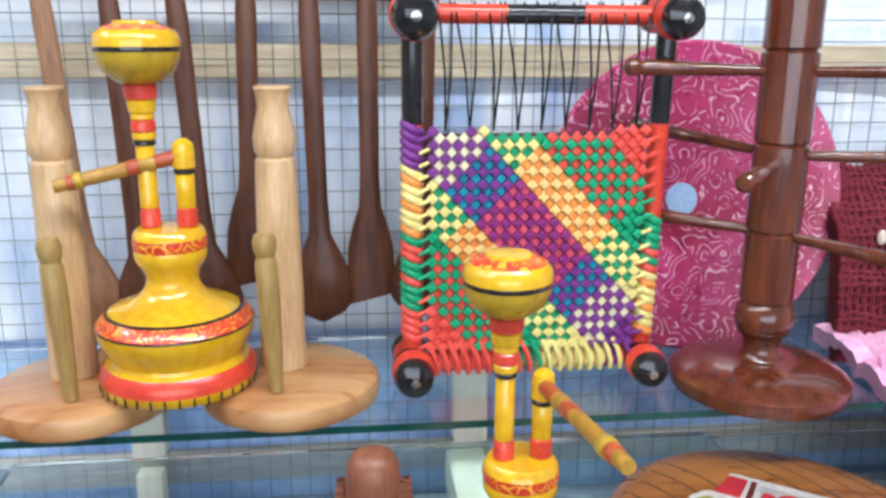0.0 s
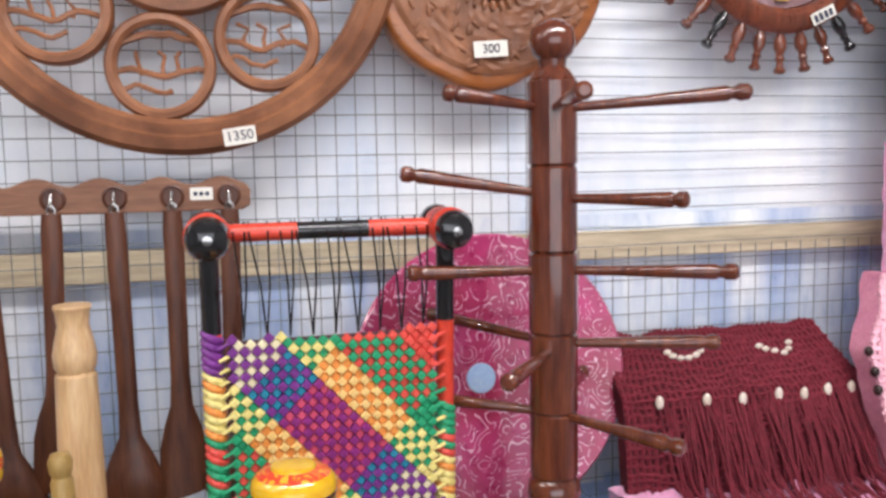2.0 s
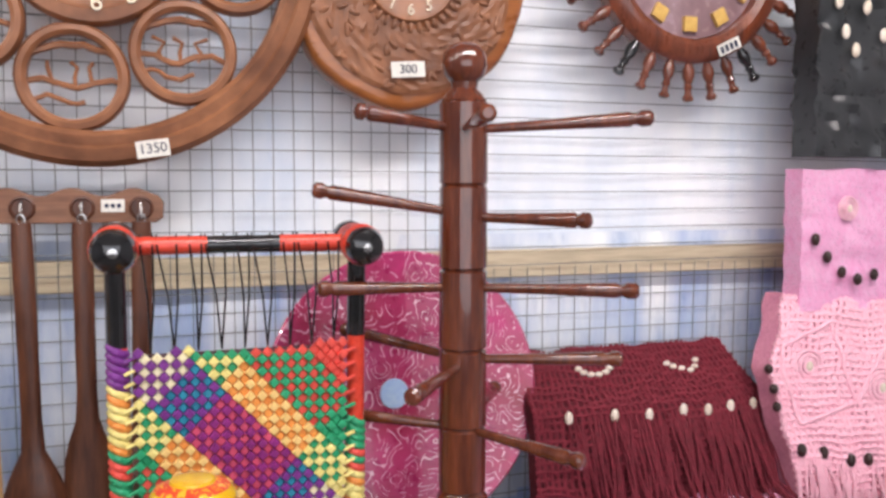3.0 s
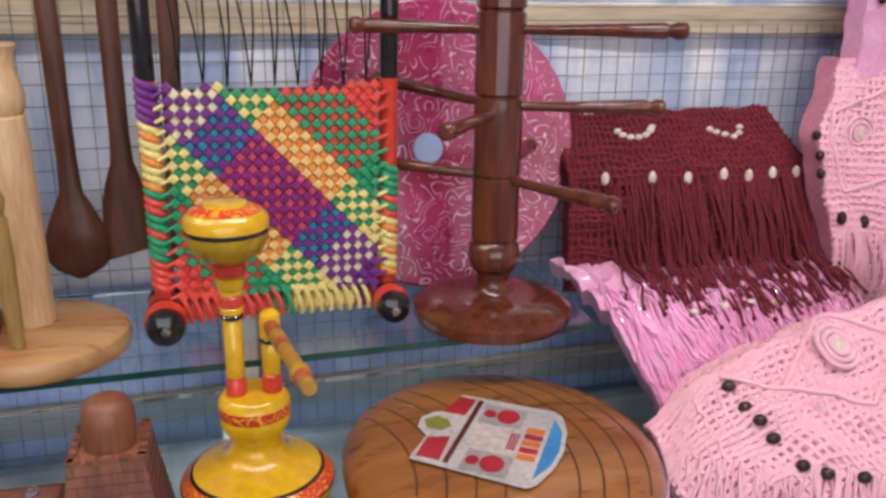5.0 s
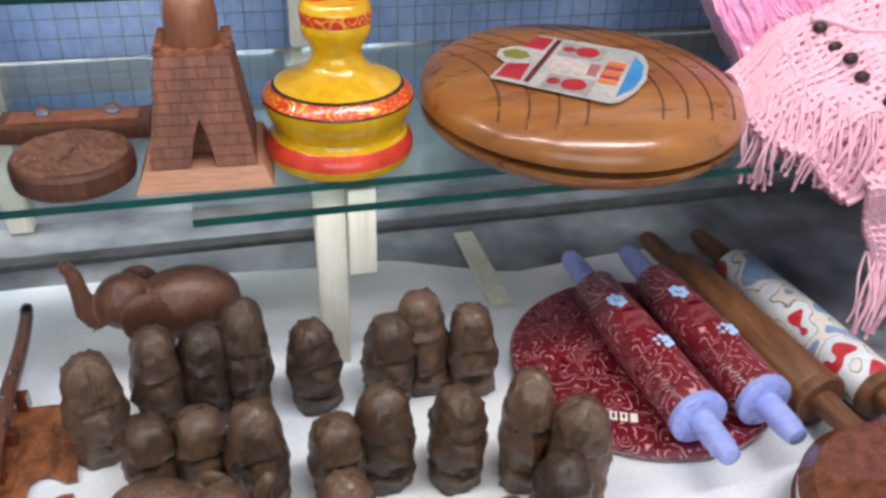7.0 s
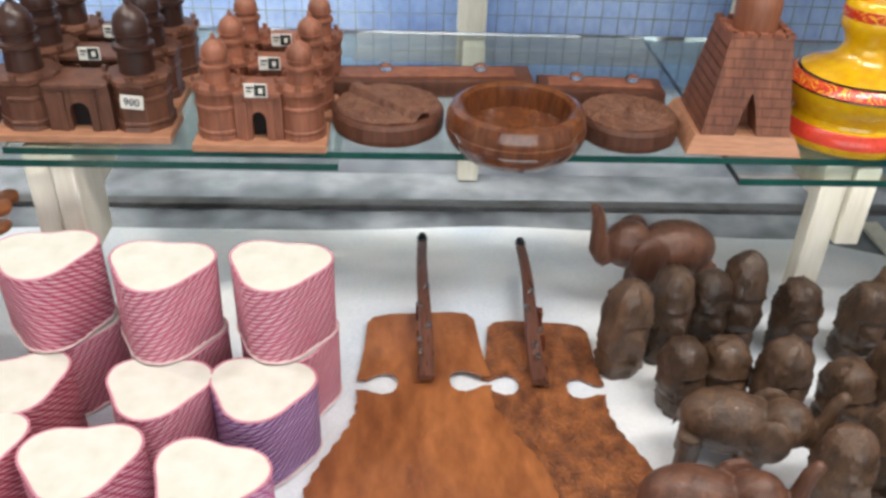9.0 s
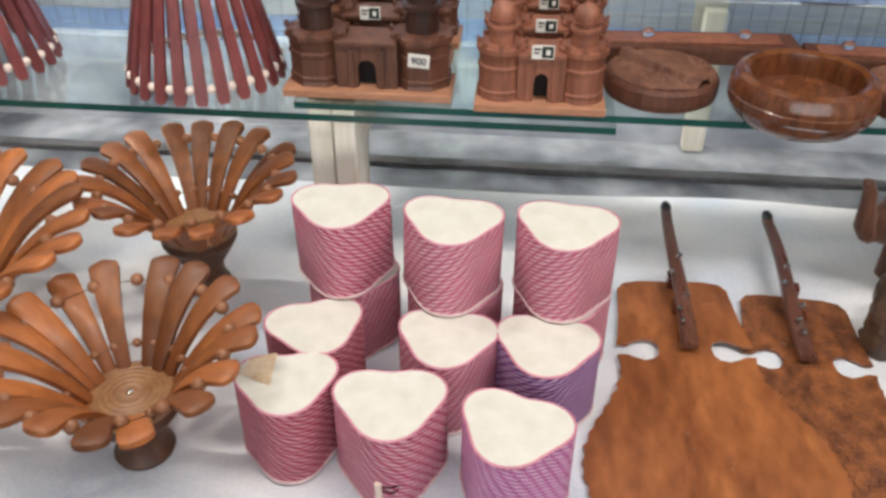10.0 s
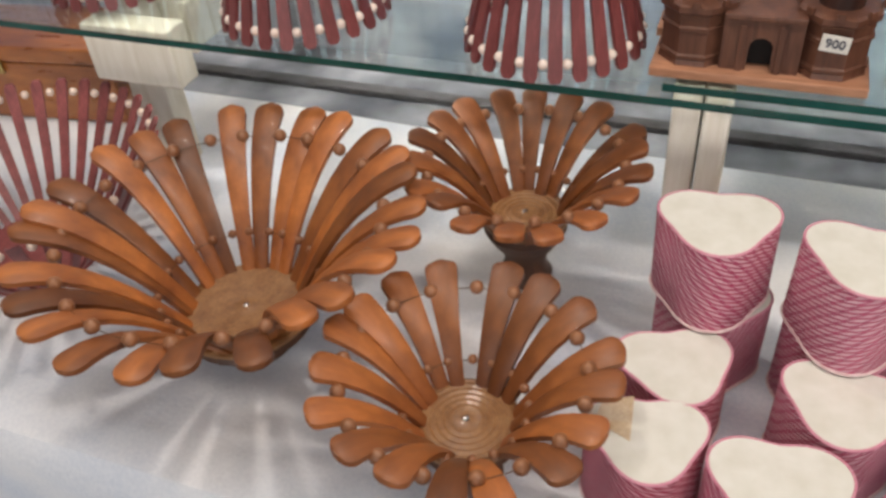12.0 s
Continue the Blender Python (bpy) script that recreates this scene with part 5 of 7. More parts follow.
def fort_model(at, w, body, plinth, group, label, tag_on_tower=False, tag=True):
    """A small monument: plinth, two round towers, gate block with arch, turrets and domes."""
    th = thing("fort_model", label, "wooden model", at, 0, group)
    d = 0.052
    part("plinth", slab_bm(-w / 2, 0, 0, w / 2, d, 0.0075, 0.0012), plinth, th, "pale red wooden plinth")
    r = w * 0.175
    dark = body is DARKFORT
    up, seg, cap = (0.95, 8, TURRETWOOD) if dark else (0.6, 22, body)
    h = 0.055
    tx = w / 2 - r - 0.002
    for sx in (-1, 1):
        x = sx * tx
        t = part("tower", lathe_bm([(r * 1.04, 0.0077), (r, 0.012), (r * 0.98, h * 0.22), (r * 1.035, h * 0.24), (r * 1.035, h * 0.28), (r * 0.97, h * 0.3), (r * 0.97, h * 0.62), (r * 1.03, h * 0.64), (r * 1.03, h * 0.68), (r * 0.96, h * 0.7), (r, h * 0.86), (r * 1.1, h * 0.9), (r * 1.1, h * 0.98), (r * 0.95, h), (r * 0.6, h * 1.01)], seg, pose(x, r + 0.006, 0, 0, 0, 22.5 if dark else 0)), body, th, "", not dark)
        z = h * 1.0
        part("turret", lathe_bm([(r * 0.57, z), (r * 0.55, z + up * 0.02), (r * 0.66, z + up * 0.022), (r * 0.66, z + up * 0.026), (r * 0.51, z + up * 0.028), (r * 0.51, z + up * 0.034), (r * 0.63, z + up * 0.036)], 18, pose(x, r + 0.006, 0)), cap, t, "", True)
        part("dome", lathe_bm([(r * 0.53, z + up * 0.036), (r * 0.56, z + up * 0.044), (r * 0.46, z + up * 0.052), (r * 0.24, z + up * 0.058), (r * 0.10, z + up * 0.061), (r * 0.11, z + up * 0.064), (0.0005, z + up * 0.069)], 18, pose(x, r + 0.006, 0)), cap, t, "", True)
        for k in range(8):
            a = 2 * math.pi * k / 8
            part("merlon", slab_bm(-0.0024, r * 0.98, h * 0.985, 0.0024, r * 1.1, h * 1.07, 0, pose(x, r + 0.006, 0, 0, 0, math.degrees(a))), body, t)
    g = tx - r * 0.75
    y0 = 0.010
    a, ah = w * 0.055, 0.026
    bm = bmesh.new()
    hz = h * 0.86
    arc = [(a * math.cos(t), 0.0077 + ah * 0.62 + ah * 0.38 * math.sin(t) ** 0.8) for t in np.linspace(0, math.pi, 9)]
    pts = [(-g, 0.0077), (-a, 0.0077)] + list(reversed(arc)) + [(a, 0.0077), (g, 0.0077), (g, hz), (-g, hz)]
    outline(bm, pts, 0, 0.012)
    bmesh.ops.transform(bm, matrix=pose(0, y0 + 0.012, 0, 90), verts=bm.verts)
    part("gate", bm, body, th)
    part("gate_back", slab_bm(-g, y0 + 0.013, 0.0077, g, d - 0.004, hz - 0.001), body, th)
    # flat near-black panel paints the darkness of the archway
    part("doorway", slab_bm(-a * 1.1, y0 + 0.0118, 0.0078, a * 1.1, y0 + 0.0129, 0.0077 + ah), mat("dark_hollow", (0.012, 0.009, 0.008), None, 0.95), th, "near-black panel painting the shade inside the doorway")
    for sx in (-1, 1):
        part("pilaster", slab_bm(sx * (a + 0.005) - 0.0022, y0 - 0.0022, 0.0077, sx * (a + 0.005) + 0.0022, y0, hz - 0.004, 0.0004), body, th)
    part("cornice", slab_bm(-g, y0 - 0.003, hz, g, d - 0.006, hz + 0.004, 0.0008), body, th)
    if tag:
        tg = part("price_tag", slab_bm(-0.0095, -0.0006, -0.006, 0.0095, 0.0006, 0.006), PAPER, th, "white price tag with dark print")
        if tag_on_tower:
            tg.matrix_basis = pose(tx, 0.004, h * 0.68, 0, 5, 0)
            words("writing", "900", 0.009, INK, tg, pose(0, -0.001, 0, 90))
        else:
            tg.matrix_basis = pose(0, y0 - 0.0037, hz + 0.007, 0, 0, 0)
            bm = bmesh.new()
            slab(bm, -0.001, -0.0012, -0.0045, 0.0085, -0.0007, 0.0052)
            slab(bm, -0.0075, -0.0012, 0.002, -0.002, -0.0007, 0.0035)
            slab(bm, -0.0075, -0.0012, -0.001, -0.0035, -0.0007, 0.0)
            sub = part("print_block", bm, mat("tag_dark_print", (0.012, 0.022, 0.016), (0.01, 0.015, 0.012), 0.5), tg)
            part("print_figure", slab_bm(0.0025, -0.0016, -0.002, 0.006, -0.0013, 0.0025), PAPER, tg)
    return th


for k, y in enumerate((0.499, 0.562, 0.625)):
    fort_model((-0.402 + 0.003 * k, y, S2 + 0.0005), 0.114, REDBROWN, PINKWOOD, "red-brown fort models", "red-brown carved wooden fort model with price tag")
for k, (x, y, w) in enumerate(((-0.556, 0.512, 0.152), (-0.562, 0.578, 0.15), (-0.558, 0.64, 0.15))):
    fort_model((x, y, S2 + 0.0005), w, DARKFORT, PINKWOOD, "dark fort models", "dark carved wooden fort model on a pale red plinth", tag_on_tower=(k == 0))

# ---- slatted shades and baskets ----
SLAT = wood("maroon_slat_wood", (0.25, 0.065, 0.062), (0.16, 0.038, 0.038), 0.45, stretch=(1, 1, 0.1), obrand=0.12)


def slat_shade(at, R, r, h, n, label, up=False):
    th = thing("beaded_lamp" if not up else "slatted_basket", label, "lamp" if not up else "basket", at, 0, "beaded lamps" if not up else "slatted baskets")
    sl = None
    for k in range(n):
        a = 360 * k / n
        if sl is None:
            bm = bmesh.new()
            rows = []
            for s in (0, 0.17, 0.34, 0.5, 0.67, 0.84, 0.97, 1.0):
                rad = r + (R - r) * (s ** 0.85)
                z = h * (1 - s) if not up else h * s
                w = (0.0036 + 0.0022 * s) * (1 if s < 0.99 else 0.6)
                rows.append([(rad + 0.0018, -w, z), (rad + 0.0018, w, z), (rad - 0.0018, w, z), (rad - 0.0018, -w, z)])
            vr = [[bm.verts.new(p) for p in row] for row in rows]
            for q, t in zip(vr, vr[1:]):
                for i in range(4):
                    bm.faces.new((q[i], q[(i + 1) % 4], t[(i + 1) % 4], t[i]))
            bm.faces.new(vr[0])
            bm.faces.new(vr[-1])
            sl = part("slat", bm, SLAT, th)
            s = 0.9
            bm = bmesh.new()
            ball(bm, (r + (R - r) * (s ** 0.85), 0, h * (1 - s) if not up else h * s), 0.0042, 8)
            bead = part("bead", bm, BEAD, th, "pale wooden bead", True)
            bead.matrix_basis = pose(0, 0, 0, 0, 0, 180 / n)
        else:
            share(sl, pose(0, 0, 0, 0, 0, a), th)
            share(bead, pose(0, 0, 0, 0, 0, a + 180 / n), th)
    zt = h if not up else 0
    part("hub", lathe_bm([(r + 0.002, zt - 0.003), (r + 0.004, zt), (r + 0.002, zt + 0.004), (r * 0.5, zt + 0.005), (0.001, zt + 0.005)], 28), SLAT, th, "", True)
    return th


slat_shade((-0.716, 0.556, S2 + 0.0005), 0.073, 0.034, 0.135, 24, "maroon slatted wooden lamp with pale beads")
slat_shade((-0.948, 0.562, S2 + 0.0005), 0.076, 0.034, 0.135, 24, "maroon slatted wooden lamp with pale beads")
slat_shade((-1.17, 0.585, S2 + 0.0005), 0.07, 0.032, 0.13, 24, "maroon slatted wooden lamp with pale beads")

# ---- counter top: flower bowls, heart boxes, boards, figures, rolling pins ----
T = TABLE_Z + 0.002
PETAL = wood("orange_brown_petal_wood", (0.35, 0.118, 0.03), (0.15, 0.042, 0.013), 0.45, stretch=(0.3, 1, 1), scale=26, coat=0.08, obrand=0.5, bump=0.25)
DISC = wood("turned_disc_wood", (0.3, 0.15, 0.06), (0.2, 0.09, 0.033), 0.4, coat=0.2)
BROWNBEAD = wood("brown_bead_wood", (0.3, 0.13, 0.06), (0.2, 0.08, 0.035), 0.4)

DARKBEADW = mat("brown_string", (0.12, 0.06, 0.03), None, 0.8)


def flower_bowl(at, n, R, r, rise, rz, H, label, seed):
    """A bowl of wooden petals strung with beads round a turned disc on a foot."""
    th = thing("petal_bowl", label, "wooden bowl", at, rz, "wooden petal bowls")
    part("foot", lathe_bm([(r * 0.6, 0), (r * 0.64, 0.004), (r * 0.5, H * 0.2), (r * 0.5, H * 0.4), (r * 0.8, H * 0.65), (r * 0.97, H - 0.012), (r * 0.9, H - 0.006)], 32), wood("dark_foot_wood", (0.1, 0.04, 0.018), (0.06, 0.024, 0.012), 0.5), th, "dark turned foot", True)
    prof = [(r * 0.9, H - 0.006), (r, H - 0.003), (r, H)]
    for k in range(6):
        q = r * (0.95 - 0.13 * k)
        prof += [(q, H + 0.0012), (q - r * 0.05, H + 0.0004)]
    prof += [(r * 0.12, H + 0.0014), (0.0008, H + 0.002)]
    part("disc", lathe_bm(prof, 44), DISC, th, "turned disc with fine rings", True)
    part("screw", lathe_bm([(0.0026, H + 0.0012), (0.0024, H + 0.003), (0.0005, H + 0.0036)], 12), STEEL, th, "small bright screw", True)
    rnd = random.Random(seed)
    # one petal mesh, shared
    bm = bmesh.new()
    rows = []
    def spine(s):
        return r * 0.8 + (R - r * 0.8) * (0.86 * s + 0.14 * s ** 3), H - 0.004 + rise * (1 - (1 - s) ** 1.7)

    steps = [0, 0.1, 0.2, 0.32, 0.45, 0.58, 0.7, 0.8, 0.88, 0.92, 0.95, 0.972, 0.987, 0.996, 1.0]
    for s in steps:
        rad, z = spine(s)
        r2, z2 = spine(min(1, s + 0.02))
        r1, z1 = spine(max(0, s - 0.02))
        w = (0.0050 + 0.0074 * s ** 1.15) * (R / 0.1) * (17 / n)
        if s > 0.9:
            w *= max(0.05, 1 - ((s - 0.9) / 0.1003) ** 2.6) ** 0.5
        t = 0.0026
        up = Vector((-(z2 - z1), 0, r2 - r1)).normalized()
        rows.append([Vector((rad, y, z)) + up * h for y, h in ((-w, -t), (w, -t), (w * 0.98, t * 0.6), (w * 0.6, t), (-w * 0.6, t), (-w * 0.98, t * 0.6))])
    vr = [[bm.verts.new(p) for p in row] for row in rows]
    for a, b in zip(vr, vr[1:]):
        for i in range(6):
            bm.faces.new((a[i], a[(i + 1) % 6], b[(i + 1) % 6], b[i]))
    bm.faces.new(vr[0])
    bm.faces.new(vr[-1])
    pet = part("petal", bm, PETAL, th, "", True)
    beads = []
    for s in (0.2, 0.74):
        rad, z = spine(s)
        bm = bmesh.new()
        ball(bm, (rad, 0, z), (0.003 + 0.003 * s) * R / 0.1 * 17 / n, 10)
        beads.append(part("bead", bm, BROWNBEAD, th, "", True))
        beads[-1].matrix_basis = pose(0, 0, 0, 0, 0, 180 / n)
    for s in (0.2, 0.74):
        rad, z = spine(s)
        bm = bmesh.new()
        tube(bm, [(rad * math.cos(a), rad * math.sin(a), z - 0.001) for a in np.linspace(0, 2 * math.pi, 49)], 0.0004, 5)
        part("string", bm, DARKBEADW, th, "thin string through the petals")
    for k in range(1, n):
        a = 360 * k / n + rnd.uniform(-1.6, 1.6)
        share(pet, pose(0, 0, 0, rnd.uniform(-3, 3), rnd.uniform(-2.5, 2.5), a), th)
        for b in beads:
            share(b, pose(0, 0, 0, 0, 0, a + 180 / n), th)
    return th


flower_bowl((-0.697, 0.258, T), 17, 0.101, 0.037, 0.058, 8, 0.06, "orange-brown wooden petal bowl strung with beads", 1)
flower_bowl((-0.718, 0.474, T), 18, 0.102, 0.037, 0.064, 0, 0.068, "orange-brown wooden petal bowl standing on a dark foot", 2)
flower_bowl((-0.915, 0.332, T), 25, 0.158, 0.056, 0.102, 5, 0.037, "large orange-brown wooden petal bowl strung with beads", 3)
slat_shade((-1.185, 0.375, T), 0.145, 0.06, 0.11, 34, "maroon slatted wooden basket with pale beads on the counter", True)

th = thing("wooden_box", "brown wooden box at the back of the counter", "wooden box", (-1.4, 0.63, T), 8)
part("body", slab_bm(-0.15, -0.05, 0, 0.15, 0.05, 0.075, 0.003), ORANGEWOOD, th)
part("lid", slab_bm(-0.152, -0.052, 0.0762, 0.152, 0.052, 0.096, 0.003), ORANGEWOOD, th)
part("clasp", slab_bm(-0.012, -0.0545, 0.062, 0.012, -0.0525, 0.088, 0.0006), mat("dull_brass", (0.5, 0.36, 0.14), (0.35, 0.24, 0.08), 0.35, 0.9), th, "dull brass clasp")

# heart-shaped boxes wound with cord
LIDW = mat("ivory_card_lid", (0.69, 0.69, 0.63), (0.66, 0.65, 0.58), 0.55, scale=9)
CORDS = {"pink": cord_mat("pink_red_cord", (0.48, 0.05, 0.13), (0.85, 0.5, 0.56), slant=1.4), "rose": cord_mat("rose_cord", (0.56, 0.1, 0.19), (0.86, 0.54, 0.6), slant=-1.4),
         "red": cord_mat("crimson_cord", (0.38, 0.025, 0.07), (0.78, 0.38, 0.43), slant=1.6), "violet": cord_mat("violet_cord", (0.2, 0.035, 0.22), (0.66, 0.5, 0.72), slant=-1.6), "mauve": cord_mat("mauve_pink_cord", (0.55, 0.13, 0.36), (0.82, 0.52, 0.7), slant=1.2)}


def heart_pts(s, n=56):
    out = []
    for k in range(n):
        a = 2 * math.pi * k / n
        # rounded heart with the point to the front and a shallow notch behind
        r = 1 + 0.13 * math.cos(3 * (a + math.pi / 2)) - 0.075 * math.exp(-((a - math.pi / 2) / 0.42) ** 2)
        out.append((s * r * math.cos(a) * 1.02, s * r * math.sin(a) * 0.92))
    return out


def loft(bm, outlines):
    vr = [[bm.verts.new((x, y, z)) for x, y in pts] for pts, z in outlines]
    for a, b in zip(vr, vr[1:]):
        n = len(a)
        for i in range(n):
            bm.faces.new((a[i], a[(i + 1) % n], b[(i + 1) % n], b[i]))
    bm.faces.new(vr[0])
    bm.faces.new(vr[-1])


def heart_box(at, s, h, cord, rz, label, tilt=(0, 0), clasp=False, sticker=False):
    th = thing("heart_box", label, "heart box", at, rz, "heart-shaped cord boxes", tilt)
    S = heart_pts(s)
    sc = lambda f: [(x * f, y * f) for x, y in S]
    bm = bmesh.new()
    loft(bm, [(sc(0.96), 0.0), (sc(1.0), 0.002), (sc(1.0), h * 0.5), (sc(1.0), h - 0.003), (sc(0.985), h - 0.001)])
    part("side", bm, CORDS[cord], th, "side wound with slanting cord", True)
    bm = bmesh.new()
    loft(bm, [(sc(0.975), h - 0.0012), (sc(0.98), h), (sc(0.955), h + 0.0012), (sc(0.5), h + 0.0017)])
    lid = part("lid", bm, LIDW, th, "ivory heart-shaped lid", True)
    bm = bmesh.new()
    tube(bm, [(x * 0.985, y * 0.985, h + 0.0002) for x, y in S + S[:1]], 0.0011, 6)
    part("rim_cord", bm, mat("rose_thread", (0.66, 0.28, 0.36), (0.56, 0.2, 0.28), 0.7), lid, "thin cord round the rim", True)
    bm = bmesh.new()
    tube(bm, [(x * 1.004, y * 1.004, 0.0022) for x, y in S + S[:1]], 0.0012, 6)
    part("base_cord", bm, mat("pale_cord", (0.75, 0.6, 0.58), (0.65, 0.45, 0.45), 0.8), th, "pale cord round the foot", True)
    if clasp:
        y = -s * 1.0
        part("toggle", rod_bm((-0.008, y - 0.0015, h * 0.42), (-0.0075, y - 0.0025, h * 0.2), 0.0026, 0.0026, 10), BEAD, th, "pale bead toggle", True)
        bm = bmesh.new()
        tube(bm, [(-0.006, y - 0.001, h * 0.35), (0.002, y - 0.003, h * 0.38), (0.011, y + 0.002, h * 0.36), (0.003, y - 0.002, h * 0.28), (-0.006, y - 0.001, h * 0.3)], 0.0008, 5)
        part("loop", bm, BLACKLAC, th, "dark cord loop")
    if sticker:
        bm = bmesh.new()
        outline(bm, [(-s * 0.9, s * 0.2), (-s * 0.75, s * 0.65), (-s * 0.2, s * 0.8), (-s * 0.25, s * 0.25), (-s * 0.3, -s * 0.2)], h + 0.0018, h + 0.0022)
        part("stain", bm, mat("beige_patch", (0.55, 0.4, 0.24), (0.7, 0.6, 0.45), 0.6, scale=60), lid, "beige stained patch")


HH = 0.072
back = [(-0.561, 0.408), (-0.469, 0.394), (-0.376, 0.395)]
for k, (x, y) in enumerate(back):
    heart_box((x + 0.003, y + 0.002, T), 0.0385, HH, "rose", 4 * k - 6, "rose cord-wound heart box at the bottom of a stack")
    heart_box((x, y, T + HH + 0.0022), 0.0385, HH - 0.002, ("pink", "rose", "rose")[k], (6, -3, -8)[k], "rose-pink cord-wound heart box on top of another", (0, (-1, 1, 0)[k]))
heart_box((-0.573, 0.338, T), 0.0375, HH, "red", 22, "crimson cord-wound heart box with an ivory lid")
heart_box((-0.466, 0.334, T), 0.038, HH, "rose", -4, "rose cord-wound heart box with an ivory lid")
heart_box((-0.387, 0.333, T), 0.039, HH, "violet", -6, "violet cord-wound heart box with an ivory lid")
heart_box((-0.581, 0.272, T), 0.0365, HH, "red", 12, "crimson cord-wound heart box with a stained lid", sticker=True)
heart_box((-0.501, 0.259, T), 0.0395, HH, "pink", 6, "pink cord-wound heart box with a bead toggle", clasp=True)
heart_box((-0.410, 0.243, T), 0.0385, HH, "mauve", -16, "mauve cord-wound heart box with a bead toggle", clasp=True)

# violin-shaped key boards lying flat
VIOLIN = wood("carved_orange_brown_board", (0.36, 0.125, 0.04), (0.19, 0.058, 0.019), 0.36, stretch=(1, 0.4, 1), scale=30, coat=0.25, bump=0.5)
VIOLIN_DARK = wood("deeply_carved_brown_board", (0.31, 0.105, 0.033), (0.1, 0.031, 0.012), 0.42, stretch=(1, 0.8, 1), scale=75, coat=0.2, bump=1.0)


def dense(pts):
    out = []
    for (a, b), (c, d) in zip(pts, pts[1:]):
        k = max(1, int(math.hypot(c - a, d - b) / 0.004))
        out += [(a + (c - a) * i / k, b + (d - b) * i / k) for i in range(k)]
    return out + pts[-1:]


def violin_board(x, y, z, s, rz, label, carved, tilt, lean):
    th = thing("key_board", label, "key holder", (x, y, z), rz, "violin-shaped key boards")
    th.matrix_basis = pose(x, y, z, 0, tilt, rz)
    face = VIOLIN_DARK if carved else VIOLIN
    half = [(0.0, 0.105), (0.03, 0.1055), (0.046, 0.1015), (0.0525, 0.092), (0.0535, 0.075), (0.055, 0.05), (0.0585, 0.02), (0.0605, 0.0105),
            (0.052, 0.0095), (0.045, 0.0145), (0.036, 0.0185), (0.028, 0.0165), (0.024, 0.011), (0.023, 0.004), (0.0245, -0.004), (0.029, -0.0095), (0.037, -0.0115), (0.045, -0.0085), (0.052, -0.0045), (0.0605, -0.0045),
            (0.059, -0.012), (0.060, -0.03), (0.066, -0.05), (0.076, -0.07), (0.088, -0.092), (0.0965, -0.115), (0.099, -0.14), (0.094, -0.165), (0.08, -0.186), (0.055, -0.199), (0.02, -0.204)]
    half = [(a + (0.0012 * math.sin(b * 420) if a > 0.05 and b < -0.02 else 0), b) for a, b in dense(half)]
    pts = [(a * s, b * s) for a, b in half] + [(-a * s, b * s) for a, b in reversed(half) if a > 0]
    # wavy carved edge
    bm = bmesh.new()
    outline(bm, pts, 0, 0.003)
    part("board", bm, face, th, "", False)
    # a slightly bowed, tapering neck
    bm = bmesh.new()
    rows = []
    for q in np.linspace(-1, 1, 13):
        px, w = 0.0035 * math.sin(q * 2.2) * (1 if carved else -0.6), 0.0062 - 0.0012 * q
        rows.append([bm.verts.new((px + a * w, 0.099 * q, b + 0.001 * math.cos(3 * q))) for a, b in ((-1, -0.003), (1, -0.003), (1, 0.002), (0.6, 0.0038), (-0.6, 0.0038), (-1, 0.002))])
    for ra, rb in zip(rows, rows[1:]):
        for i in range(6):
            bm.faces.new((ra[i], ra[(i + 1) % 6], rb[(i + 1) % 6], rb[i]))
    bm.faces.new(rows[0])
    bm.faces.new(rows[-1])
    neck = part("neck", bm, NECKWOOD, th, "slim dark neck with pegs")
    neck.matrix_basis = pose(-0.099 * math.sin(math.radians(lean)), 0.097, 0.022, 5.5, 0, lean)
    for k in range(3):
        part("block", slab_bm(-0.0045, 0.012 + 0.04 * k, 0.0032, 0.0045, 0.022 + 0.04 * k, 0.0115 + 0.0035 * k), DARKRED, th)
    for k, (px, py) in enumerate(((-0.006, 0.02), (0.006, -0.01), (-0.004, -0.03), (0.004, 0.045), (-0.003, -0.045))):
        part("peg", rod_bm((px * 0.3, py - 0.03, 0.0045), (px, py - 0.03, 0.009), 0.002, 0.0026, 8), STEEL, neck, "small bright nail", True)
    part("head", lathe_bm([(0.0045, -0.006), (0.006, 0), (0.0045, 0.006), (0.001, 0.007)], 14, pose(0.0028 if carved else -0.0017, 0.1, 0.001, 90)), BLACKLAC, neck, "", True)
    rnd = random.Random(int(x * 1000))
    for k in range(70 if carved else 8):
        a, b = rnd.uniform(-0.04, 0.04) * s, rnd.uniform(-0.15, 0.085) * s
        if abs(b) < 0.02:
            continue
        bm = bmesh.new()
        c0 = rnd.uniform(0, 6.28)
        tube(bm, [(a + 0.012 * t * math.cos(c0 + 2.2 * t), b + 0.014 * t * math.sin(c0 + 2.2 * t), 0.0032) for t in np.linspace(0, 1, 7)], 0.0009, 5)
        part("carving", bm, face, th)


NECKWOOD = wood("neck_red_brown_wood", (0.15, 0.06, 0.04), (0.08, 0.03, 0.02), 0.3, stretch=(1, 0.15, 1), coat=0.3)
violin_board(-0.2585, 0.409, T + 0.0036, 1.0, 1, "violin-shaped orange-brown key board with a slim neck", False, -2, -2)
violin_board(-0.1515, 0.407, T, 0.93, -4, "violin-shaped carved brown key board with a slim neck", True, 0, 5)

# carved figures
FIGURE = wood("dark_figure_wood", (0.11, 0.06, 0.034), (0.045, 0.026, 0.016), 0.42, stretch=(1, 1, 0.5), scale=75, coat=0.2, obrand=0.55, bump=1.0)


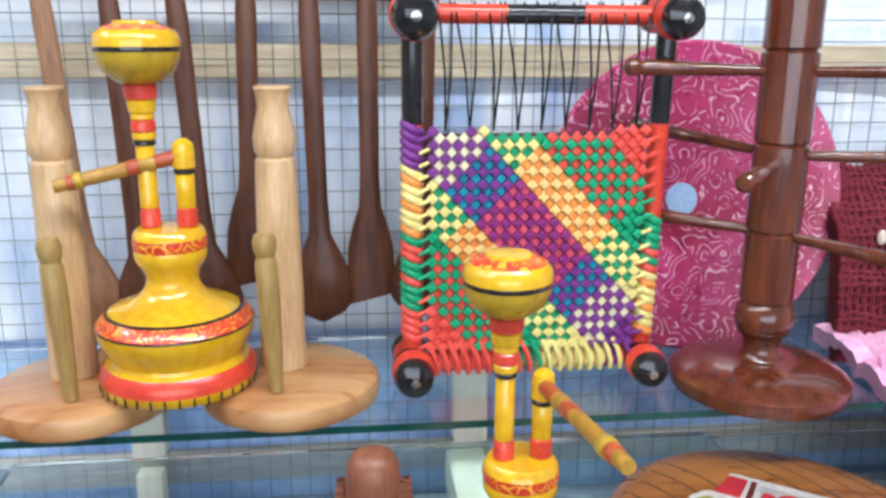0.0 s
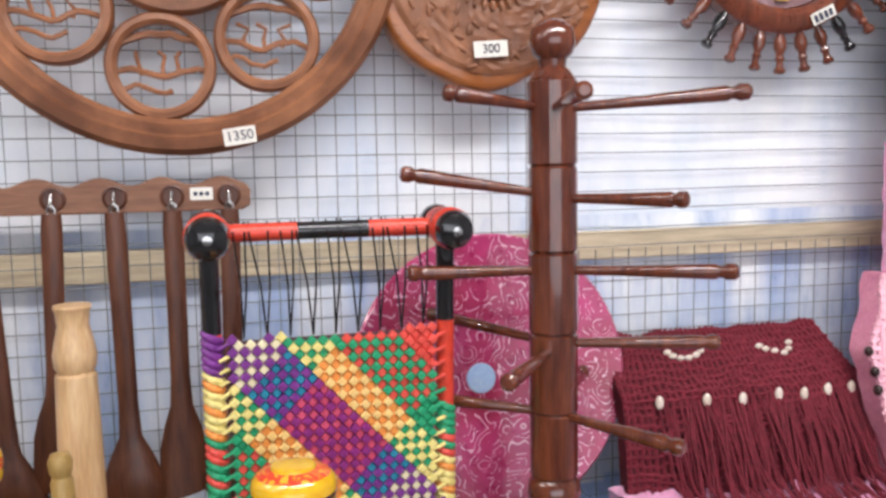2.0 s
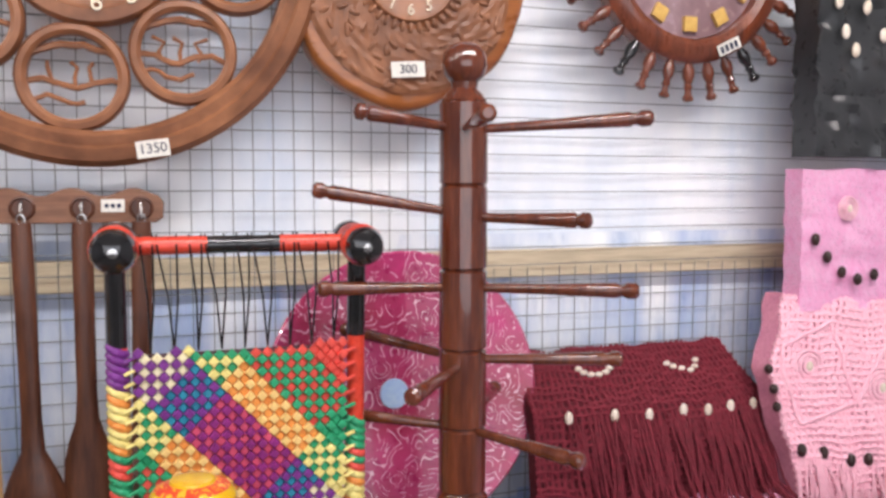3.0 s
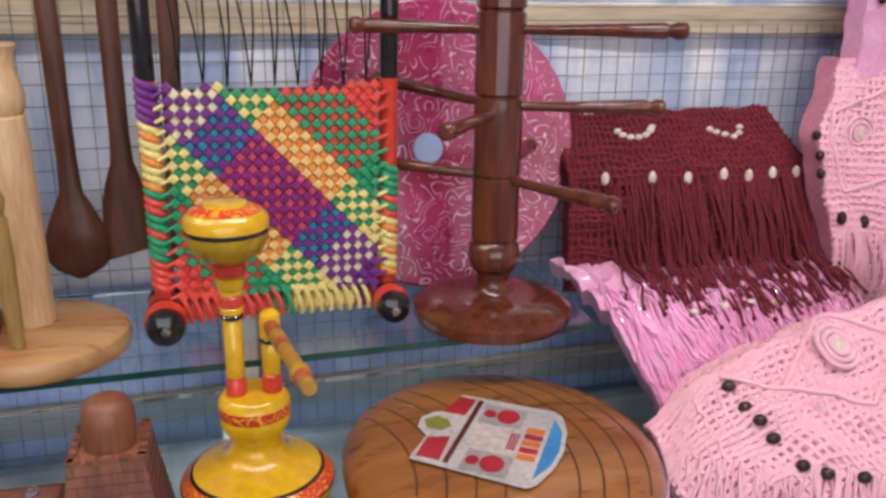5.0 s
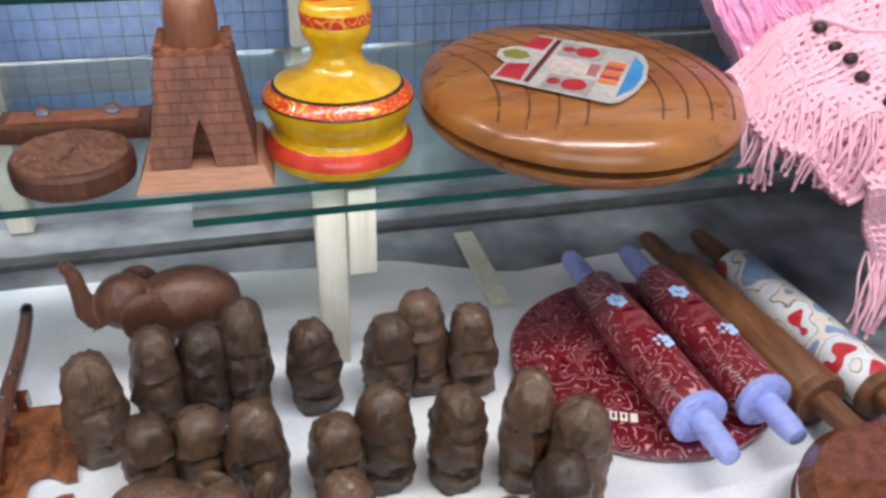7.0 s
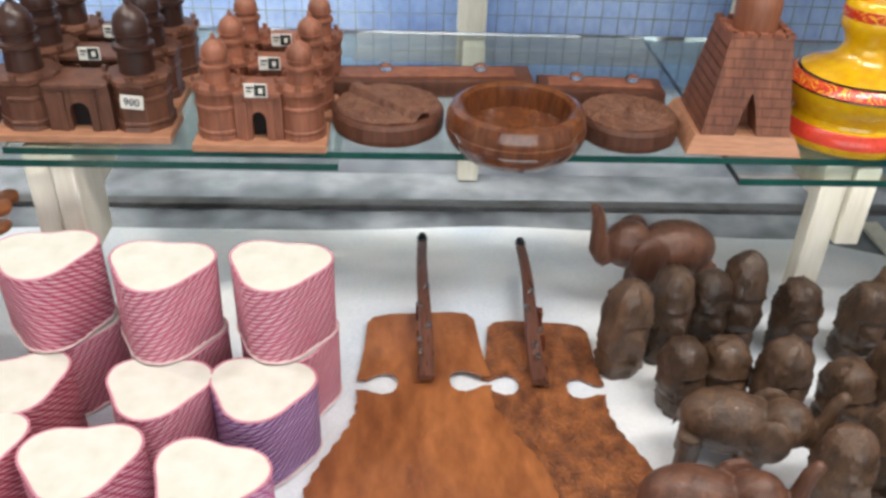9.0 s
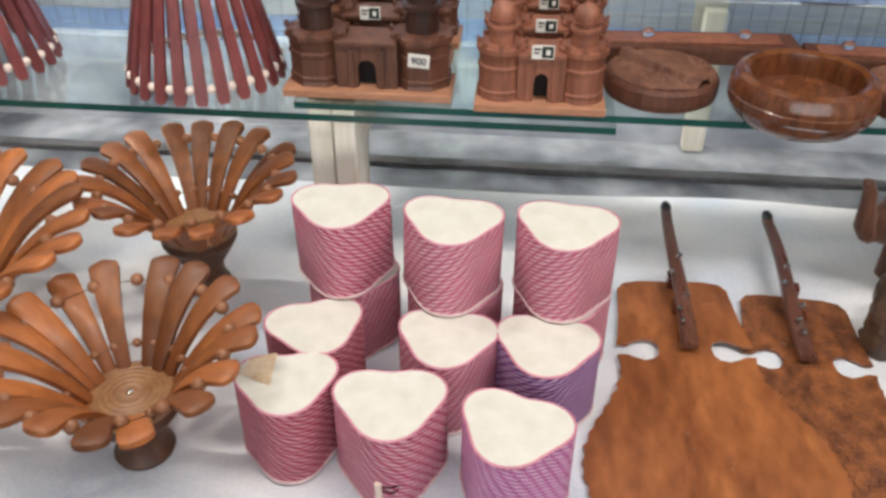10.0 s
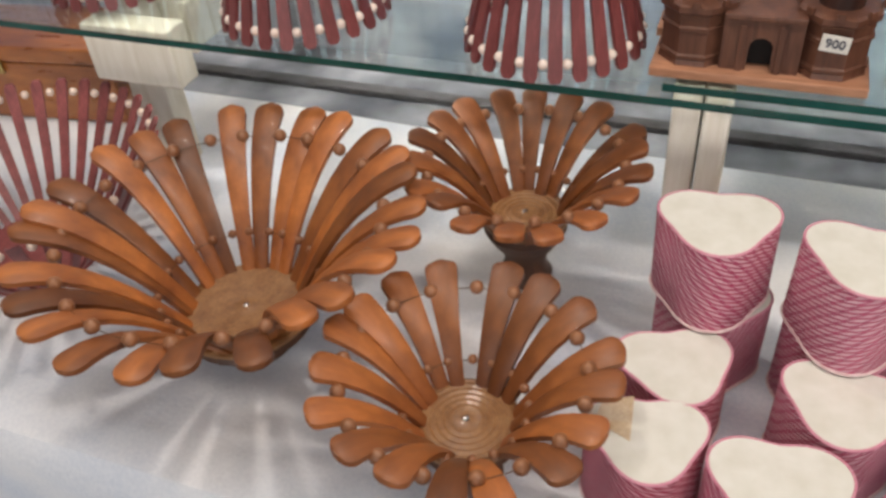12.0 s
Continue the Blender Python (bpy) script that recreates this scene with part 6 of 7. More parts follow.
def bust(x, y, h, rz, seed):
    """A plain carved head on a tapering block."""
    rnd = random.Random(seed)
    bm = bmesh.new()
    seg = 24
    rows = []
    k0 = rnd.uniform(1.0, 1.15)
    prof = [(0, 0.0185, 0.0172), (0.1, 0.0188, 0.0182), (0.2, 0.0182, 0.0186), (0.3, 0.0184, 0.019), (0.42, 0.0186, 0.0192), (0.55, 0.018, 0.0192), (0.68, 0.017, 0.0188), (0.8, 0.0157, 0.0176), (0.88, 0.0143, 0.0158), (0.94, 0.0112, 0.0122), (0.98, 0.0068, 0.0074), (1.0, 0.003, 0.003)]
    for s in np.linspace(0, 1, 34):
        w = k0 * np.interp(s, [p[0] for p in prof], [p[1] for p in prof])
        d = np.interp(s, [p[0] for p in prof], [p[2] for p in prof])
        ring = []
        for i in range(seg):
            a = 2 * math.pi * i / seg
            c, q = math.cos(a), math.sin(a)
            px = w * math.copysign(abs(c) ** 0.72, c)
            py = d * math.copysign(abs(q) ** 0.72, q)
            g = lambda m, v: math.exp(-((s - m) / v) ** 2)
            if q < -0.3:
                mid = max(0, 1 - abs(c) * 2.2)
                py -= 0.009 * g(0.44, 0.1) * mid + 0.003 * g(0.64, 0.02) - 0.0035 * g(0.575, 0.03) * (1 - mid) * max(0, 1 - abs(c)) + 0.004 * g(0.27, 0.02) * max(0, 1 - abs(c) * 1.4) - 0.003 * g(0.24, 0.01) + 0.004 * g(0.17, 0.035) * max(0, 1 - abs(c) * 1.3)
            if abs(c) > 0.9:
                px *= 1 + 0.16 * g(0.42, 0.13) - 0.06 * g(0.25, 0.02)
            if q > 0.2:
                py += 0.004 * g(0.62, 0.16) + 0.0014 * math.sin(i * 2.1 + s * 40)
            if 0.6 < s < 0.72 and q < 0.5:
                py += 0.0009 * math.sin(s * 150)
            px += 0.003 * noise.noise((s * 9, i * 0.8, seed)) + rnd.uniform(-0.0003, 0.0003)
            py += 0.003 * noise.noise((s * 9, i * 0.8, seed + 50)) + rnd.uniform(-0.0003, 0.0003)
            ring.append(bm.verts.new((px, py, h * s)))
        rows.append(ring)
    for a, b in zip(rows, rows[1:]):
        for i in range(seg):
            bm.faces.new((a[i], a[(i + 1) % seg], b[(i + 1) % seg], b[i]))
    bm.faces.new(rows[0])
    bm.faces.new(rows[-1])
    ob = part("carved_bust", bm, FIGURE, None, "", True)
    ob.matrix_basis = pose(x, y, T, rnd.uniform(-3, 5), rnd.uniform(-4, 4), rz)
    return tagged(ob, "dark carved wooden head figure among others on the counter", "carved figure", "carved wooden heads")


ROWS = [(-0.077, 0.442, 0.099, 25), (-0.031, 0.461, 0.1, 12), (0.004, 0.464, 0.092, 20), (0.035, 0.467, 0.11, 5), (0.094, 0.464, 0.084, 18), (0.154, 0.46, 0.085, 10), (0.189, 0.467, 0.098, 0), (0.229, 0.458, 0.088, -8),
        (-0.032, 0.39, 0.072, 20), (0.002, 0.39, 0.074, 10), (0.04, 0.369, 0.094, 14), (0.1, 0.365, 0.072, 8), (0.135, 0.367, 0.094, 20), (0.186, 0.355, 0.088, 15), (0.238, 0.343, 0.106, -10), (0.272, 0.318, 0.098, 12),
        (0.044, 0.26, 0.095, 30), (0.092, 0.293, 0.09, 12), (0.142, 0.248, 0.093, 25), (0.09, 0.222, 0.082, 5), (0.192, 0.246, 0.093, 8), (0.24, 0.28, 0.092, -5)]
for k, (x, y, h, rz) in enumerate(ROWS):
    bust(x, y, h, rz, k)


def elephant(x, y, s, rz, label, material=None):
    bm = bmesh.new()
    ball(bm, (0.012, 0, 0.055), 0.03, 20, (1.35, 0.85, 0.95))
    ball(bm, (-0.032, 0, 0.066), 0.0215, 16, (1.0, 0.85, 1.05))
    for lx, ly in ((-0.012, -0.014), (-0.012, 0.014), (0.038, -0.014), (0.038, 0.014)):
        rod(bm, (lx, ly, 0), (lx, ly, 0.045), 0, 0, 12, [(0, 0.0105), (0.15, 0.0098), (0.6, 0.0095), (1, 0.0125)])
    pts = [(-0.043, 0, 0.062), (-0.053, 0, 0.056), (-0.059, 0, 0.064), (-0.06, 0, 0.08), (-0.062, 0, 0.096), (-0.066, 0, 0.104)]
    for (a, b), r in zip(zip(pts, pts[1:]), (0.0095, 0.0085, 0.0075, 0.0065, 0.0055)):
        rod(bm, a, b, r, r * 0.92, 12)
        ball(bm, b, r * 0.93, 10)
    for sy in (-1, 1):
        ball(bm, (-0.02, sy * 0.021, 0.06), 0.019, 12, (0.95, 0.3, 1.2))
        rod(bm, (-0.046, sy * 0.008, 0.056), (-0.06, sy * 0.01, 0.05), 0.0022, 0.0008, 6)
    rod(bm, (0.05, 0, 0.06), (0.054, 0, 0.035), 0.0022, 0.0015, 6)
    bmesh.ops.scale(bm, vec=(s, s, s), verts=bm.verts)
    ob = part("carved_elephant", bm, material or FIGURE, None, "", True)
    rm = ob.modifiers.new("carved", "REMESH")
    rm.mode, rm.voxel_size, rm.use_smooth_shade = "VOXEL", 0.0015, True
    sm = ob.modifiers.new("rounded", "SMOOTH")
    sm.factor, sm.iterations = 0.6, 4
    ob.matrix_basis = pose(x, y, T, 0, 0, rz)
    return tagged(ob, label, "carved elephant", "carved wooden elephants")


RUDDY = wood("ruddy_figure_wood", (0.15, 0.064, 0.038), (0.08, 0.033, 0.02), 0.42, coat=0.1, bump=0.5)
elephant(-0.021, 0.545, 1.14, 10, "ruddy carved wooden elephant with a raised trunk", RUDDY)
elephant(-0.012, 0.312, 0.95, 160, "dark carved wooden elephant among the heads")
elephant(-0.062, 0.235, 0.95, 170, "ruddy carved wooden elephant beside the key board", RUDDY)

bm = bmesh.new()
ball(bm, (0, 0, 0.028), 0.012, 14, (1.6, 0.8, 0.9))
ball(bm, (-0.022, 0, 0.04), 0.007, 12, (1.5, 0.8, 0.9))
rod(bm, (-0.012, 0, 0.032), (-0.02, 0, 0.04), 0.006, 0.005, 10)
for lx, ly in ((-0.011, -0.005), (-0.011, 0.005), (0.012, -0.005), (0.012, 0.005)):
    rod(bm, (lx, ly, 0), (lx, ly, 0.022), 0.0028, 0.0035, 8)
zm = mat("black_white_stripes", (0.75, 0.73, 0.7), (0.75, 0.73, 0.7), 0.5)
n_, l_ = zm.node_tree.nodes, zm.node_tree.links
w_ = n_.new("ShaderNodeTexWave")
w_.inputs["Scale"].default_value, w_.inputs["Distortion"].default_value = 60, 2.0
t_ = n_.new("ShaderNodeTexCoord")
r_ = n_.new("ShaderNodeValToRGB")
r_.color_ramp.interpolation = "CONSTANT"
r_.color_ramp.elements[0].color, r_.color_ramp.elements[1].color, r_.color_ramp.elements[1].position = (0.015, 0.015, 0.015, 1), (0.75, 0.73, 0.7, 1), 0.5
l_.new(t_.outputs["Object"], w_.inputs["Vector"])
l_.new(w_.outputs["Fac"], r_.inputs["Fac"])
l_.new(r_.outputs["Color"], n_["Principled BSDF"].inputs["Base Color"])
ob = part("striped_figure", bm, zm, None, "small black and white striped animal figure", True)
ob.matrix_basis = pose(0.012, 0.235, T, 0, 0, 20)
tagged(ob, "", "toy animal")

# lacquered board and rolling pins
REDPAINT = swirl_mat("crimson_painted_lacquer", (0.18, 0.009, 0.02), (0.12, 0.006, 0.013), (0.6, 0.3, 0.32), scale=46, width=0.045)
PALEBLUE = mat("pale_blue_paint", (0.55, 0.6, 0.85), (0.4, 0.45, 0.75), 0.35, scale=150)
LAV = mat("lavender_lacquer", (0.28, 0.3, 0.7), (0.32, 0.38, 0.75), 0.3, scale=20, coat=0.4)
th = thing("rolling_board", "crimson lacquered round rolling board with painted scrolls", "rolling board", (0.389, 0.448, T))
part("board", lathe_bm([(0.114, 0), (0.121, 0.003), (0.122, 0.009), (0.119, 0.0125), (0.001, 0.013)], 80), REDPAINT, th, "", True)
tag = part("price_tag", slab_bm(-0.02, -0.008, 0, 0.02, 0.008, 0.0006), REDPAINT, th, "hand-painted white price marks")
tag.matrix_basis = pose(-0.056, -0.071, 0.0132, 0, 0, -22)
for k in range(4):
    part("mark", slab_bm(-0.0165 + 0.0085 * k, -0.005, 0.0007, -0.0105 + 0.0085 * k, 0.005, 0.0011), PAPER, tag)
    if k < 3:
        part("mark", slab_bm(-0.0146 + 0.0085 * k, -0.003, 0.0012, -0.0124 + 0.0085 * k, 0.003, 0.0014), INK, tag)


def rolling_pin(p, q, body, grip, group, label, knob=True):
    p, q = Vector(p), Vector(q)
    d = q - p
    th = thing("rolling_pin", label, "rolling pin", tuple(p), 0, group)
    q = d
    a, b = d * 0.22, d * 0.9
    part("grip", rod_bm((0, 0, 0), a, 0, 0, 20, [(0, 0.004), (0.03, 0.0085), (0.2, 0.0105), (1, 0.0112)]), grip, th, "", True)
    part("barrel", rod_bm(a, b, 0, 0, 32, [(0, 0.019), (0.02, 0.021), (0.5, 0.0238), (0.98, 0.0235), (1, 0.022)]), body, th, "", True)
    part("grip", rod_bm(b, b + d * 0.035, 0, 0, 28, [(0, 0.022), (0.2, 0.0245), (0.8, 0.0245), (1, 0.022)]), grip, th, "", True)
    if body is REDPAINT:
        # painted pale blue blossom on the barrel
        u = d.normalized()
        for f in (0.42, 0.66):
            c = d * f + Vector((-0.006 if f < 0.5 else 0.004, 0, 0.0233))
            bm = bmesh.new()
            for k in range(6):
                a = k * 1.05
                off = u * (0.0062 * math.cos(a)) + Vector((0.0062 * math.sin(a), 0, 0))
                ball(bm, tuple(c + off + Vector((0, 0, -0.0006))), 0.0034, 8, (1, 1.2, 0.3))
            ball(bm, tuple(c), 0.002, 8, (1, 1, 0.5))
            part("painted_flower", bm, PALEBLUE, th, "small pale blue painted flower", True)
    part("grip", rod_bm(b + d * 0.035, b + d * 0.2, 0, 0, 20, [(0, 0.0112), (0.7, 0.0105), (0.95, 0.008), (1, 0.003)]), grip, th, "", True)


zp = T + 0.0385
rolling_pin((0.365, 0.583, zp), (0.381, 0.318, zp), REDPAINT, LAV, "rolling pins", "crimson lacquered rolling pin with lavender ends")
rolling_pin((0.427, 0.580, zp), (0.443, 0.325, zp), REDPAINT, LAV, "rolling pins", "crimson lacquered rolling pin with lavender ends on the board")
PINW = wood("brown_rolling_pin_wood", (0.2, 0.085, 0.035), (0.11, 0.04, 0.017), 0.45, stretch=(1, 0.15, 1))
th = thing("bangle", "white bangle leaning between the rolling pins", "bangle", (0.474, 0.448, T + 0.019), 12, tilt=(72, 0))
bm = bmesh.new()
tube(bm, [(0.0175 * math.cos(a), 0.0175 * math.sin(a), 0) for a in np.linspace(0, 2 * math.pi, 33)], 0.0022, 8)
part("ring", bm, PAPER, th, "", True)
# narrow whitish strip on the counter behind the rolling board
th = thing("wooden_strip", "narrow pale strip lying on the counter", "wood strip", (0.289, 0.634, T), 1)
part("strip", slab_bm(-0.011, -0.07, 0, 0.011, 0.07, 0.006, 0.001), WHITEPOST, th)
zp = T + 0.0255
rolling_pin((0.472, 0.622, zp), (0.503, 0.327, zp), PINW, PINW, "rolling pins", "plain brown wooden rolling pin")
PRINT = mat("printed_wrap_paper", (0.66, 0.69, 0.73), (0.5, 0.03, 0.04), 0.3, scale=31, detail=0.8, coat=0.3)
ramp = [k for k in PRINT.node_tree.nodes if k.bl_idname == "ShaderNodeValToRGB"][0].color_ramp
ramp.interpolation = "CONSTANT"
ramp.elements[0].position, ramp.elements[1].position = 0.0, 0.40
for p_, c_ in ((0.47, (0.7, 0.72, 0.74)), (0.53, (0.2, 0.17, 0.15)), (0.545, (0.72, 0.66, 0.62)), (0.62, (0.22, 0.33, 0.5))):
    ramp.elements.new(p_).color = (*c_, 1)
rolling_pin((0.531, 0.617, zp), (0.558, 0.32, zp), PRINT, PINW, "rolling pins", "brown rolling pin wrapped in red and white printed paper")
th = thing("round_box", "dark round wooden box at the front of the counter", "wooden box", (0.49, 0.205, T))
part("body", lathe_bm([(0.08, 0), (0.09, 0.01), (0.095, 0.03), (0.092, 0.034)], 56), BOWLW, th, "", True)
part("lid", lathe_bm([(0.093, 0.0345), (0.094, 0.046), (0.085, 0.056), (0.04, 0.061), (0.001, 0.062)], 56), BOWLW, th, "", True)

# ---- knotted and crocheted bags ----


def crochet_mat(name, c1, c2, size=150.0, rough=0.85):
    m = mat(name, c1, c2, rough, scale=18)
    n, l = m.node_tree.nodes, m.node_tree.links
    b = n["Principled BSDF"]
    tc = n.new("ShaderNodeTexCoord")
    mp = n.new("ShaderNodeMapping")
    mp.inputs["Rotation"].default_value = (0.2, 0.5, 0.6)
    l.new(tc.outputs["Object"], mp.inputs["Vector"])
    vo = n.new("ShaderNodeTexVoronoi")
    vo.inputs["Scale"].default_value, vo.inputs["Randomness"].default_value = size * 0.75, 0.25
    l.new(mp.outputs["Vector"], vo.inputs["Vector"])
    # base colour lowered in the stitch holes, painting in their shade
    hole = n.new("ShaderNodeMapRange")
    hole.inputs["From Min"].default_value, hole.inputs["From Max"].default_value = 0.12, 0.3
    hole.inputs["To Min"].default_value, hole.inputs["To Max"].default_value = 0.62, 1.0
    l.new(vo.outputs["Distance"], hole.inputs["Value"])
    ply = n.new("ShaderNodeTexNoise")
    ply.inputs["Scale"].default_value, ply.inputs["Detail"].default_value = size * 2.2, 2.0
    l.new(mp.outputs["Vector"], ply.inputs["Vector"])
    hs = n.new("ShaderNodeHueSaturation")
    l.new(b.inputs["Base Color"].links[0].from_socket, hs.inputs["Color"])
    l.new(hole.outputs["Result"], hs.inputs["Value"])
    l.new(hs.outputs["Color"], b.inputs["Base Color"])
    both = n.new("ShaderNodeMath")
    both.operation, both.inputs[1].default_value = "MULTIPLY_ADD", 0.5
    l.new(ply.outputs["Fac"], both.inputs[0])
    l.new(hole.outputs["Result"], both.inputs[2])
    bp = n.new("ShaderNodeBump")
    bp.inputs["Strength"].default_value, bp.inputs["Distance"].default_value = 0.9, 0.003
    l.new(both.outputs[0], bp.inputs["Height"])
    l.new(bp.outputs["Normal"], b.inputs["Normal"])
    return m


MAROON = mat("maroon_knotted_cord", (0.21, 0.016, 0.032), (0.14, 0.009, 0.02), 0.85, scale=120, bump=0.5)
MAROON_S = mat("maroon_fringe_cord", (0.21, 0.016, 0.032), (0.12, 0.008, 0.017), 0.8, scale=150, bump=0.4)
PINK = mat("pale_pink_knotted_cord", (0.9, 0.53, 0.62), (0.85, 0.44, 0.54), 0.85, scale=120, bump=0.5)
# PINK_IN and MAROON_IN: cord colours darkened to paint the shade between cords
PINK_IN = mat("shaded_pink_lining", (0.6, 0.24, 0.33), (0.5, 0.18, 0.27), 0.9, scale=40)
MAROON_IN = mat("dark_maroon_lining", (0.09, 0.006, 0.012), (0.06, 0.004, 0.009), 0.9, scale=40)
PINK_S = mat("pale_pink_fringe_cord", (0.9, 0.55, 0.64), (0.85, 0.46, 0.56), 0.8, scale=150, bump=0.4)
HOT = crochet_mat("bright_pink_crochet", (0.94, 0.5, 0.72), (0.9, 0.38, 0.62), 300, 0.3)
HOT.node_tree.nodes["Principled BSDF"].inputs["Coat Weight"].default_value = 0.6
STRAND = mat("glossy_pink_strand", (0.95, 0.5, 0.74), (0.9, 0.36, 0.64), 0.22, scale=90, coat=0.8)
BLACKCLOTH = mat("black_bag_cloth", (0.022, 0.024, 0.026), (0.04, 0.042, 0.045), 0.3, scale=12, bump=0.2)
DARKBEAD = mat("dark_brown_bead", (0.035, 0.015, 0.012), (0.02, 0.01, 0.008), 0.3)
SHELL = mat("cowrie_shell", (0.8, 0.74, 0.64), (0.68, 0.58, 0.46), 0.3)


def fabric(fn, nu, nv, back):
    """A padded cloth: front surface fn(u, v), closed with a second sheet set back."""
    bm = bmesh.new()
    F = [[bm.verts.new(fn(i / nu, j / nv)) for i in range(nu + 1)] for j in range(nv + 1)]
    B_ = [[bm.verts.new(Vector(fn(i / nu, j / nv)) + Vector(back)) for i in range(nu + 1)] for j in range(nv + 1)]
    for G in (F, B_):
        for j in range(nv):
            for i in range(nu):
                bm.faces.new((G[j][i], G[j][i + 1], G[j + 1][i + 1], G[j + 1][i]))
    for j in range(nv):
        for i in (0, nu):
            bm.faces.new((F[j][i], F[j + 1][i], B_[j + 1][i], B_[j][i]))
    for i in range(nu):
        for j in (0, nv):
            bm.faces.new((F[j][i], F[j][i + 1], B_[j][i + 1], B_[j][i]))
    return bm


def fringe(starts, length, sway, seed, r=0.0011, out=(0, -0.012, 0), rest=None):
    rnd = random.Random(seed)
    bm = bmesh.new()
    for p in starts:
        p = Vector(p)
        L = length * rnd.uniform(0.72, 1.12)
        dx, dy = rnd.uniform(-sway, sway), rnd.uniform(-sway, sway) * 0.4
        pts = []
        for s in np.linspace(0, 1, 8):
            pts.append(p + Vector(out) * math.sin(s * 2.2) + Vector((dx * s + 0.004 * math.sin(s * 5 + dx * 900), dy * s, -L * s)))
        if rest:
            pts = [rest(q) for q in pts]
        tube(bm, pts, r * rnd.uniform(0.8, 1.15), 5)
        if rnd.random() < 0.5:
            ball(bm, pts[-1], r * 1.7, 6)
    return bm


def net(fn, rows, cols, r, lift, seed):
    """Knotted cords laid over a cloth in rows and columns, with small gaps between them."""
    bm = bmesh.new()
    rnd = random.Random(seed)
    for k in range(rows):
        v = (k + 0.5) / rows
        tube(bm, [Vector(fn(u, min(1, max(0, v + 0.12 / rows * math.sin(u * cols * 3.1416 + k))))) + Vector(lift) for u in np.linspace(0, 1, cols + 1)], r * rnd.uniform(0.9, 1.1), 5)
    for k in range(cols):
        u = (k + 0.5) / cols
        tube(bm, [Vector(fn(min(1, max(0, u + 0.15 / cols * math.sin(v * rows * 3.1416 + k))), v)) + Vector(lift) for v in np.linspace(0, 1, rows + 1)], r * rnd.uniform(0.85, 1.1), 5)
    return bm


def motif(parent, c, r, material, tilt, name="ring_motif", rings=3, centre=None):
    for k in range(rings):
        bm = bmesh.new()
        q = r * (1 - 0.3 * k)
        tube(bm, [(q * math.cos(a), q * math.sin(a), 0.001 * k) for a in np.linspace(0, 2 * math.pi, 25)], r * 0.13, 6)
        o = part(name, bm, material, parent, "", True)
        o.matrix_basis = Matrix.Translation(c) @ tilt
    if centre:
        bm = bmesh.new()
        ball(bm, (0, 0, 0.002), r * 0.3, 10, (1, 1.3, 0.6))
        o = part("centre_bead", bm, centre, parent, "", True)
        o.matrix_basis = Matrix.Translation(c) @ tilt


def beads(parent, pts, r, material, name="bead", scale=(0.75, 0.75, 1.15)):
    for p in pts:
        bm = bmesh.new()
        ball(bm, p, r, 12, (1, 1, 1))
        for v in bm.verts:
            v.co = Vector(p) + Vector((v.co - Vector(p))[k] * scale[k] for k in range(3))
        part(name, bm, material, parent, "", True)


def wob(u, v, s, amp):
    return amp * noise.noise((u * 5, v * 5, s))


# bright pink bag in clear wrap, lying under the others on the lower shelf
th = thing("wrapped_bag", "bright pink crocheted bag in shiny clear wrap", "bag", (0, 0, 0))


def hot(u, v):
    x = 0.47 + 0.34 * u + 0.055 * v * (1 - u)
    return (x, 0.76 - 0.19 * v + wob(u, v, 2, 0.01), 1.222 - 0.012 * u - 0.125 * v + 0.03 * math.sin(v * math.pi) + wob(u * 3, v * 3, 5, 0.012) + wob(u * 1.2, v * 9, 8, 0.004))


part("body", fabric(hot, 46, 30, (0.012, 0.02, -0.024)), HOT, th, "", True)
beads(th, [Vector(hot(0.2 + 0.11 * k, 0.5)) + Vector((0, -0.004, 0.004)) for k in range(6)], 0.0048, SHELL, "shell", (1.2, 0.8, 0.8))
rnd = random.Random(31)
bm = bmesh.new()
for k in range(210):
    u0, v0 = 0.04 + 0.92 * rnd.random(), 0.3 + 0.25 * rnd.random()
    L, du, ph = rnd.uniform(0.25, 0.5), rnd.uniform(-0.07, 0.07), rnd.uniform(0, 6)
    tube(bm, [Vector(hot(min(0.99, max(0.01, u0 + du * q + 0.012 * math.sin(q * 6 + ph))), min(0.99, v0 + L * q))) + Vector((0, -0.0025, 0.003 + 0.003 * math.sin(q * 9 + ph))) for q in np.linspace(0, 1, 9)], 0.0015, 5)
tagged(part("fringe", bm, STRAND, th, "glossy bright pink strands under the wrap", True), "", "", "", "stuff")
th2 = thing("clear_wrap_corner", "crumpled corner of clear plastic wrap", "plastic wrap", (0, 0, 0))
bm = bmesh.new()
G = [[bm.verts.new((0.47 + 0.07 * i / 9 + 0.006 * noise.noise((i, j, 1)), 0.60 - 0.07 * j / 7, 1.079 + 0.014 * abs(noise.noise((i * 0.8, j * 0.8, 3))) + 0.012 * i / 9)) for i in range(10)] for j in range(8)]
for j in range(7):
    for i in range(9):
        bm.faces.new((G[j][i], G[j][i + 1], G[j + 1][i + 1], G[j + 1][i]))
o = part("wrap", bm, MATS["clear_wrap"], th2)
o.visible_shadow = False

def on_hot(p):
    """Where a hanging cord comes to rest on the bright pink bag."""
    for _ in range(4):
        v = (0.76 - p.y) / 0.19
        if not -0.1 < v < 1.0:
            return p
        u = (p.x - 0.47 - 0.055 * v) / (0.34 - 0.055 * v)
        top = hot(min(1, max(0, u)), max(0, v))[2] + 0.007
        if p.z >= top:
            return p
        p = Vector((p.x, p.y - (top - p.z) * 0.5, p.z + (top - p.z) * 0.6))
    return Vector((p.x, p.y, max(p.z, top)))


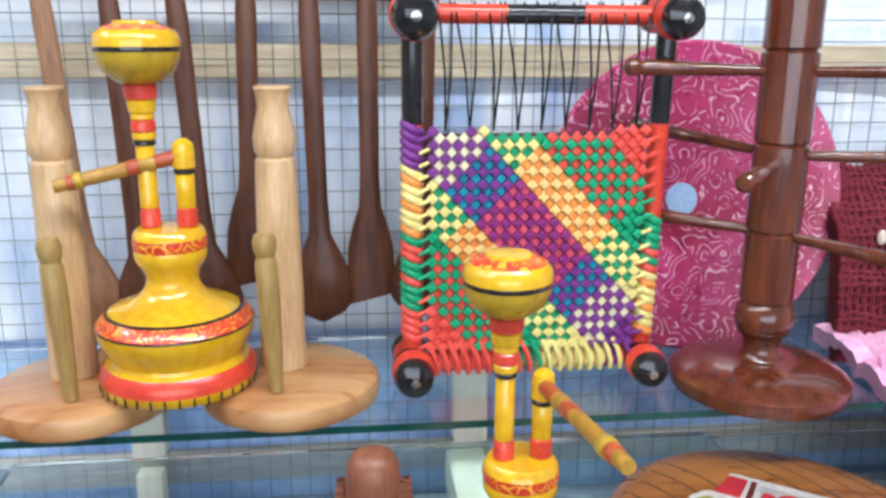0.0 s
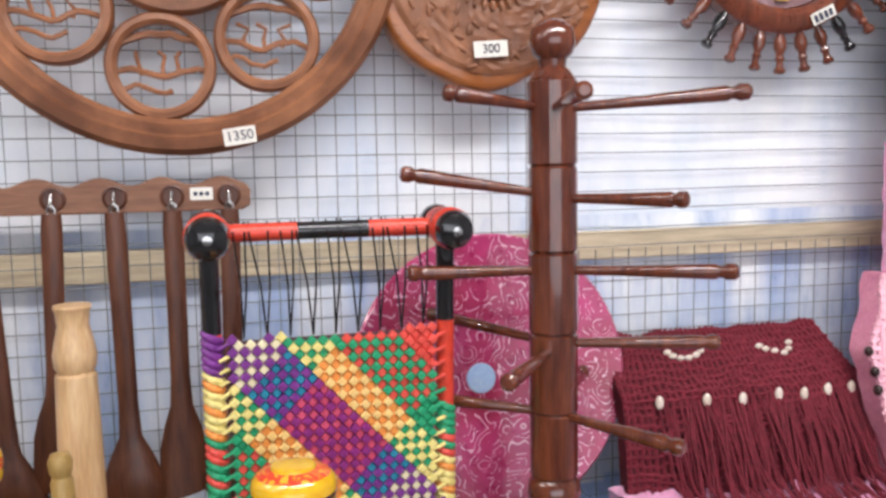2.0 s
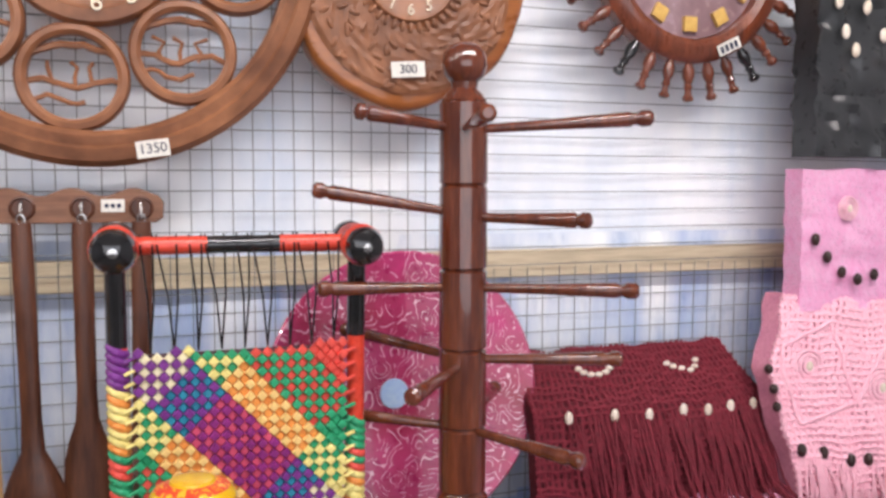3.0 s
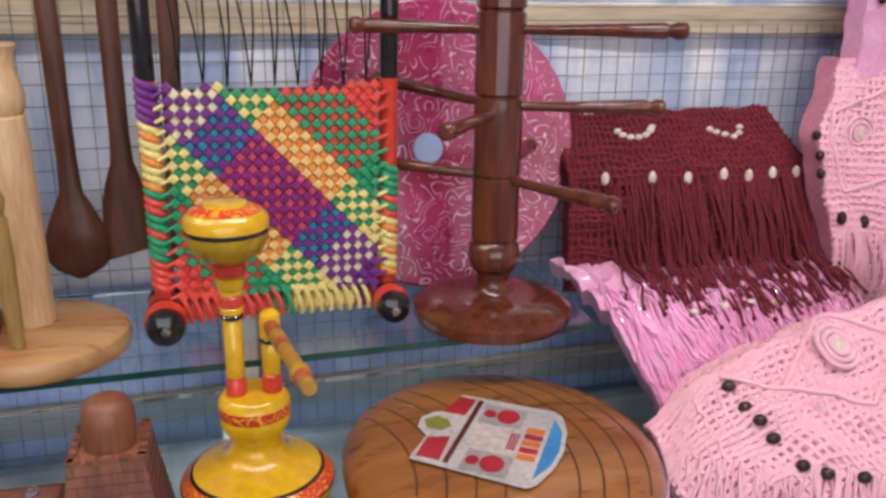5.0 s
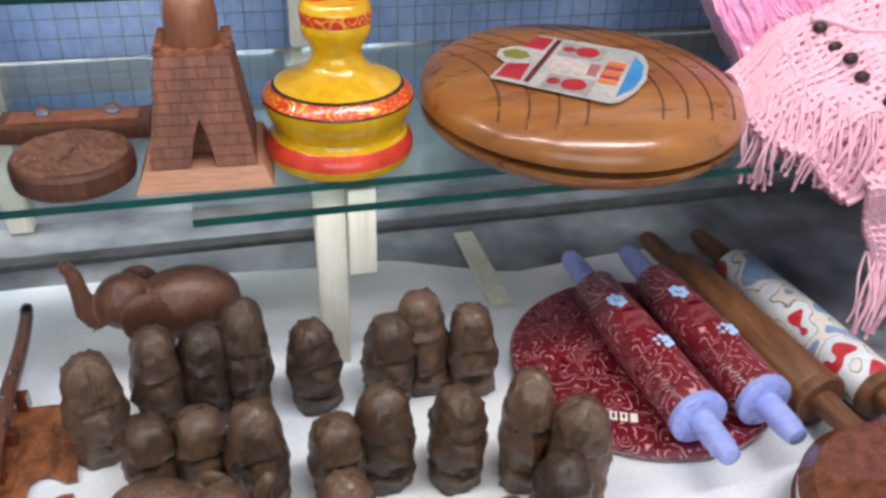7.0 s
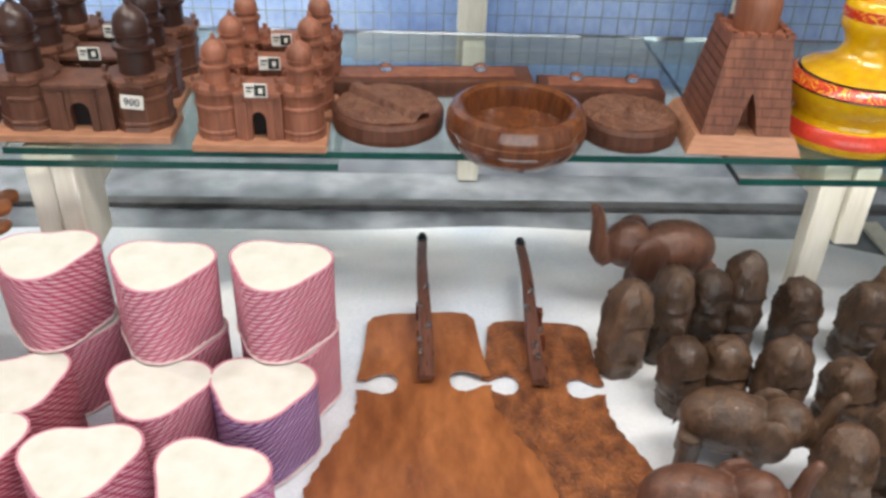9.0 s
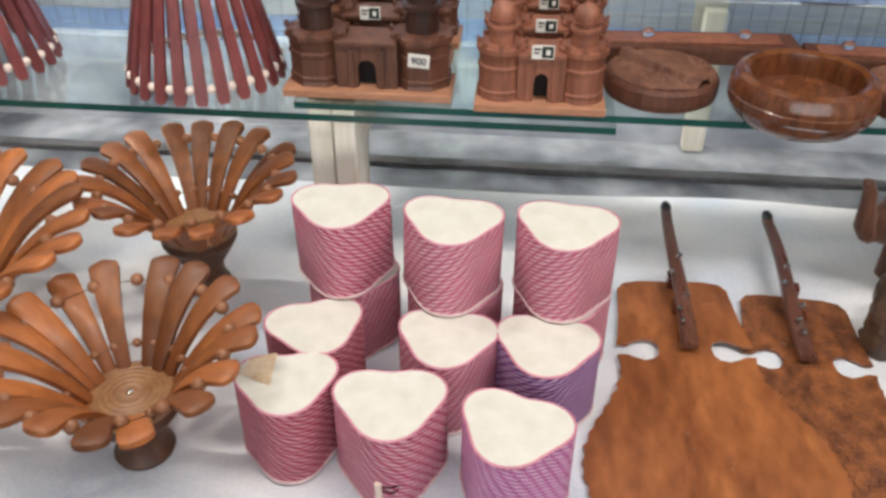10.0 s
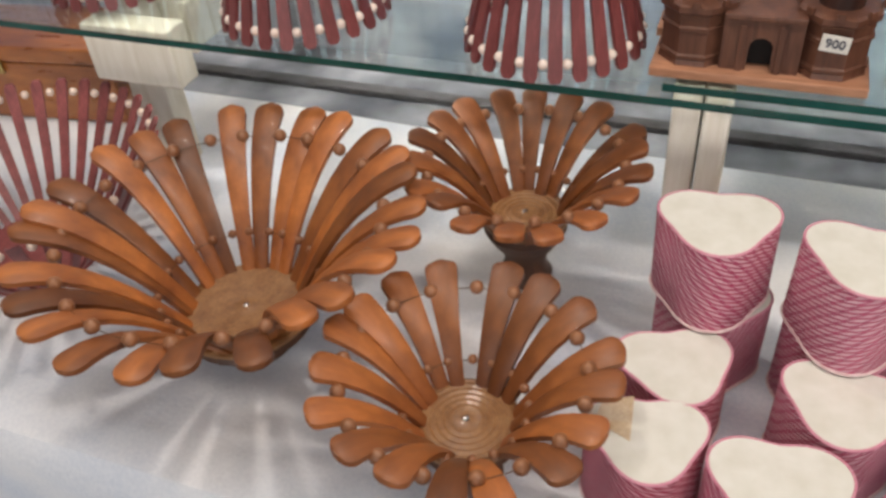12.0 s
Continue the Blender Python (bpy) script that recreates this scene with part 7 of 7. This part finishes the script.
# maroon macrame bag with shells and fringe
th = thing("macrame_bag", "maroon knotted bag with cowrie shells and long fringe", "bag", (0, 0, 0))


def maroon(u, v):
    x = 0.505 - 0.022 * v + (0.285 + 0.085 * v) * u
    z = np.interp(v, [0, 0.38, 1], [1.37, 1.312, 1.192]) - 0.012 * u * v
    y = np.interp(v, [0, 0.38, 1], [0.845, 0.782, 0.735]) - 0.016 * math.sin(u * math.pi) * math.sin(v * math.pi)
    return (x + wob(u, v, 11, 0.006), y + wob(u * 2, v * 2, 12, 0.006), z + wob(u * 2, v * 2, 13, 0.006))


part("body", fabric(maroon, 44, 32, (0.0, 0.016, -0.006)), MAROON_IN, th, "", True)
tagged(part("cord_mesh", net(maroon, 24, 42, 0.0026, (0, -0.0015, 0.001), 61), MAROON, th, "", True), "", "", "", "stuff")
row = [Vector(maroon(u, 0.4)) + Vector((0, -0.006, 0.001)) for u in (0.13, 0.29, 0.44, 0.58, 0.68, 0.8, 0.92)]
beads(th, row, 0.0062, SHELL, "shell", (0.8, 0.6, 1.25))
for cu, cn in ((0.3, 7), (0.72, 6)):
    for k in range(cn):
        a = math.pi * (0.1 + 0.8 * k / (cn - 1)) + math.pi
        p = Vector(maroon(cu + 0.075 * math.cos(a), 0.17 - 0.1 * math.sin(a) * 0.6 - 0.06)) + Vector((0, -0.004, 0.003))
        beads(th, [p], 0.0042, SHELL, "shell", (1.2, 0.6, 0.8))
st = [Vector(maroon(0.14 + 0.84 * k / 119, 0.42 + 0.03 * math.sin(k * 1.7))) + Vector((0, -0.004, 0)) for k in range(120)]
tagged(part("fringe", fringe(st, 0.2, 0.02, 4, 0.0015, (0, -0.045, 0), on_hot), MAROON_S, th, "long maroon cord fringe", True), "", "", "", "stuff")

# large pale pink macrame bag lying over the shelf edge
th = thing("macrame_bag", "pale pink knotted bag with dark beads hanging over the shelf", "bag", (0, 0, 0))


def big(u, v):
    left = np.interp(v, [0, 0.25, 0.5, 0.7, 1], [0.555, 0.487, 0.478, 0.535, 0.60])
    x = left + (0.98 - left) * u
    y = np.interp(v, [0, 0.3, 0.6, 0.75, 1], [0.625, 0.545, 0.455, 0.425, 0.435])
    z = np.interp(v, [0, 0.3, 0.6, 0.75, 1], [1.13, 1.15, 1.112, 1.07, 0.965])
    if v < 0.72:
        z += 0.085 * math.sin(min(1, u * 1.35) * math.pi / 2) * (1 - abs(v - 0.25) * 1.3) - 0.03 * math.exp(-(u / 0.06) ** 2)
    return (x + wob(u, v, 21, 0.006), y + wob(u * 2, v * 2, 22, 0.007), z + wob(u * 2.5, v * 2.5, 23, 0.01))


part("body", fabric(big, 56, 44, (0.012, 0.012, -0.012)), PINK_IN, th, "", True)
tagged(part("cord_mesh", net(big, 54, 58, 0.0036, (0, -0.0015, 0.0015), 62), PINK, th, "", True), "", "", "", "stuff")
line = [(0.13, 0.35), (0.14, 0.41), (0.15, 0.46), (0.16, 0.51), (0.14, 0.59), (0.165, 0.625), (0.225, 0.66), (0.3, 0.69)]
beads(th, [Vector(big(u, v)) + Vector((0, -0.006, 0.004)) for u, v in line], 0.0062, DARKBEAD, "bead", (1.1, 0.9, 0.85))
for u, v in ((0.34, 0.36), (0.66, 0.36)):
    motif(th, Vector(big(u, v)) + Vector((0, -0.004, 0.005)), 0.021, PINK_S, pose(0, 0, 0, 40, 0, 10), centre=SHELL)
for u, v in ((0.27, 0.48), (0.45, 0.5), (0.42, 0.62)):
    motif(th, Vector(big(u, v)) + Vector((0, -0.004, 0.004)), 0.0055, PINK_S, pose(0, 0, 0, 40, 0, 0), rings=2, centre=SHELL)
# raised diamond cords
for a, b in (((0.22, 0.4), (0.34, 0.24)), ((0.34, 0.24), (0.5, 0.38)), ((0.22, 0.4), (0.36, 0.52)), ((0.36, 0.52), (0.5, 0.38)), ((0.5, 0.38), (0.66, 0.24)), ((0.5, 0.38), (0.66, 0.52)), ((0.12, 0.32), (0.22, 0.4))):
    bm = bmesh.new()
    tube(bm, [Vector(big(a[0] + (b[0] - a[0]) * t, a[1] + (b[1] - a[1]) * t)) + Vector((0, -0.005, 0.005)) for t in np.linspace(0, 1, 14)], 0.0026, 6)
    part("raised_cord", bm, PINK_S, th, "", True)
st = []
for k in range(90):
    t = k / 89
    st.append(Vector(big(np.interp(t, [0, 0.5, 1], [0.01, 0.12, 0.34]), np.interp(t, [0, 0.5, 1], [0.4, 0.58, 0.7]))) + Vector((0, -0.004, 0.002)))
tagged(part("fringe", fringe(st, 0.072, 0.014, 9, 0.0013, (-0.012, -0.022, 0)), PINK_S, th, "pale pink cord fringe", True), "", "", "", "stuff")
st = [Vector(big(0.0 + 0.25 * k / 39, 0.93)) for k in range(26)]
tagged(part("fringe", fringe(st, 0.075, 0.02, 10, 0.0014, (-0.006, -0.012, 0)), PINK_S, th, "", True), "", "", "", "stuff")

# pale pink bag standing behind
th = thing("macrame_bag", "pale pink knotted bag with dark beads standing upright", "bag", (0, 0, 0))


def stand(u, v):
    left = np.interp(v, [0, 0.3, 0.6, 1], [0.83, 0.785, 0.8, 0.815])
    return (left + (1.1 - left) * u + wob(u, v, 31, 0.005), 0.775 - 0.06 * math.sin(v * math.pi * 0.6) + wob(u * 2, v * 2, 32, 0.008), 1.435 - 0.29 * v - 0.02 * u + wob(u, v, 33, 0.006))


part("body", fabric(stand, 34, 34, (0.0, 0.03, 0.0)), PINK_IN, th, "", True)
tagged(part("cord_mesh", net(stand, 34, 36, 0.0036, (0, -0.002, 0), 63), PINK, th, "", True), "", "", "", "stuff")
beads(th, [Vector(stand(0.04 + 0.115 * k, 0.6 + 0.02 * k)) + Vector((0, -0.006, 0)) for k in range(6)], 0.007, DARKBEAD, "bead", (0.85, 0.8, 1.2))
beads(th, [Vector(stand(0.0, 0.28 + 0.075 * k)) + Vector((-0.003, -0.004, 0)) for k in range(3)], 0.006, DARKBEAD, "bead", (0.9, 0.9, 1.0))
motif(th, Vector(stand(0.17, 0.27)) + Vector((0, -0.007, 0)), 0.019, PINK_S, pose(0, 0, 0, 90, 0, 0), centre=SHELL)
motif(th, Vector(stand(0.5, 0.36)) + Vector((0, -0.007, 0)), 0.019, PINK_S, pose(0, 0, 0, 90, 0, 0), centre=SHELL)
for a, b in (((0.03, 0.2), (0.28, 0.1)), ((0.28, 0.1), (0.38, 0.42)), ((0.03, 0.2), (0.08, 0.5)), ((0.08, 0.5), (0.38, 0.42)), ((0.38, 0.42), (0.6, 0.15))):
    bm = bmesh.new()
    tube(bm, [Vector(stand(a[0] + (b[0] - a[0]) * t, a[1] + (b[1] - a[1]) * t)) + Vector((0, -0.0055, 0)) for t in np.linspace(0, 1, 10)], 0.0026, 6)
    part("raised_cord", bm, PINK_S, th, "", True)
st = [Vector(stand(0.02 + 0.9 * k / 69, 0.63 + 0.1 * k / 69)) + Vector((0, -0.004, 0)) for k in range(70)]
tagged(part("fringe", fringe(st, 0.1, 0.008, 12, 0.0014), PINK_S, th, "", True), "", "", "", "stuff")

# pink panel hanging above it, and a black shelled bag over that
th = thing("hanging_bag", "pink crocheted bag with dark beads hanging from the mesh", "bag", (0, 0, 0))


def hang(u, v):
    return (0.845 + 0.004 * v + 0.3 * u, 0.765 + 0.01 * u + wob(u * 2, v * 2, 41, 0.006), 1.59 - 0.175 * v + wob(u, v, 43, 0.003))


part("body", fabric(hang, 28, 24, (0, 0.03, 0)), crochet_mat("mid_pink_crochet", (0.9, 0.47, 0.68), (0.86, 0.38, 0.62), 330), th, "", True)
beads(th, [Vector(hang(*q)) + Vector((0, -0.006, 0)) for q in ((0.06, 0.5), (0.13, 0.62), (0.2, 0.72), (0.28, 0.78), (0.38, 0.75))], 0.0065, DARKBEAD, "bead", (0.85, 0.8, 1.2))
motif(th, Vector(hang(0.24, 0.28)) + Vector((0, -0.005, 0)), 0.014, PINK_S, pose(0, 0, 0, 90, 0, 0), centre=SHELL)
th = thing("black_bag", "black cloth bag with white shells hanging from the mesh", "bag", (0, 0, 0))


def black(u, v):
    return (0.85 + 0.32 * u + 0.004 * v, 0.755 + wob(u * 3, v * 3, 51, 0.012), 1.86 - 0.255 * v)


part("body", fabric(black, 30, 24, (0, 0.04, 0)), BLACKCLOTH, th, "", True)
beads(th, [Vector(black(*q)) + Vector((0, -0.007, 0)) for q in ((0.08, 0.28), (0.1, 0.42), (0.16, 0.5), (0.2, 0.3), (0.3, 0.42), (0.33, 0.55), (0.42, 0.35), (0.05, 0.12), (0.28, 0.14))], 0.0075, SHELL, "shell", (0.75, 0.5, 1.2))
